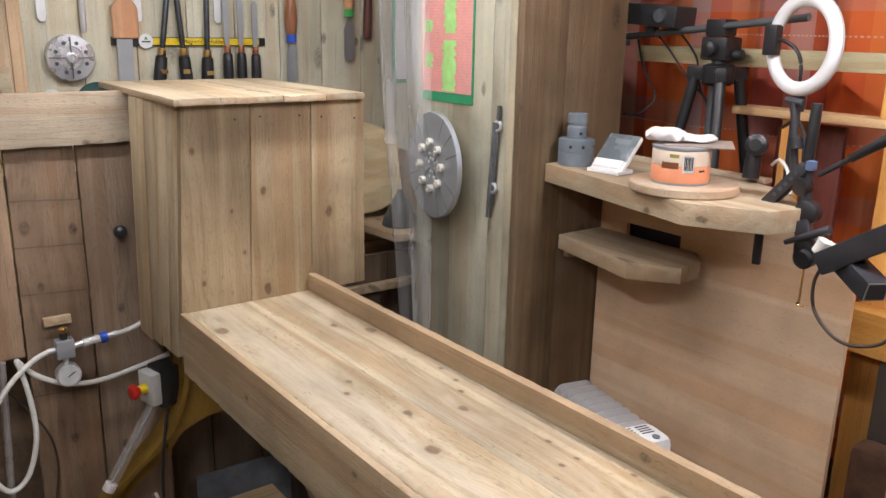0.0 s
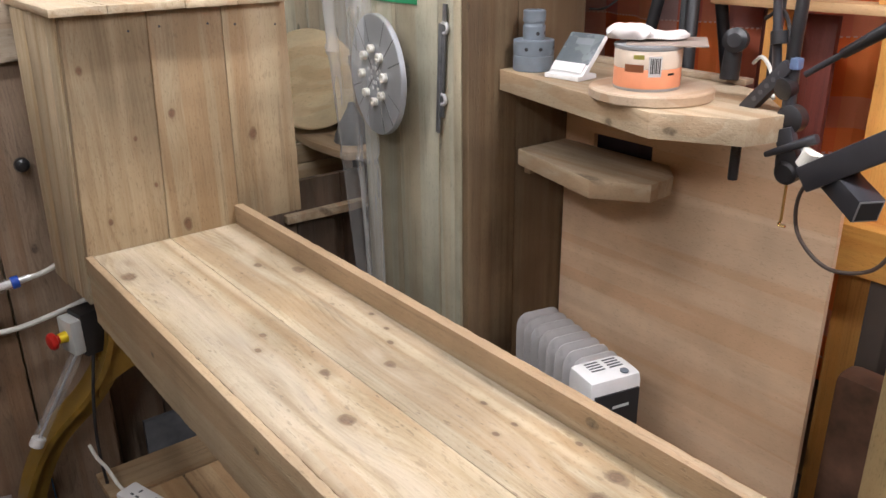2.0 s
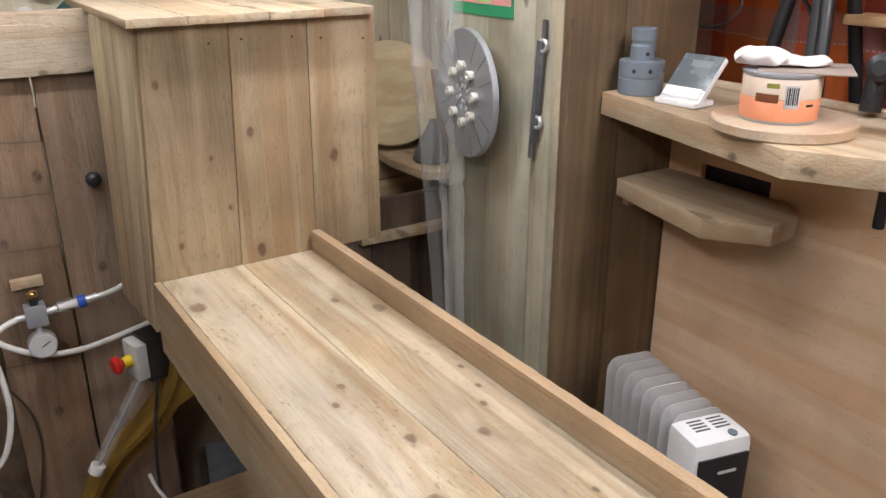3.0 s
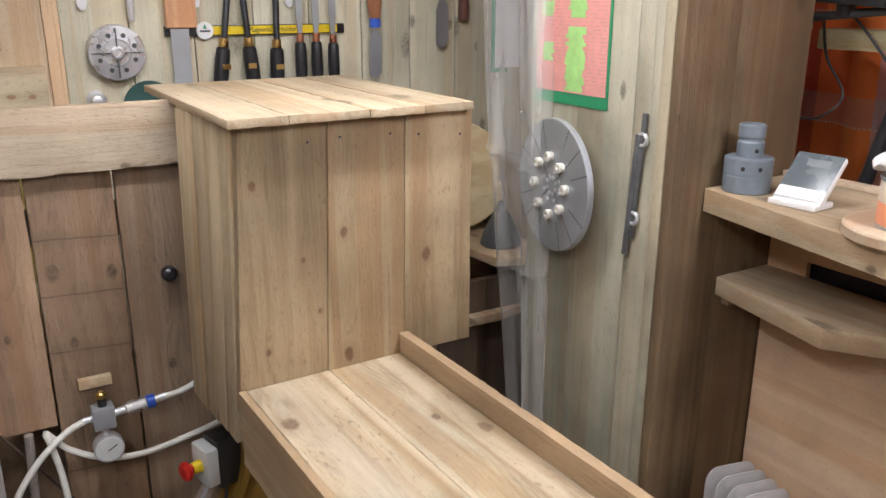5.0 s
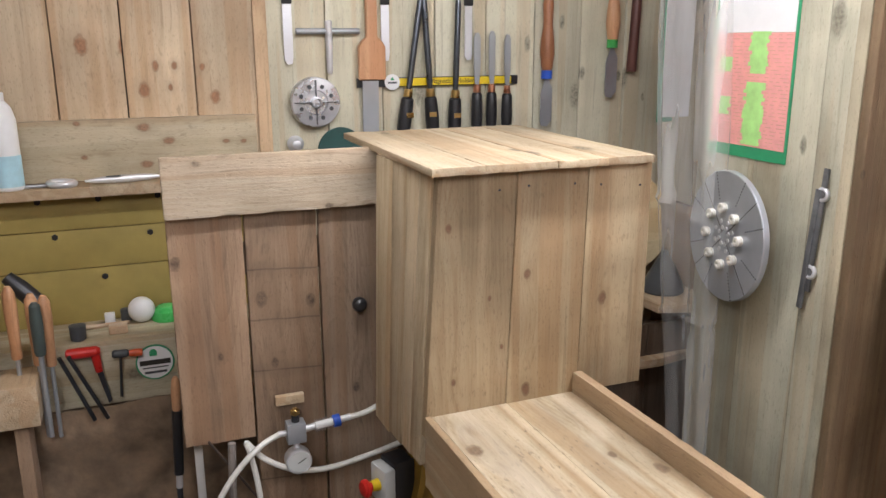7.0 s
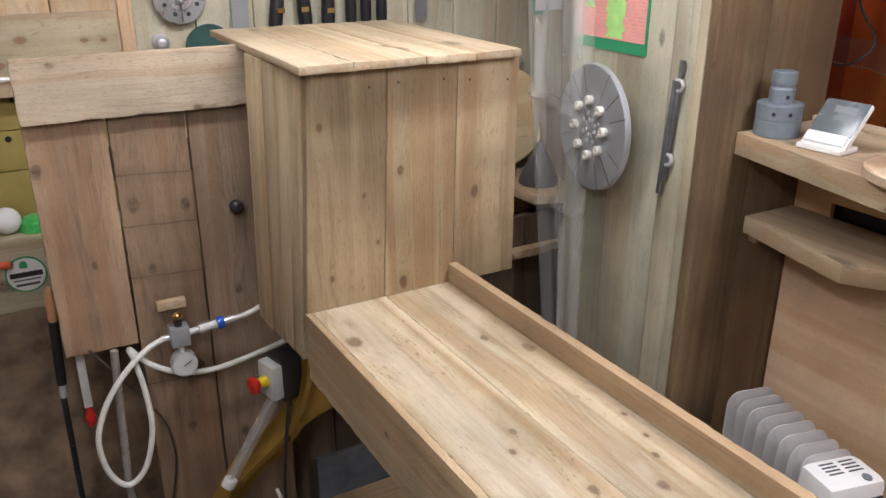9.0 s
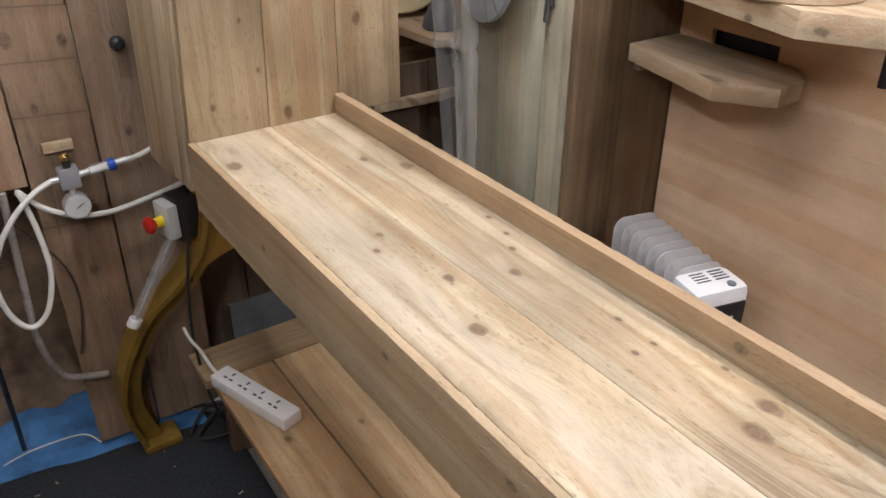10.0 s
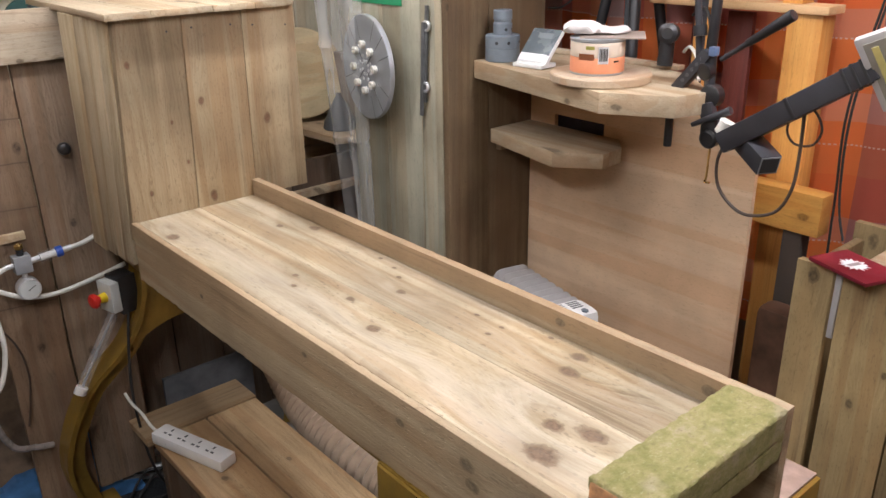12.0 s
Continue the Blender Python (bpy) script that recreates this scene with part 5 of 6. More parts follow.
def sack():
    bm = bmesh.new()
    bmesh.ops.create_grid(bm, x_segments=44, y_segments=50, size=0.5, matrix=Matrix.LocRotScale((0.10, 2.47, 0.31), Euler((radians(90), 0, 0)), (0.80, 0.83, 1)))
    for v in bm.verts:
        p = v.co.copy()
        v.co.y += 0.04 * noise.noise(p * 4.0) + 0.015 * noise.noise(p * 13.0) - 0.05 * max(0, 0.45 - p.z)
        v.co.x += 0.02 * noise.noise(p * 6.0 + Vector((3, 1, 2)))
        v.co.z = max(v.co.z, FLOOR + 0.02)
    bmesh.ops.solidify(bm, geom=list(bm.faces), thickness=0.006)
    return bm


single("hessian_curtain", sack(), hessian, "dark brown hessian cloth hanging from the tool rack", "cloth")

t = thing("long_chisel", (0.20, 2.30, 0.45), "long chisel with a pale handle end and black grip", "chisel")
part("handle_end", turned([(0, 0.009), (0.005, 0.011), (0.05, 0.0115), (0.075, 0.009), (0.085, 0.004)], (0.192, 2.29, 0.765), (0.04, 0, 1), 18), pale_handle, t)
part("grip", rod((0.1845, 2.29, 0.60), (0.192, 2.29, 0.765), 0.0115, None, 18, 0.002), black_plastic, t)
part("ferrule", rod((0.1825, 2.29, 0.565), (0.1845, 2.29, 0.60), 0.008), steel, t)
part("blade", rod((0.176, 2.29, FLOOR + 0.02), (0.1825, 2.29, 0.565), 0.007), dark_steel, t)
t = thing("long_brush", (0.23, 2.30, 0.50), "white handled brush with a red tip below the panel", "brush")
part("handle", block(0.222, 0.241, 2.262, 2.268, 0.535, 0.80, 0.002), white_plastic, t)
part("tip", turned([(0, 0.001), (0.01, 0.009), (0.03, 0.013), (0.05, 0.007), (0.058, 0.006)], (0.2315, 2.265, 0.478), (0, 0, 1), 16), red_plastic, t, "red tip")


# ---------------------------------------------------------------- air line, switch and tube
def air_valve():
    t = thing("air_regulator", (0.442, 2.13, 0.735), "silver air valve with a pressure gauge on a white hose", "regulator")
    y = 2.135
    part("body", block(0.419, 0.462, y - 0.018, y + 0.018, 0.714, 0.762, 0.003), aluminium, t)
    part("stem", rod((0.441, y, 0.762), (0.441, y, 0.778), 0.009), black_plastic, t)
    part("knob", turned([(0, 0.007), (0.004, 0.011), (0.012, 0.011), (0.016, 0.006)], (0.441, y, 0.778), (0, 0, 1), 18), brass, t, "brass knob")
    part("port", rod((0.400, y, 0.737), (0.419, y, 0.737), 0.007), steel, t)
    part("port", rod((0.462, y, 0.739), (0.485, y, 0.742), 0.008), steel, t)
    part("outlet", rod((0.441, y, 0.694), (0.441, y, 0.714), 0.007), steel, t)
    gauge = part("gauge", rod((0.442, y - 0.020, 0.668), (0.442, y + 0.012, 0.668), 0.030, None, 32, 0.003), steel, t, "round pressure gauge")
    part("dial", rod((0.442, y - 0.0205, 0.668), (0.442, y - 0.0195, 0.668), 0.026, None, 32), grey_white, gauge)
    part("needle", moved(block(-0.001, 0.001, -0.0004, 0.0004, -0.004, 0.018), Matrix.Translation((0.442, y - 0.0210, 0.668)) @ Matrix.Rotation(radians(60), 4, "Y")), bar_ink, gauge)
    f = part("filter", rod((0.485, y, 0.742), (0.528, y, 0.746), 0.0145, None, 22, 0.002), acrylic, t, "clear filter bowl")
    part("filter_core", rod((0.487, y, 0.742), (0.527, y, 0.746), 0.009), white_plastic, f)
    part("collar", rod((0.528, y, 0.746), (0.545, y, 0.7475), 0.015, None, 22, 0.002), blue_plastic, t, "blue collar")
    part("port", rod((0.545, y, 0.7475), (0.570, y, 0.751), 0.008), steel, t)


air_valve()
single("air_hose", hose([(0.405, 2.135, 0.737), (0.365, 2.13, 0.722), (0.310, 2.12, 0.680), (0.262, 2.115, 0.615), (0.233, 2.11, 0.535), (0.242, 2.11, 0.445), (0.278, 2.11, 0.395),
                         (0.322, 2.115, 0.425), (0.350, 2.12, 0.52), (0.348, 2.13, 0.62), (0.336, 2.14, 0.70), (0.330, 2.145, 0.724), (0.345, 2.145, 0.705), (0.372, 2.14, 0.676), (0.431, 2.135, 0.642), (0.50, 2.13, 0.632), (0.58, 2.13, 0.640), (0.70, 2.13, 0.665)], 0.0068),
       hose_white, "milky white air hose hanging in a loop", "hose")
single("air_hose", hose([(0.562, 2.135, 0.750), (0.590, 2.13, 0.755), (0.625, 2.125, 0.768), (0.68, 2.12, 0.80)], 0.0068), hose_white, "short white air hose running under the box", "hose")
single("clear_hose", hose([(0.300, 2.165, 0.72), (0.290, 2.165, 0.50), (0.285, 2.165, 0.32), (0.315, 2.165, 0.20), (0.372, 2.168, 0.168), (0.42, 2.17, 0.155)], 0.009), plain("cloudy clear hose", (0.26, 0.23, 0.21), 0.3, 0, 0.1), "cloudy clear hose hanging against the boards", "hose")
single("thin_cable", hose([(0.25, 2.172, 0.73), (0.33, 2.172, 0.60), (0.385, 2.172, 0.50), (0.40, 2.172, 0.40), (0.385, 2.172, 0.30), (0.37, 2.172, 0.24)], 0.0028), brown_cable, "thin dark cable against the boards", "cable")
single("thin_cable", hose([(0.12, 2.22, FLOOR + 0.05), (0.20, 2.24, FLOOR + 0.05), (0.32, 2.22, FLOOR + 0.06), (0.36, 2.17, FLOOR + 0.05)], 0.0022), hose_white, "thin pale cable lying on blue sheet", "cable")


def stop_switch():
    t = thing("stop_switch", (0.63, 2.035, 0.63), "emergency stop switch with a red mushroom button", "switch")
    m = Matrix.Translation((0.622, 2.035, 0.622)) @ Matrix.Rotation(radians(14), 4, "Z") @ Matrix.Diagonal((0.85, 0.78, 0.76, 1))
    part("back_box", moved(block(0.010, 0.074, -0.036, 0.046, -0.076, 0.070, 0.006), m), black_plastic, t, "black back box")
    part("cover", moved(block(-0.024, 0.0095, -0.042, 0.042, -0.055, 0.060, 0.007), m), grey_white, t, "light grey cover")
    part("collar", moved(rod((-0.046, -0.002, 0.004), (-0.024, -0.002, 0.004), 0.016, 0.019), m), yellow_plastic, t, "yellow collar")
    part("button", moved(turned([(0, 0.013), (0.008, 0.016), (0.013, 0.027), (0.022, 0.028), (0.028, 0.022), (0.030, 0.008)], (-0.044, -0.002, 0.004), (-1, 0, 0)), m), red_plastic, t, "red mushroom button")


stop_switch()
t = thing("acrylic_tube", (0.55, 2.03, 0.46), "clear acrylic tube hanging at a slant by the leg", "tube")
part("tube", rod((0.622, 2.035, 0.575), (0.492, 2.035, 0.368), 0.0150, None, 22), acrylic, t)
part("core", rod((0.616, 2.035, 0.566), (0.500, 2.035, 0.380), 0.0035), dull_steel, t)
part("cap", rod((0.500, 2.035, 0.381), (0.488, 2.035, 0.361), 0.0170, None, 22, 0.003), white_plastic, t)
single("leg_cable", hose([(0.655, 2.02, 0.58), (0.628, 2.00, 0.45), (0.618, 2.00, 0.30), (0.63, 2.00, 0.12), (0.66, 2.02, 0.0), (0.70, 2.05, FLOOR + 0.03)], 0.004), cable_black, "black cable hanging beside the leg", "cable")


def power_strip():
    t = thing("power_strip", (0.69, 1.78, SHELF_Z), "white four gang power strip lying on the low plank shelf", "power strip")
    a, b = Vector((0.645, 1.900, SHELF_Z + 0.001)), Vector((0.728, 1.655, SHELF_Z + 0.001))
    d = (b - a)
    length = d.length + 0.012
    d.normalize()
    up = Vector((0, 0, 1))
    side = up.cross(d).normalized()
    m = Matrix.Translation((a + b) / 2) @ Matrix((d, side, up)).transposed().to_4x4()
    part("body", moved(block(-length / 2, length / 2, -0.0285, 0.0285, 0.0, 0.036, 0.007), m), white_plastic, t)
    for k in range(4):
        cx = -length / 2 + 0.047 + k * (length - 0.075) / 3.6
        for ox, oy, sx, sy in ((0, 0.010, 0.0028, 0.0055), (-0.0095, -0.008, 0.0055, 0.0028), (0.0095, -0.008, 0.0055, 0.0028)):
            part("socket_hole", moved(block(cx + ox - sx, cx + ox + sx, oy - sy, oy + sy, 0.0355, 0.0366), m), dark_grey, t)
    part("lead", hose([m @ Vector((-length / 2 + 0.002, 0.0, 0.018)), m @ Vector((-length / 2 - 0.03, 0.0, 0.03)), (0.622, 1.965, 0.275), (0.608, 1.99, 0.300), (0.600, 2.01, 0.330)], 0.0045), hose_white, t, "white lead")


power_strip()

# clutter on the floor behind the leg
single("grey_panel", rough_board(0.80, 1.12, 2.285, 2.300, FLOOR, 0.165, 0.002), plain("dusty dark grey board", (0.10, 0.10, 0.105), 0.8, 0, 0.35, 12), "dusty grey board standing behind the low shelf", "panel")
for i, (p, q, r) in enumerate([((0.56, 2.26, FLOOR + 0.025), (0.92, 2.10, FLOOR + 0.03), 0.012), ((0.58, 2.30, FLOOR + 0.045), (0.95, 2.16, FLOOR + 0.05), 0.012), ((0.60, 2.22, FLOOR + 0.016), (0.88, 2.06, FLOOR + 0.016), 0.010)]):
    single("conduit_bar", rod(p, q, r), (dull_steel, grey_sheet, dark_grey)[i], "grey metal bar lying on the floor", "bar", "floor bars")
single("floor_cable", hose([(0.58, 2.10, FLOOR + 0.02), (0.66, 2.16, FLOOR + 0.05), (0.74, 2.10, FLOOR + 0.05), (0.68, 2.04, FLOOR + 0.03), (0.60, 2.08, FLOOR + 0.02), (0.72, 2.14, FLOOR + 0.06), (0.82, 2.08, FLOOR + 0.04)], 0.0045), cable_black, "black cable tangled on the floor", "cable")


def ribbed_hose():
    line = smooth_line([(1.10, 2.02, 0.24), (1.055, 1.80, 0.20), (1.045, 1.60, 0.17), (1.07, 1.36, 0.14)], 26)
    bm = bmesh.new()
    loops = []
    for i, p in enumerate(line):
        d = (line[min(i + 1, len(line) - 1)] - line[max(i - 1, 0)]).normalized()
        u = d.cross(Vector((0, 0, 1))).normalized()
        w = u.cross(d)
        r = 0.062 + 0.006 * (1 if i % 3 == 0 else -1)
        loops.append([bm.verts.new(p + r * (math.cos(a) * u + math.sin(a) * w)) for a in (2 * math.pi * k / 20 for k in range(20))])
    for a, b in zip(loops, loops[1:]):
        for k in range(20):
            bm.faces.new((a[k], a[(k + 1) % 20], b[(k + 1) % 20], b[k]))
    bm.faces.new(loops[0][::-1])
    bm.faces.new(loops[-1])
    return bm


single("dust_hose", ribbed_hose(), plain("beige ribbed hose", (0.48, 0.37, 0.27), 0.5, 0, 0.15), "beige ribbed dust hose lying behind the low shelf", "hose")
rng = random.Random(5)
bm = bmesh.new()
for i in range(16):
    cx, cy = rng.uniform(0.05, 0.66), rng.uniform(1.2, 2.16)
    s = rng.uniform(0.0015, 0.0035)
    b2 = moved(block(-s * 2.2, s * 2.2, -s * 0.6, s * 0.6, 0, 0.0012), Matrix.Translation((cx, cy, FLOOR + 0.0102)) @ Matrix.Rotation(rng.uniform(0, 3), 4, "Z"))
    bm = merged(b2, bm)
single("wood_shavings", bm, disc_wood, "pale wood shavings strewn over the rubber mat", "shavings", "", "stuff")

# ---------------------------------------------------------------- things on the partition
PX = 1.4915
card = thing("pinned_chart", (PX, 1.93, 1.34), "pink and green chart on a green card pinned to boards", "chart")
part("card", block(PX - 0.003, PX - 0.0005, 1.815, 2.075, 1.335, 1.80), board_green, card)
part("sheet", block(PX - 0.0042, PX - 0.0031, 1.822, 2.068, 1.362, 1.618), paper_pink, card, "faded pink sheet")
part("sheet_top", block(PX - 0.0042, PX - 0.0031, 1.822, 2.068, 1.6185, 1.79), paper_white, card, "white top sheet")
rows = random.Random(12)
for c0, c1, z0, z1 in [(1.900, 1.955, 1.366, 1.505), (1.898, 1.950, 1.528, 1.615), (2.010, 2.040, 1.43, 1.47), (2.015, 2.050, 1.53, 1.56)]:
    left, right, z = [], [], z0
    while z < z1:
        a, c = c0 + rows.uniform(-0.008, 0.005), c1 + rows.uniform(-0.005, 0.008)
        left += [(a, z), (a, z + 0.0084)]
        right += [(c, z), (c, z + 0.0084)]
        z += 0.0084
    part("patch", slab_yz(left + right[::-1], PX - 0.0049, PX - 0.0043), paper_green, card)
bm = bmesh.new()
for k in range(30):
    z = 1.368 + 0.0084 * k
    y = 1.826
    while y < 2.06:
        w = rows.uniform(0.006, 0.026)
        bm = merged(block(PX - 0.00455, PX - 0.0043, y, min(y + w, 2.065), z, z + 0.0022), bm)
        y += w + rows.uniform(0.004, 0.02)
part("print", bm, plain("faint brown print", (0.66, 0.33, 0.27), 0.7), card)["kind"] = "stuff"


def faceplate():
    c = Vector((1.425, 1.905, 1.160))
    R = 0.153
    t = thing("jaw_plate", c, "large round grey aluminium jaw plate with white rubber buttons", "lathe jaw plate")
    axis = Vector((-0.99, 0.14, 0.0)).normalized()
    rot = axis.to_track_quat("Z", "Y").to_matrix().to_4x4()
    m = Matrix.Translation(c) @ rot
    part("plate", moved(turned([(-0.008, R * 0.985), (-0.006, R), (0.006, R), (0.008, R * 0.985), (0.0082, 0.001)], (0, 0, 0), (0, 0, 1), 72), m), aluminium, t)
    part("hub", moved(turned([(-0.058, 0.036), (-0.056, 0.038), (-0.008, 0.038)], (0, 0, 0), (0, 0, 1), 32), m), dull_steel, t)
    for k in range(4):
        a = math.pi / 2 * k + 0.72
        part("split", moved(block(0.012, R * 0.995, -0.0007, 0.0007, 0.0079, 0.0088), m @ Matrix.Rotation(a, 4, "Z")), dark_void, t)
    hole = mesh_of("screw_hole", rod((0, 0, 0.0079), (0, 0, 0.0088), 0.0021, None, 8), dark_grey)
    for k in range(8):
        a = math.pi / 4 * k + 0.33
        for j in range(9):
            h = new("screw_hole", hole)
            h.parent = t
            r = 0.088 + 0.0078 * j
            h.matrix_parent_inverse = Matrix.Translation(t.location).inverted()
            h.matrix_basis = m @ Matrix.Translation((r * math.cos(a), r * math.sin(a), 0))
    for k in range(8):
        a = math.pi / 4 * k + 0.05
        p = (0.067 * math.cos(a), 0.067 * math.sin(a), 0.008)
        b = part("button", moved(turned([(0, 0.0105), (0.002, 0.0118), (0.006, 0.0105), (0.009, 0.0116), (0.013, 0.0116), (0.015, 0.0095), (0.0152, 0.0045), (0.010, 0.0038)], p, (0, 0, 1), 18), m), cream_rubber, t, "white rubber button")
    for k in range(8):
        a = math.pi / 4 * k + 0.4
        for rr in (0.020, 0.036):
            part("screw", moved(rod((rr * math.cos(a), rr * math.sin(a), 0.008), (rr * math.cos(a), rr * math.sin(a), 0.0098), 0.0052, None, 12), m), steel, t)


faceplate()


def spanner(dy, top, bottom, label):
    t = thing("spanner", (PX - 0.008, 1.692 + dy, top), label, "spanner", "hung spanners")
    x = PX - 0.008 - 0.004 * (dy > 0)
    a, b = Vector((x, 1.692 + dy, top)), Vector((x, 1.710 + dy, bottom))
    d = (b - a).normalized()
    part("shank", moved(block(-0.003, 0.003, -0.0065, 0.0065, -(b - a).length / 2, (b - a).length / 2, 0.0015), Matrix.Translation((a + b) / 2) @ Matrix.Rotation(math.atan2(b.y - a.y, a.z - b.z), 4, "X")), plain("stained grey steel", (0.17, 0.175, 0.18), 0.45, 0.5, 0.25, 40), t)
    if dy:
        return
    part("ring_end", torus(a + d * 0.055, (1, 0, 0), 0.0120, (0.0045, 0.005), 26, 10), steel, t)
    part("jaw_end", torus(b - d * 0.045, (1, 0, 0), 0.0125, (0.0050, 0.005), 26, 10), steel, t)


spanner(0.0, 1.345, 1.075, "long bright steel spanner hung on the partition")
spanner(0.012, 1.300, 1.035, "dull steel spanner hung behind another one")


def film():
    bm = bmesh.new()
    n, m = 70, 150
    grid = []
    for i in range(n + 1):
        s = i / n
        col = []
        for k in range(m + 1):
            v = k / m
            z = FLOOR + 0.02 + (TOP - FLOOR - 0.04) * v
            gather = 0.80 + 0.22 * math.cos((z - 1.5) * 2.4)
            y = 2.095 + (s - 0.5) * 0.33 * gather - 0.085 * (1.5 - z)
            crease = 0.010 * math.exp(-((z - 1.165 - 0.03 * s) / 0.010) ** 2) + 0.008 * math.exp(-((z - 0.93 + 0.04 * s) / 0.009) ** 2)
            x = 1.415 + 0.013 * math.sin(s * 13.0 + 0.7 * z) + 0.004 * math.sin(s * 31.0 - 1.1 * z) + 0.04 * s - crease
            col.append(bm.verts.new((x, y, z)))
        grid.append(col)
    for i in range(n):
        for k in range(m):
            bm.faces.new((grid[i][k], grid[i + 1][k], grid[i + 1][k + 1], grid[i][k + 1]))
    return bm


cur = single("plastic_curtain", film(), film_mat, "clear gathered plastic sheet hanging from the ceiling", "plastic curtain")
cur.visible_shadow = False

# green card on the back wall beside the partition
gc = thing("green_card", (1.85, 2.75, 1.33), "green edged card pinned to the back wall behind the sheet", "card")
part("card", block(1.822, 1.886, 2.7475, 2.7505, 1.33, 1.80), plain("washed green card", (0.05, 0.30, 0.17), 0.6, 0, 0.15), gc)
part("sheet", block(1.836, 1.950, 2.7450, 2.7472, 1.345, 1.80), paper_white, gc, "pale printed sheet")

# corner shelves in the nook behind the box
nook = thing("nook_shelves", (1.55, 2.45, 0.6), "pale corner shelves in the nook beside the box", "shelf")
part("shelf_board", prism([(1.56, 2.745), (1.535, 2.50), (1.55, 2.31), (1.66, 2.27), (1.74, 2.34), (1.74, 2.745)], 0.822, 0.848, 0.002), shelf_wood, nook)
part("shelf_board", prism([(1.33, 2.745), (1.33, 2.31), (1.56, 2.30), (1.74, 2.33), (1.74, 2.745)], 0.655, 0.681, 0.002), shelf_wood, nook)
part("back_strip", rough_board(1.40, 1.744, 2.600, 2.622, 0.683, 0.750, 0.002), back_board_wood, nook)
part("back_strip", rough_board(1.40, 1.744, 2.603, 2.625, 0.753, 0.8195, 0.002), back_board_wood, nook)
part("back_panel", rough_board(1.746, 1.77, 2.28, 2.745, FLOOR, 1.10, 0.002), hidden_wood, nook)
t = thing("wooden_blank", (1.63, 2.60, 0.849), "round pale wooden turning blank leaning in the nook", "turning blank")
part("disc", turned([(0, 0.165), (0.004, 0.170), (0.040, 0.170), (0.044, 0.165)], (1.62, 2.655, 1.022), (-0.25, -1, 0.25), 48), wood("pale yellow blank", "x", (0.78, 0.66, 0.42), (0.70, 0.57, 0.34), (0.55, 0.42, 0.23), 7, 0.5, free_knots=0, aged=False), t)
t = thing("dark_canister", (1.645, 2.42, 0.849), "dark grey funnel shaped canister on the nook shelf", "canister")
part("body", turned([(0, 0.060), (0.004, 0.064), (0.03, 0.058), (0.08, 0.034), (0.115, 0.014), (0.13, 0.010)], (1.645, 2.42, 0.8485), (0, 0, 1), 24), dark_grey, t)

# ---------------------------------------------------------------- things on the corner shelf
t = thing("chuck_adapter", (1.628, 1.53, SH), "slate grey stepped chuck adapter standing on the shelf", "adapter")
part("base_ring", turned([(0, 0.046), (0.002, 0.0475), (0.034, 0.0475), (0.035, 0.0462), (0.037, 0.0462), (0.038, 0.0475), (0.068, 0.0475), (0.070, 0.045), (0.0702, 0.02)], (1.626, 1.540, SH + 0.0005), (0, 0, 1), 44), grey_plastic, t)
part("neck", turned([(0, 0.026), (0.03, 0.026), (0.034, 0.0235), (0.040, 0.0235), (0.041, 0.026), (0.064, 0.026), (0.066, 0.024), (0.0662, 0.019), (0.045, 0.018)], (1.626, 1.540, SH + 0.070), (0, 0, 1), 36), grey_plastic, t)
for a in (3.6, 4.3, 5.2):
    d = Vector((math.cos(a), math.sin(a), 0))
    for r, z in ((0.0474, 0.052), (0.0258, 0.085))[:2 if a > 4 else 1]:
        p = Vector((1.626, 1.540, SH + z)) + d * r
        part("grub_hole", rod(p - d * 0.002, p + d * 0.0004, 0.0045, None, 10), black_plastic, t)
t = thing("desk_meter", (1.64, 1.40, SH), "white desk meter with a grey screen on the shelf", "meter")
mm = Matrix.Translation((1.624, 1.405, SH + 0.001)) @ Matrix.Rotation(radians(-84), 4, "Z") @ Matrix.Diagonal((0.92, 0.92, 0.92, 1))
part("body", moved(prism([(-0.052, -0.050), (0.052, -0.050), (0.052, 0.020), (-0.052, 0.020)], 0, 0.012, 0.003), mm), white_plastic, t)
tilt = mm @ Matrix.Translation((0, -0.030, 0.008)) @ Matrix.Rotation(radians(-44), 4, "X")
part("back", moved(block(-0.052, 0.052, -0.006, 0.008, 0.0, 0.120, 0.004), tilt), white_plastic, t)
part("screen", moved(block(-0.050, 0.050, -0.0072, -0.0055, 0.030, 0.119, 0.0005), tilt), plain("dark grey screen", (0.11, 0.13, 0.14), 0.25), t, "dark grey screen")
part("lower_front", moved(block(-0.046, 0.046, -0.012, -0.0055, 0.004, 0.030, 0.002), tilt), white_plastic, t)
part("digits", moved(block(-0.020, 0.030, -0.0076, -0.0069, 0.086, 0.104), tilt), plain("faint digits", (0.17, 0.19, 0.20), 0.3), t)
single("wooden_disc", turned([(0, 0.118), (0.003, 0.121), (0.018, 0.121), (0.021, 0.118)], (1.584, 1.158, SH + 0.0005), (0, 0, 1), 64), disc_wood, "pale round wooden disc under a tin", "disc")
TZ = SH + 0.022
t = thing("wax_tin", (1.568, 1.158, TZ), "round tin with an orange and cream label", "tin")
part("can", turned([(0, 0.0625), (0.003, 0.0635), (0.076, 0.0635), (0.078, 0.066), (0.082, 0.066), (0.083, 0.062)], (1.568, 1.158, TZ), (0, 0, 1), 48), dull_steel, t)
part("label_low", turned([(0.0, 0.0636), (0.001, 0.0641), (0.035, 0.0641), (0.036, 0.0636)], (1.568, 1.158, TZ + 0.005), (0, 0, 1), 48), tin_label, t, "orange label band")
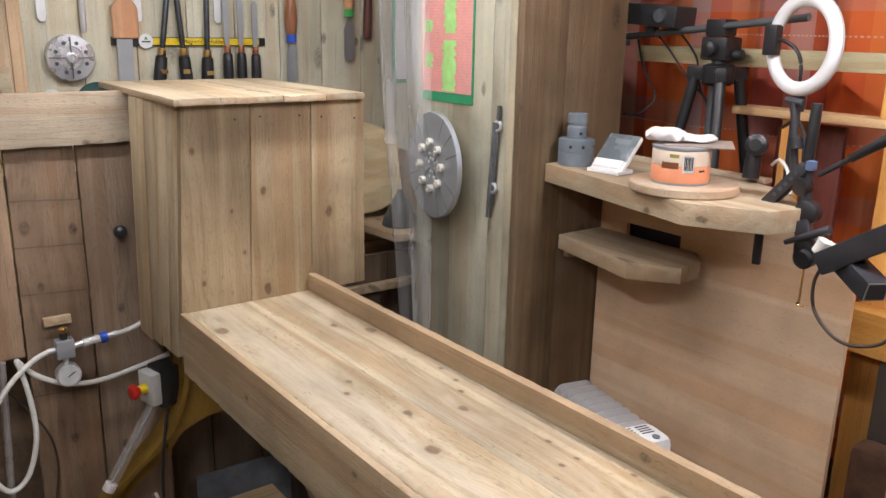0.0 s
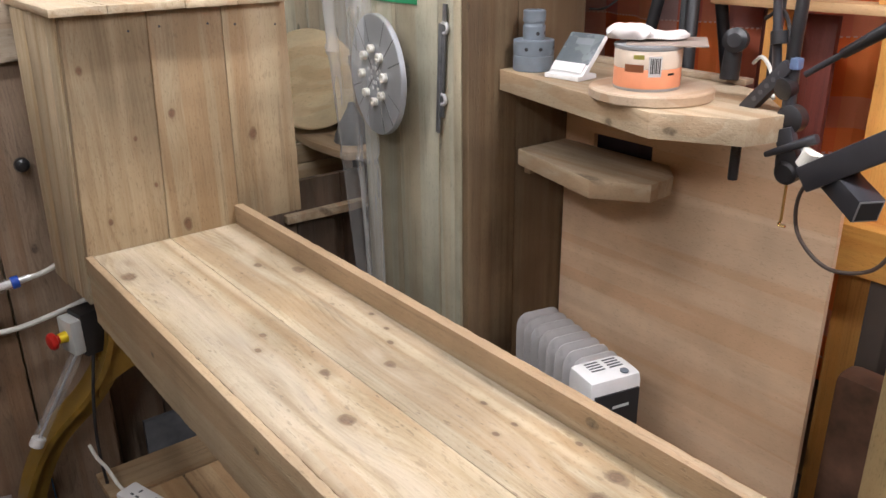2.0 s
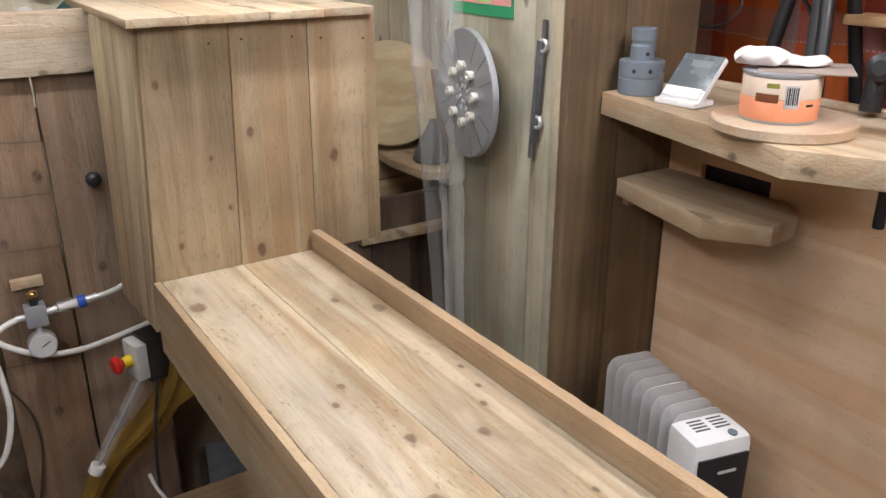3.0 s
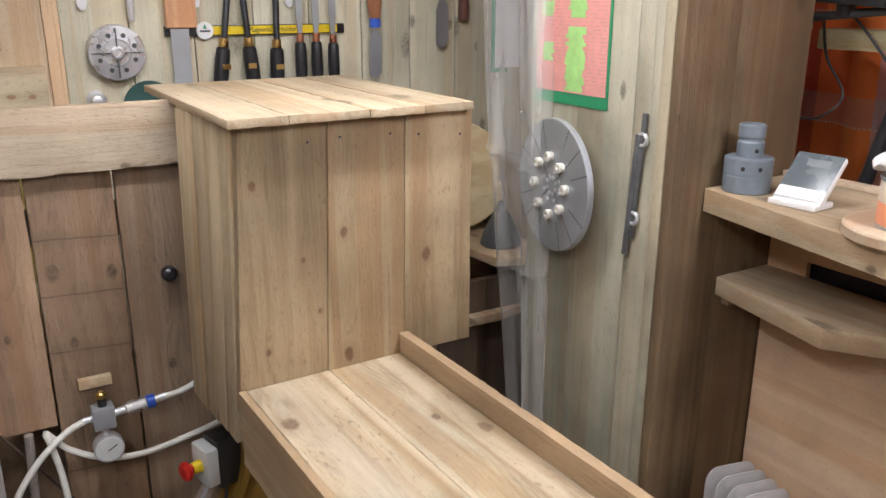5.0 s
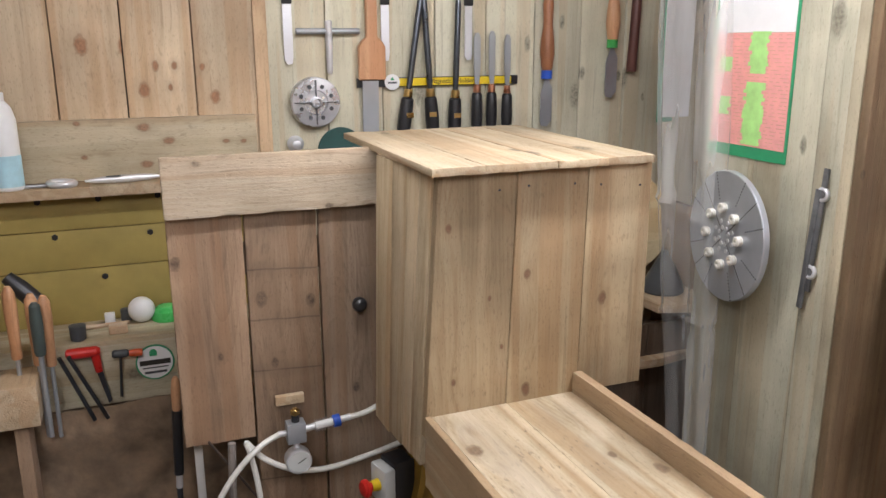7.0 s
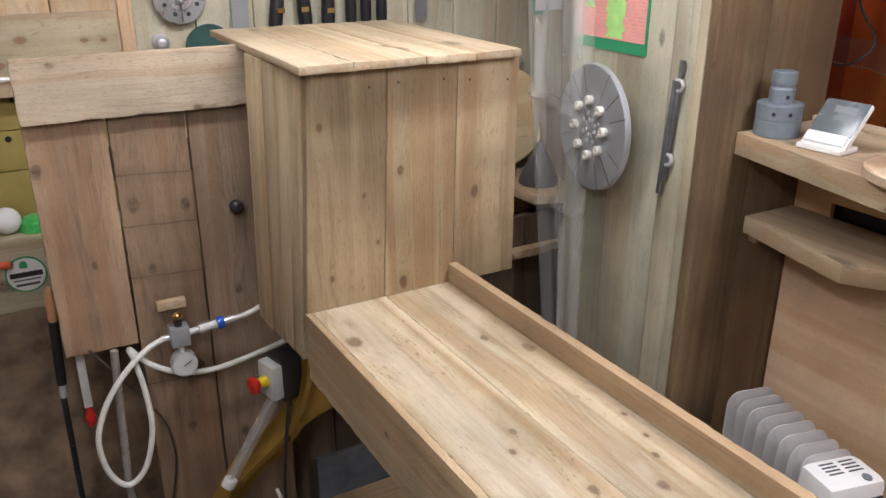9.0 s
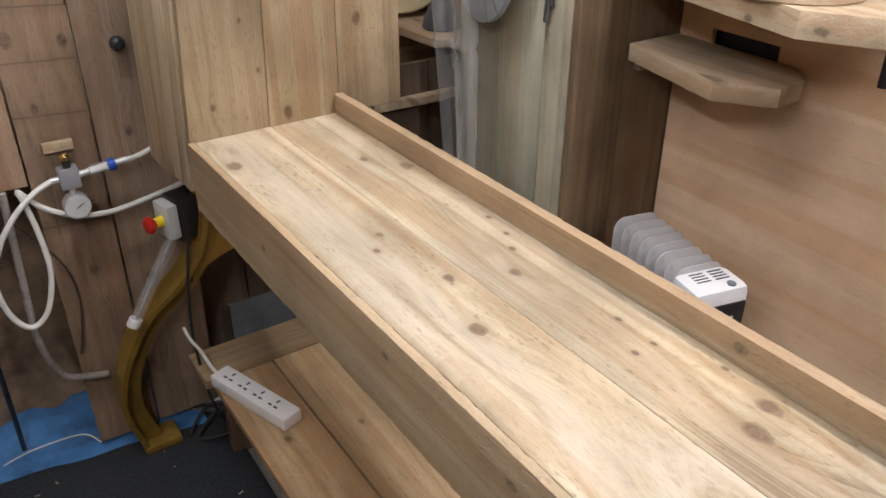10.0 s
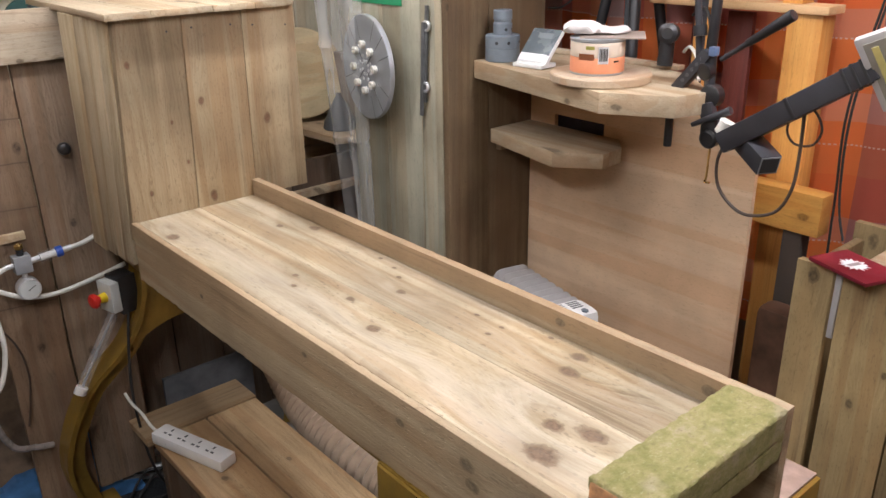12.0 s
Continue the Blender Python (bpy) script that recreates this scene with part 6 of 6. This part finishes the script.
part("label_high", turned([(0.0, 0.0636), (0.001, 0.0641), (0.032, 0.0641), (0.033, 0.0636)], (1.568, 1.158, TZ + 0.0415), (0, 0, 1), 48), tin_cream, t, "cream label band")


def on_can(ang, z0, z1, half, material, name):
    bm = bmesh.new()
    c, r = Vector((1.568, 1.158, TZ)), 0.0644
    lo, hi = [], []
    for k in range(7):
        a = radians(ang) + half * (k / 3 - 1)
        lo.append(bm.verts.new(c + Vector((r * math.cos(a), r * math.sin(a), z0))))
        hi.append(bm.verts.new(c + Vector((r * math.cos(a), r * math.sin(a), z1))))
    for k in range(6):
        bm.faces.new((lo[k], lo[k + 1], hi[k + 1], hi[k]))
    bmesh.ops.solidify(bm, geom=list(bm.faces), thickness=-0.0006)
    return part(name, bm, material, t)


on_can(232, 0.028, 0.066, 0.19, paper_white, "code_patch")
for k in range(6):
    on_can(232 + 3.0 * (k - 2.5), 0.034, 0.062, 0.012 + 0.008 * (k % 2), bar_ink, "code_bar")
on_can(196, 0.036, 0.050, 0.30, plain("dull orange print", (0.35, 0.12, 0.05), 0.6), "print_bar")
on_can(204, 0.060, 0.068, 0.16, plain("olive print", (0.45, 0.42, 0.10), 0.6), "print_bar")
on_can(262, 0.030, 0.034, 0.12, bar_ink, "print_bar")
single("tin_card", moved(block(-0.075, 0.075, -0.052, 0.052, 0, 0.003, 0.001), Matrix.Translation((1.595, 1.137, TZ + 0.0835)) @ Matrix.Rotation(radians(-52), 4, "Z") @ Matrix.Rotation(radians(2), 4, "X")), plain("grey board", (0.30, 0.24, 0.20), 0.6), "thin stiff card lying on the tin", "card")


def cloth():
    """A crumpled rag: two soft lumps with folds."""
    bm = bmesh.new()
    for c, size in (((-0.030, 0.0, 0.012), (0.046, 0.030, 0.015)), ((0.030, 0.006, 0.007), (0.052, 0.020, 0.009))):
        bmesh.ops.create_icosphere(bm, subdivisions=4, radius=1.0, matrix=Matrix.LocRotScale(c, None, size))
    for v in bm.verts:
        p = v.co.copy()
        fold = 0.0035 * math.sin(p.y * 240.0 + 7.0 * noise.noise(p * 16.0))
        v.co.z = max(0.0006, p.z + (fold + 0.006 * noise.noise(p * 28.0)) * min(1.0, p.z / 0.006))
        v.co.x += 0.006 * noise.noise(p * 30.0)
        v.co.y += 0.008 * noise.noise(p * 24.0 + Vector((5, 2, 0)))
    return moved(bm, Matrix.Translation((1.568, 1.167, TZ + 0.089)) @ Matrix.Rotation(radians(-48), 4, "Z"))


single("white_cloth", cloth(), cloth_white, "crumpled white cloth lying on the tin", "cloth")

# ---------------------------------------------------------------- clamp, lamp arm and cables at the shelf's tip
clamp = thing("shelf_clamp", (1.64, 0.95, SH), "black clamp with a long bar handle gripping the shelf tip", "clamp")
part("jaw_pad", block(1.632, 1.660, 0.950, 0.982, SH + 0.0005, SH + 0.012, 0.003), black_plastic, clamp)
part("spine", rod((1.650, 0.890, 1.115), (1.650, 0.895, 1.300), 0.012, None, 14, 0.002), black_metal, clamp)
part("joint", turned([(0, 0.018), (0.003, 0.025), (0.026, 0.025), (0.030, 0.018)], (1.630, 0.880, 1.205), (1, 0, 0), 26), black_plastic, clamp, "round black joint knob")
part("joint", turned([(0, 0.014), (0.003, 0.020), (0.022, 0.020), (0.026, 0.014)], (1.632, 0.902, 1.255), (1, -0.2, 0.2), 22), black_plastic, clamp)
part("bar_handle", rod((1.645, 0.868, 1.285), (1.640, 0.795, 1.335), 0.0055), black_metal, clamp)
part("bar_grip", rod((1.641, 0.808, 1.326), (1.635, 0.712, 1.392), 0.0085, 0.0125, 16, 0.003), black_plastic, clamp)
part("blue_tab", block(1.630, 1.650, 0.876, 0.892, 1.292, 1.312, 0.003), plain("blue grey plastic", (0.10, 0.15, 0.26), 0.4), clamp)
part("screw_handle", rod((1.605, 0.958, 1.082), (1.605, 0.958, 1.160), 0.0095, None, 14, 0.003), black_plastic, clamp)
part("lower_knuckle", turned([(0, 0.016), (0.004, 0.022), (0.036, 0.022), (0.040, 0.014)], (1.618, 0.866, 1.112), (1, 0, 0.1), 22), black_plastic, clamp)
part("upright", rod((1.660, 0.905, 1.270), (1.660, 0.900, 1.425), 0.0125, 0.011, 16, 0.002), black_plastic, clamp)
part("upright", rod((1.655, 0.925, 1.262), (1.650, 0.945, 1.425), 0.0085, 0.0075, 14, 0.002), black_metal, clamp)
part("cross_knob", rod((1.650, 0.925, 1.423), (1.650, 0.962, 1.428), 0.0075, None, 12), black_metal, clamp)
part("collar", rod((1.650, 0.928, 1.330), (1.652, 0.932, 1.352), 0.015), black_plastic, clamp)

arm = thing("lamp_arm", (1.60, 0.70, 1.10), "black square tube lamp arm with a white lamp head", "lamp arm")


def beam(a, b, w, h, bevel=0.003):
    a, b = Vector(a), Vector(b)
    d = b - a
    m = Matrix.Translation((a + b) / 2) @ d.to_track_quat("Z", "X").to_matrix().to_4x4()
    return moved(block(-h / 2, h / 2, -w / 2, w / 2, -d.length / 2, d.length / 2, bevel), m)


part("ratchet_lever", beam((1.648, 0.976, 1.206), (1.645, 0.897, 1.298), 0.024, 0.026, 0.004), black_metal, clamp, "notched black lever")
for k in range(5):
    f = 0.28 + 0.14 * k
    part("notch", rod((1.6375, 0.976 - 0.079 * f, 1.206 + 0.092 * f), (1.6335, 0.976 - 0.079 * f, 1.206 + 0.092 * f), 0.0045, None, 10), dark_grey, clamp)
part("cross_pin", rod((1.615, 0.905, 1.140), (1.620, 0.815, 1.186), 0.0055, 0.0095, 14, 0.002), black_metal, clamp)
part("ball_joint", turned([(0, 0.010), (0.004, 0.018), (0.014, 0.022), (0.024, 0.018), (0.028, 0.010)], (1.640, 0.868, 1.135), (1, 0, 0.2), 20), black_plastic, clamp)
part("grip_plate", beam((1.632, 0.885, 1.190), (1.632, 0.852, 1.105), 0.020, 0.034, 0.004), black_metal, clamp)
part("wing_nut", beam((1.618, 0.835, 1.160), (1.612, 0.800, 1.150), 0.014, 0.020, 0.003), cream_rubber, clamp, "pale wing nut")

shifted(clamp, 0, 0.010, -0.016)
part("main_tube", beam((1.600, 0.822, 1.104), (1.600, 0.530, 1.302), 0.046, 0.046, 0.004), black_metal, arm)
part("tape_band", beam((1.600, 0.680, 1.2003), (1.600, 0.672, 1.2057), 0.0475, 0.0475, 0.002), black_plastic, arm)
for k in range(3):
    part("cable_tie", beam((1.600, 0.578 - 0.016 * k, 1.2694 + 0.0108 * k), (1.600, 0.573 - 0.016 * k, 1.2728 + 0.0108 * k), 0.050, 0.050, 0.002), cable_black, arm)
stub = part("end_tube", beam((1.640, 0.815, 1.124), (1.570, 0.697, 1.084), 0.046, 0.042, 0.002), black_metal, arm, "open ended square tube")
part("tube_rim", beam((1.5706, 0.6980, 1.0843), (1.5696, 0.6963, 1.0837), 0.043, 0.039, 0), dull_steel, stub, "bare steel rim")
part("tube_mouth", beam((1.5702, 0.6973, 1.0841), (1.5691, 0.6955, 1.0835), 0.037, 0.033, 0), cable_black, stub)
part("end_collar", rod((1.600, 0.835, 1.125), (1.600, 0.822, 1.150), 0.012), cream_rubber, arm)
lh = look((1.600, 0.483, 1.312), (0.70, 0.25, 1.05), -26)
head_l = part("lamp_head", moved(block(-0.065, 0.065, -0.075, 0.075, -0.012, 0.010, 0.005), lh), off_white, arm, "white framed lamp head")
part("lamp_face", moved(block(-0.052, 0.052, -0.062, 0.062, -0.0135, -0.0118), lh), plain("grey reflector", (0.30, 0.28, 0.24), 0.35), head_l)
part("lamp_strip", moved(block(-0.040, -0.028, -0.052, 0.052, -0.0150, -0.0134), lh), plain("pale yellow strip", (0.62, 0.55, 0.20), 0.4), head_l)
part("lamp_strip", moved(block(0.028, 0.040, -0.052, 0.052, -0.0150, -0.0134), lh), plain("pale yellow phosphor", (0.60, 0.52, 0.20), 0.4), head_l)
part("lamp_boss", moved(turned([(0, 0.012), (0.01, 0.010), (0.014, 0.004)], (0, 0, -0.0118), (0, 0, -1), 16), lh), grey_white, head_l)
part("loop_cable", hose([(1.605, 0.813, 1.115), (1.600, 0.832, 1.065), (1.595, 0.822, 1.008), (1.590, 0.780, 0.970), (1.588, 0.735, 0.961), (1.590, 0.680, 0.983), (1.592, 0.654, 1.035), (1.596, 0.650, 1.10), (1.60, 0.654, 1.19)], 0.0036), brown_cable, arm, "dark looped cable")
part("small_loop", hose([(1.60, 0.685, 1.20), (1.60, 0.64, 1.205), (1.60, 0.615, 1.17), (1.60, 0.628, 1.135), (1.60, 0.665, 1.13), (1.60, 0.685, 1.155), (1.60, 0.678, 1.20)], 0.0025), brown_cable, arm)
single("wire_hook", hose([(1.660, 0.890, 1.120), (1.648, 0.884, 1.06), (1.640, 0.880, 1.005), (1.640, 0.884, 0.992), (1.640, 0.870, 0.992)], 0.0026, 8), brass, "bent copper wire hook under the clamp", "hook")
single("white_lead", hose([(1.82, 1.09, 1.245), (1.80, 1.06, 1.262), (1.77, 1.02, 1.245), (1.745, 0.995, 1.21), (1.735, 0.985, SH + 0.002)], 0.004), hose_white, "short white lead on the shelf", "cable")
single("black_lead", hose([(1.86, 1.10, 1.33), (1.83, 1.05, 1.352), (1.78, 1.0, 1.33), (1.74, 0.97, 1.28), (1.70, 0.95, 1.26)], 0.004), cable_black, "black lead hanging behind the clamp", "cable")

# ---------------------------------------------------------------- tripod, camera bar and ring light
tri = thing("tripod", (1.97, 1.32, FLOOR), "black camera tripod with folded legs behind the shelf", "tripod")
part("column", rod((1.97, 1.320, 0.80), (1.97, 1.320, 1.500), 0.022, None, 20, 0.002), dark_grey, tri)
for a in (100, 220, 340):
    d = Vector((math.cos(radians(a)), math.sin(radians(a)), 0))
    c = Vector((1.97, 1.32, 0))
    lg = part("leg", rod(c + d * 0.065 + Vector((0, 0, 1.44)), c + d * 0.15 + Vector((0, 0, 1.05)), 0.015, None, 14, 0.002), black_plastic, tri)
    part("lower_leg", rod(c + d * 0.15 + Vector((0, 0, 1.06)), c + d * (0.20 if a == 100 else 0.22) + Vector((0, 0, FLOOR + 0.012)), 0.011), dark_grey, lg)
    part("hinge", moved(block(0.02, 0.085, -0.014, 0.014, -0.018, 0.018, 0.004), Matrix.Translation(c + Vector((0, 0, 1.450))) @ Matrix.Rotation(radians(a), 4, "Z")), black_plastic, tri)
part("shoulder", turned([(0, 0.034), (0.006, 0.042), (0.05, 0.042), (0.056, 0.030)], (1.97, 1.32, 1.42), (0, 0, 1), 28), black_plastic, tri)
part("pan_head", block(1.935, 2.005, 1.280, 1.360, 1.485, 1.545, 0.008), black_plastic, tri)
part("pan_knob", turned([(0, 0.012), (0.004, 0.018), (0.022, 0.018), (0.026, 0.010)], (1.935, 1.320, 1.515), (-1, 0, 0), 20), black_plastic, tri)
part("pan_knob", turned([(0, 0.010), (0.004, 0.014), (0.026, 0.014), (0.030, 0.008)], (1.97, 1.280, 1.50), (0, -1, 0), 20), black_plastic, tri)
part("cross_bar", rod((1.965, 1.640, 1.540), (1.93, 1.060, 1.594), 0.0095, None, 16), dark_grey, tri)
part("bar_clamp", block(1.935, 1.99, 1.290, 1.350, 1.546, 1.590, 0.006), black_plastic, tri)
shifted(tri, 0, 0.050, -0.012)
cm = thing("video_camera", (1.955, 1.53, 1.585), "black action camera on the tripod bar", "camera")
part("body", moved(block(-0.045, 0.045, -0.095, 0.095, -0.028, 0.030, 0.006), Matrix.Translation((1.955, 1.525, 1.598)) @ Matrix.Rotation(radians(4), 4, "X")), black_plastic, cm)
part("mount", rod((1.960, 1.545, 1.548), (1.957, 1.545, 1.575), 0.020), black_plastic, cm)
part("lens", rod((1.912, 1.48, 1.598), (1.900, 1.48, 1.597), 0.018), dark_grey, cm)
part("screw", rod((1.93, 1.615, 1.53), (1.93, 1.615, 1.515), 0.012), black_plastic, cm)

shifted(cm, 0, 0.050, -0.012)

rl = thing("ring_light", (1.86, 1.065, 1.54), "white ring light switched off on a black stand", "ring light")
part("ring", torus((1.860, 1.065, 1.547), (-0.95, 0.32, 0.0), 0.100, (0.0165, 0.012), 64, 16), ring_diffuser, rl)
part("back_shell", torus((1.867, 1.063, 1.547), (-0.95, 0.32, 0.0), 0.101, (0.0150, 0.010), 64, 12), off_white, rl)
part("bracket", hose([(1.872, 1.150, 1.555), (1.880, 1.125, 1.553), (1.878, 1.09, 1.535), (1.870, 1.068, 1.500), (1.868, 1.064, 1.447)], 0.0045), black_plastic, rl)
part("bracket_block", block(1.862, 1.890, 1.135, 1.168, 1.520, 1.590, 0.004), black_plastic, rl)
part("stand", rod((1.868, 1.063, 1.060), (1.868, 1.064, 1.445), 0.0105, None, 16), black_metal, rl)
part("stand", rod((1.868, 1.063, FLOOR), (1.868, 1.063, 1.062), 0.0135, None, 16), black_metal, rl)
part("stand_collar", rod((1.868, 1.063, 1.395), (1.868, 1.063, 1.430), 0.0155), black_plastic, rl)
part("base", turned([(0, 0.11), (0.012, 0.11), (0.022, 0.03)], (1.868, 1.063, FLOOR), (0, 0, 1), 40), black_metal, rl)
shifted(rl, 0, 0.012, -0.026)
mic = thing("handset", (1.80, 1.15, 1.22), "black handset leaning behind the tin", "handset")
part("body", rod((1.80, 1.13, SH + 0.01), (1.815, 1.135, 1.300), 0.020, 0.017, 20, 0.004), black_plastic, mic)
part("head", turned([(0, 0.016), (0.005, 0.025), (0.028, 0.025), (0.034, 0.014)], (1.800, 1.120, 1.290), (-1, -0.4, 0.1), 22), black_plastic, mic)
for pts in ([(1.95, 1.60, 1.56), (1.99, 1.56, 1.50), (2.0, 1.49, 1.42), (1.99, 1.41, 1.36), (1.96, 1.36, 1.30), (1.95, 1.34, 1.22)],
            [(1.96, 1.52, 1.56), (2.0, 1.47, 1.48), (1.99, 1.44, 1.40), (1.97, 1.38, 1.33)],
            [(1.96, 1.645, 1.52), (2.01, 1.66, 1.44), (2.0, 1.60, 1.36), (1.97, 1.63, 1.31), (1.98, 1.70, 1.30)]):
    single("camera_cable", hose(pts, 0.003), cable_black, "thin black cable hanging from the camera bar", "cable", "camera cables")

# ---------------------------------------------------------------- orange frame and boards before the curtain
fr = thing("orange_frame", (2.05, 0.9, FLOOR), "orange varnished pine frame before the plaid curtain", "frame")
part("upper_post", rough_board(2.030, 2.090, 0.908, 0.960, 1.3550, 1.4570, 0.003), orange_wood, fr)
part("post", rough_board(2.020, 2.085, 0.845, 0.935, FLOOR, 1.3335, 0.004), orange_wood, fr)
part("post", rough_board(2.030, 2.085, 1.165, 1.205, FLOOR, 1.3335, 0.004), orange_wood, fr)
part("top_rail", rough_board(2.010, 2.095, 0.830, 1.345, 1.3340, 1.3545, 0.003), wood("pale orange rail", "y", (0.66, 0.44, 0.24), (0.58, 0.36, 0.18), (0.44, 0.25, 0.11), 9, 0.7, free_knots=0.3), fr)
part("low_block", rough_board(1.960, 2.019, 0.748, 1.000, 0.803, 0.911, 0.004), wood("orange pine block", "y", (0.72, 0.36, 0.09), (0.60, 0.27, 0.06), (0.40, 0.15, 0.03), 8, 0.7, [(0.79, 0.85, 0.012)], ("z",), free_knots=0, rough=0.4), fr)
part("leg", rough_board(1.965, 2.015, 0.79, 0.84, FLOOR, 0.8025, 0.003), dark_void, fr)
single("curtain_beam", rough_board(2.025, 2.100, 0.905, 1.70, 1.4575, 1.5030, 0.003), wood("pale beam", "y", (0.66, 0.54, 0.32), (0.58, 0.45, 0.25), (0.45, 0.33, 0.17), 9, 0.6, free_knots=0.3), "pale pine beam fixed across the curtain", "beam")
red_board = wood("dark red boards", "z", (0.20, 0.045, 0.03), (0.15, 0.03, 0.02), (0.08, 0.018, 0.012), 8, 0.7, free_knots=0, rough=0.45)
for i, (a, b, tz) in enumerate([(1.075, 1.150, 1.318), (1.22, 1.26, 1.320)]):
    single("leaning_board", rough_board(2.105, 2.122, a, b, FLOOR, tz, 0.002), red_board, "dark red brown board standing before the curtain", "board", "standing boards")
for i, pts in enumerate(([(2.02, 0.64, 1.70), (2.02, 0.70, 1.40), (2.02, 0.742, 1.12), (2.02, 0.735, 0.90), (2.0, 0.70, 0.80)],
                         [(2.03, 0.66, 1.70), (2.03, 0.712, 1.40), (2.03, 0.756, 1.12), (2.03, 0.750, 0.90), (2.02, 0.74, 0.70)])):
    single("hanging_cable", hose(pts, 0.0032), cable_black, "black cable hanging down the curtain", "cable", "hanging cables")

bin_t = thing("plank_bin", (1.80, 0.45, FLOOR), "bin of upright olive brown planks", "bin")
for a, b, tz in [(0.603, 0.690, 0.829), (0.432, 0.583, 0.831), (0.262, 0.428, 0.828), (0.09, 0.258, 0.830)]:
    part("plank", rough_board(1.748, 1.770, a, b, FLOOR, tz, 0.003, 0.0008, int(a * 1000)), fence_wood, bin_t)
part("pale_strip", rough_board(1.752, 1.764, 0.586, 0.600, 0.66, 0.832, 0.001), off_white, bin_t, "narrow white strip")
part("end_plank", rough_board(1.772, 2.05, 0.668, 0.690, FLOOR, 0.80, 0.003), fence_wood, bin_t)
part("back_plank", rough_board(2.052, 2.075, 0.09, 0.70, FLOOR, 0.84, 0.003), fence_wood, bin_t)
part("cross_rail", rough_board(1.772, 2.050, 0.53, 0.57, 0.800, 0.8375, 0.003), shelf_wood, bin_t)
part("cross_rail", rough_board(1.772, 2.050, 0.43, 0.455, 0.812, 0.8495, 0.003), shelf_wood, bin_t)
bk = thing("red_book", (1.74, 0.56, 0.84), "dark red book with a white splash on its cover", "book")
bmx = Matrix.Translation((1.760, 0.570, 0.8385)) @ Matrix.Rotation(radians(-20), 4, "Z")
part("cover", moved(block(-0.055, 0.055, -0.085, 0.075, 0.0, 0.009, 0.002), bmx), red_card, bk)
star = []
for k in range(28):
    a = 2 * math.pi * k / 28
    r = (0.031, 0.020, 0.027, 0.018)[k % 4]
    star.append((r * math.cos(a), r * math.sin(a) * 1.2))
part("splash", moved(prism(star, 0.0091, 0.0097), bmx), paper_white, bk, "white splash shape")
part("splash_bar", moved(block(-0.016, 0.016, -0.006, 0.006, 0.0098, 0.0102), bmx), plain("grey print", (0.35, 0.30, 0.30), 0.6), bk)
single("folded_paper", moved(block(-0.03, 0.03, -0.05, 0.05, 0, 0.004, 0.001), Matrix.Translation((1.80, 0.440, 0.8515))), shelf_wood, "pale wood slip lying on the bin", "slip")
single("dark_sack", block(1.86, 1.94, 0.72, 0.83, FLOOR, 0.62, 0.02), plain("dark brown leather", (0.10, 0.05, 0.03), 0.45, 0, 0.6, 9, 0.3), "dark brown case standing behind the plywood", "case")
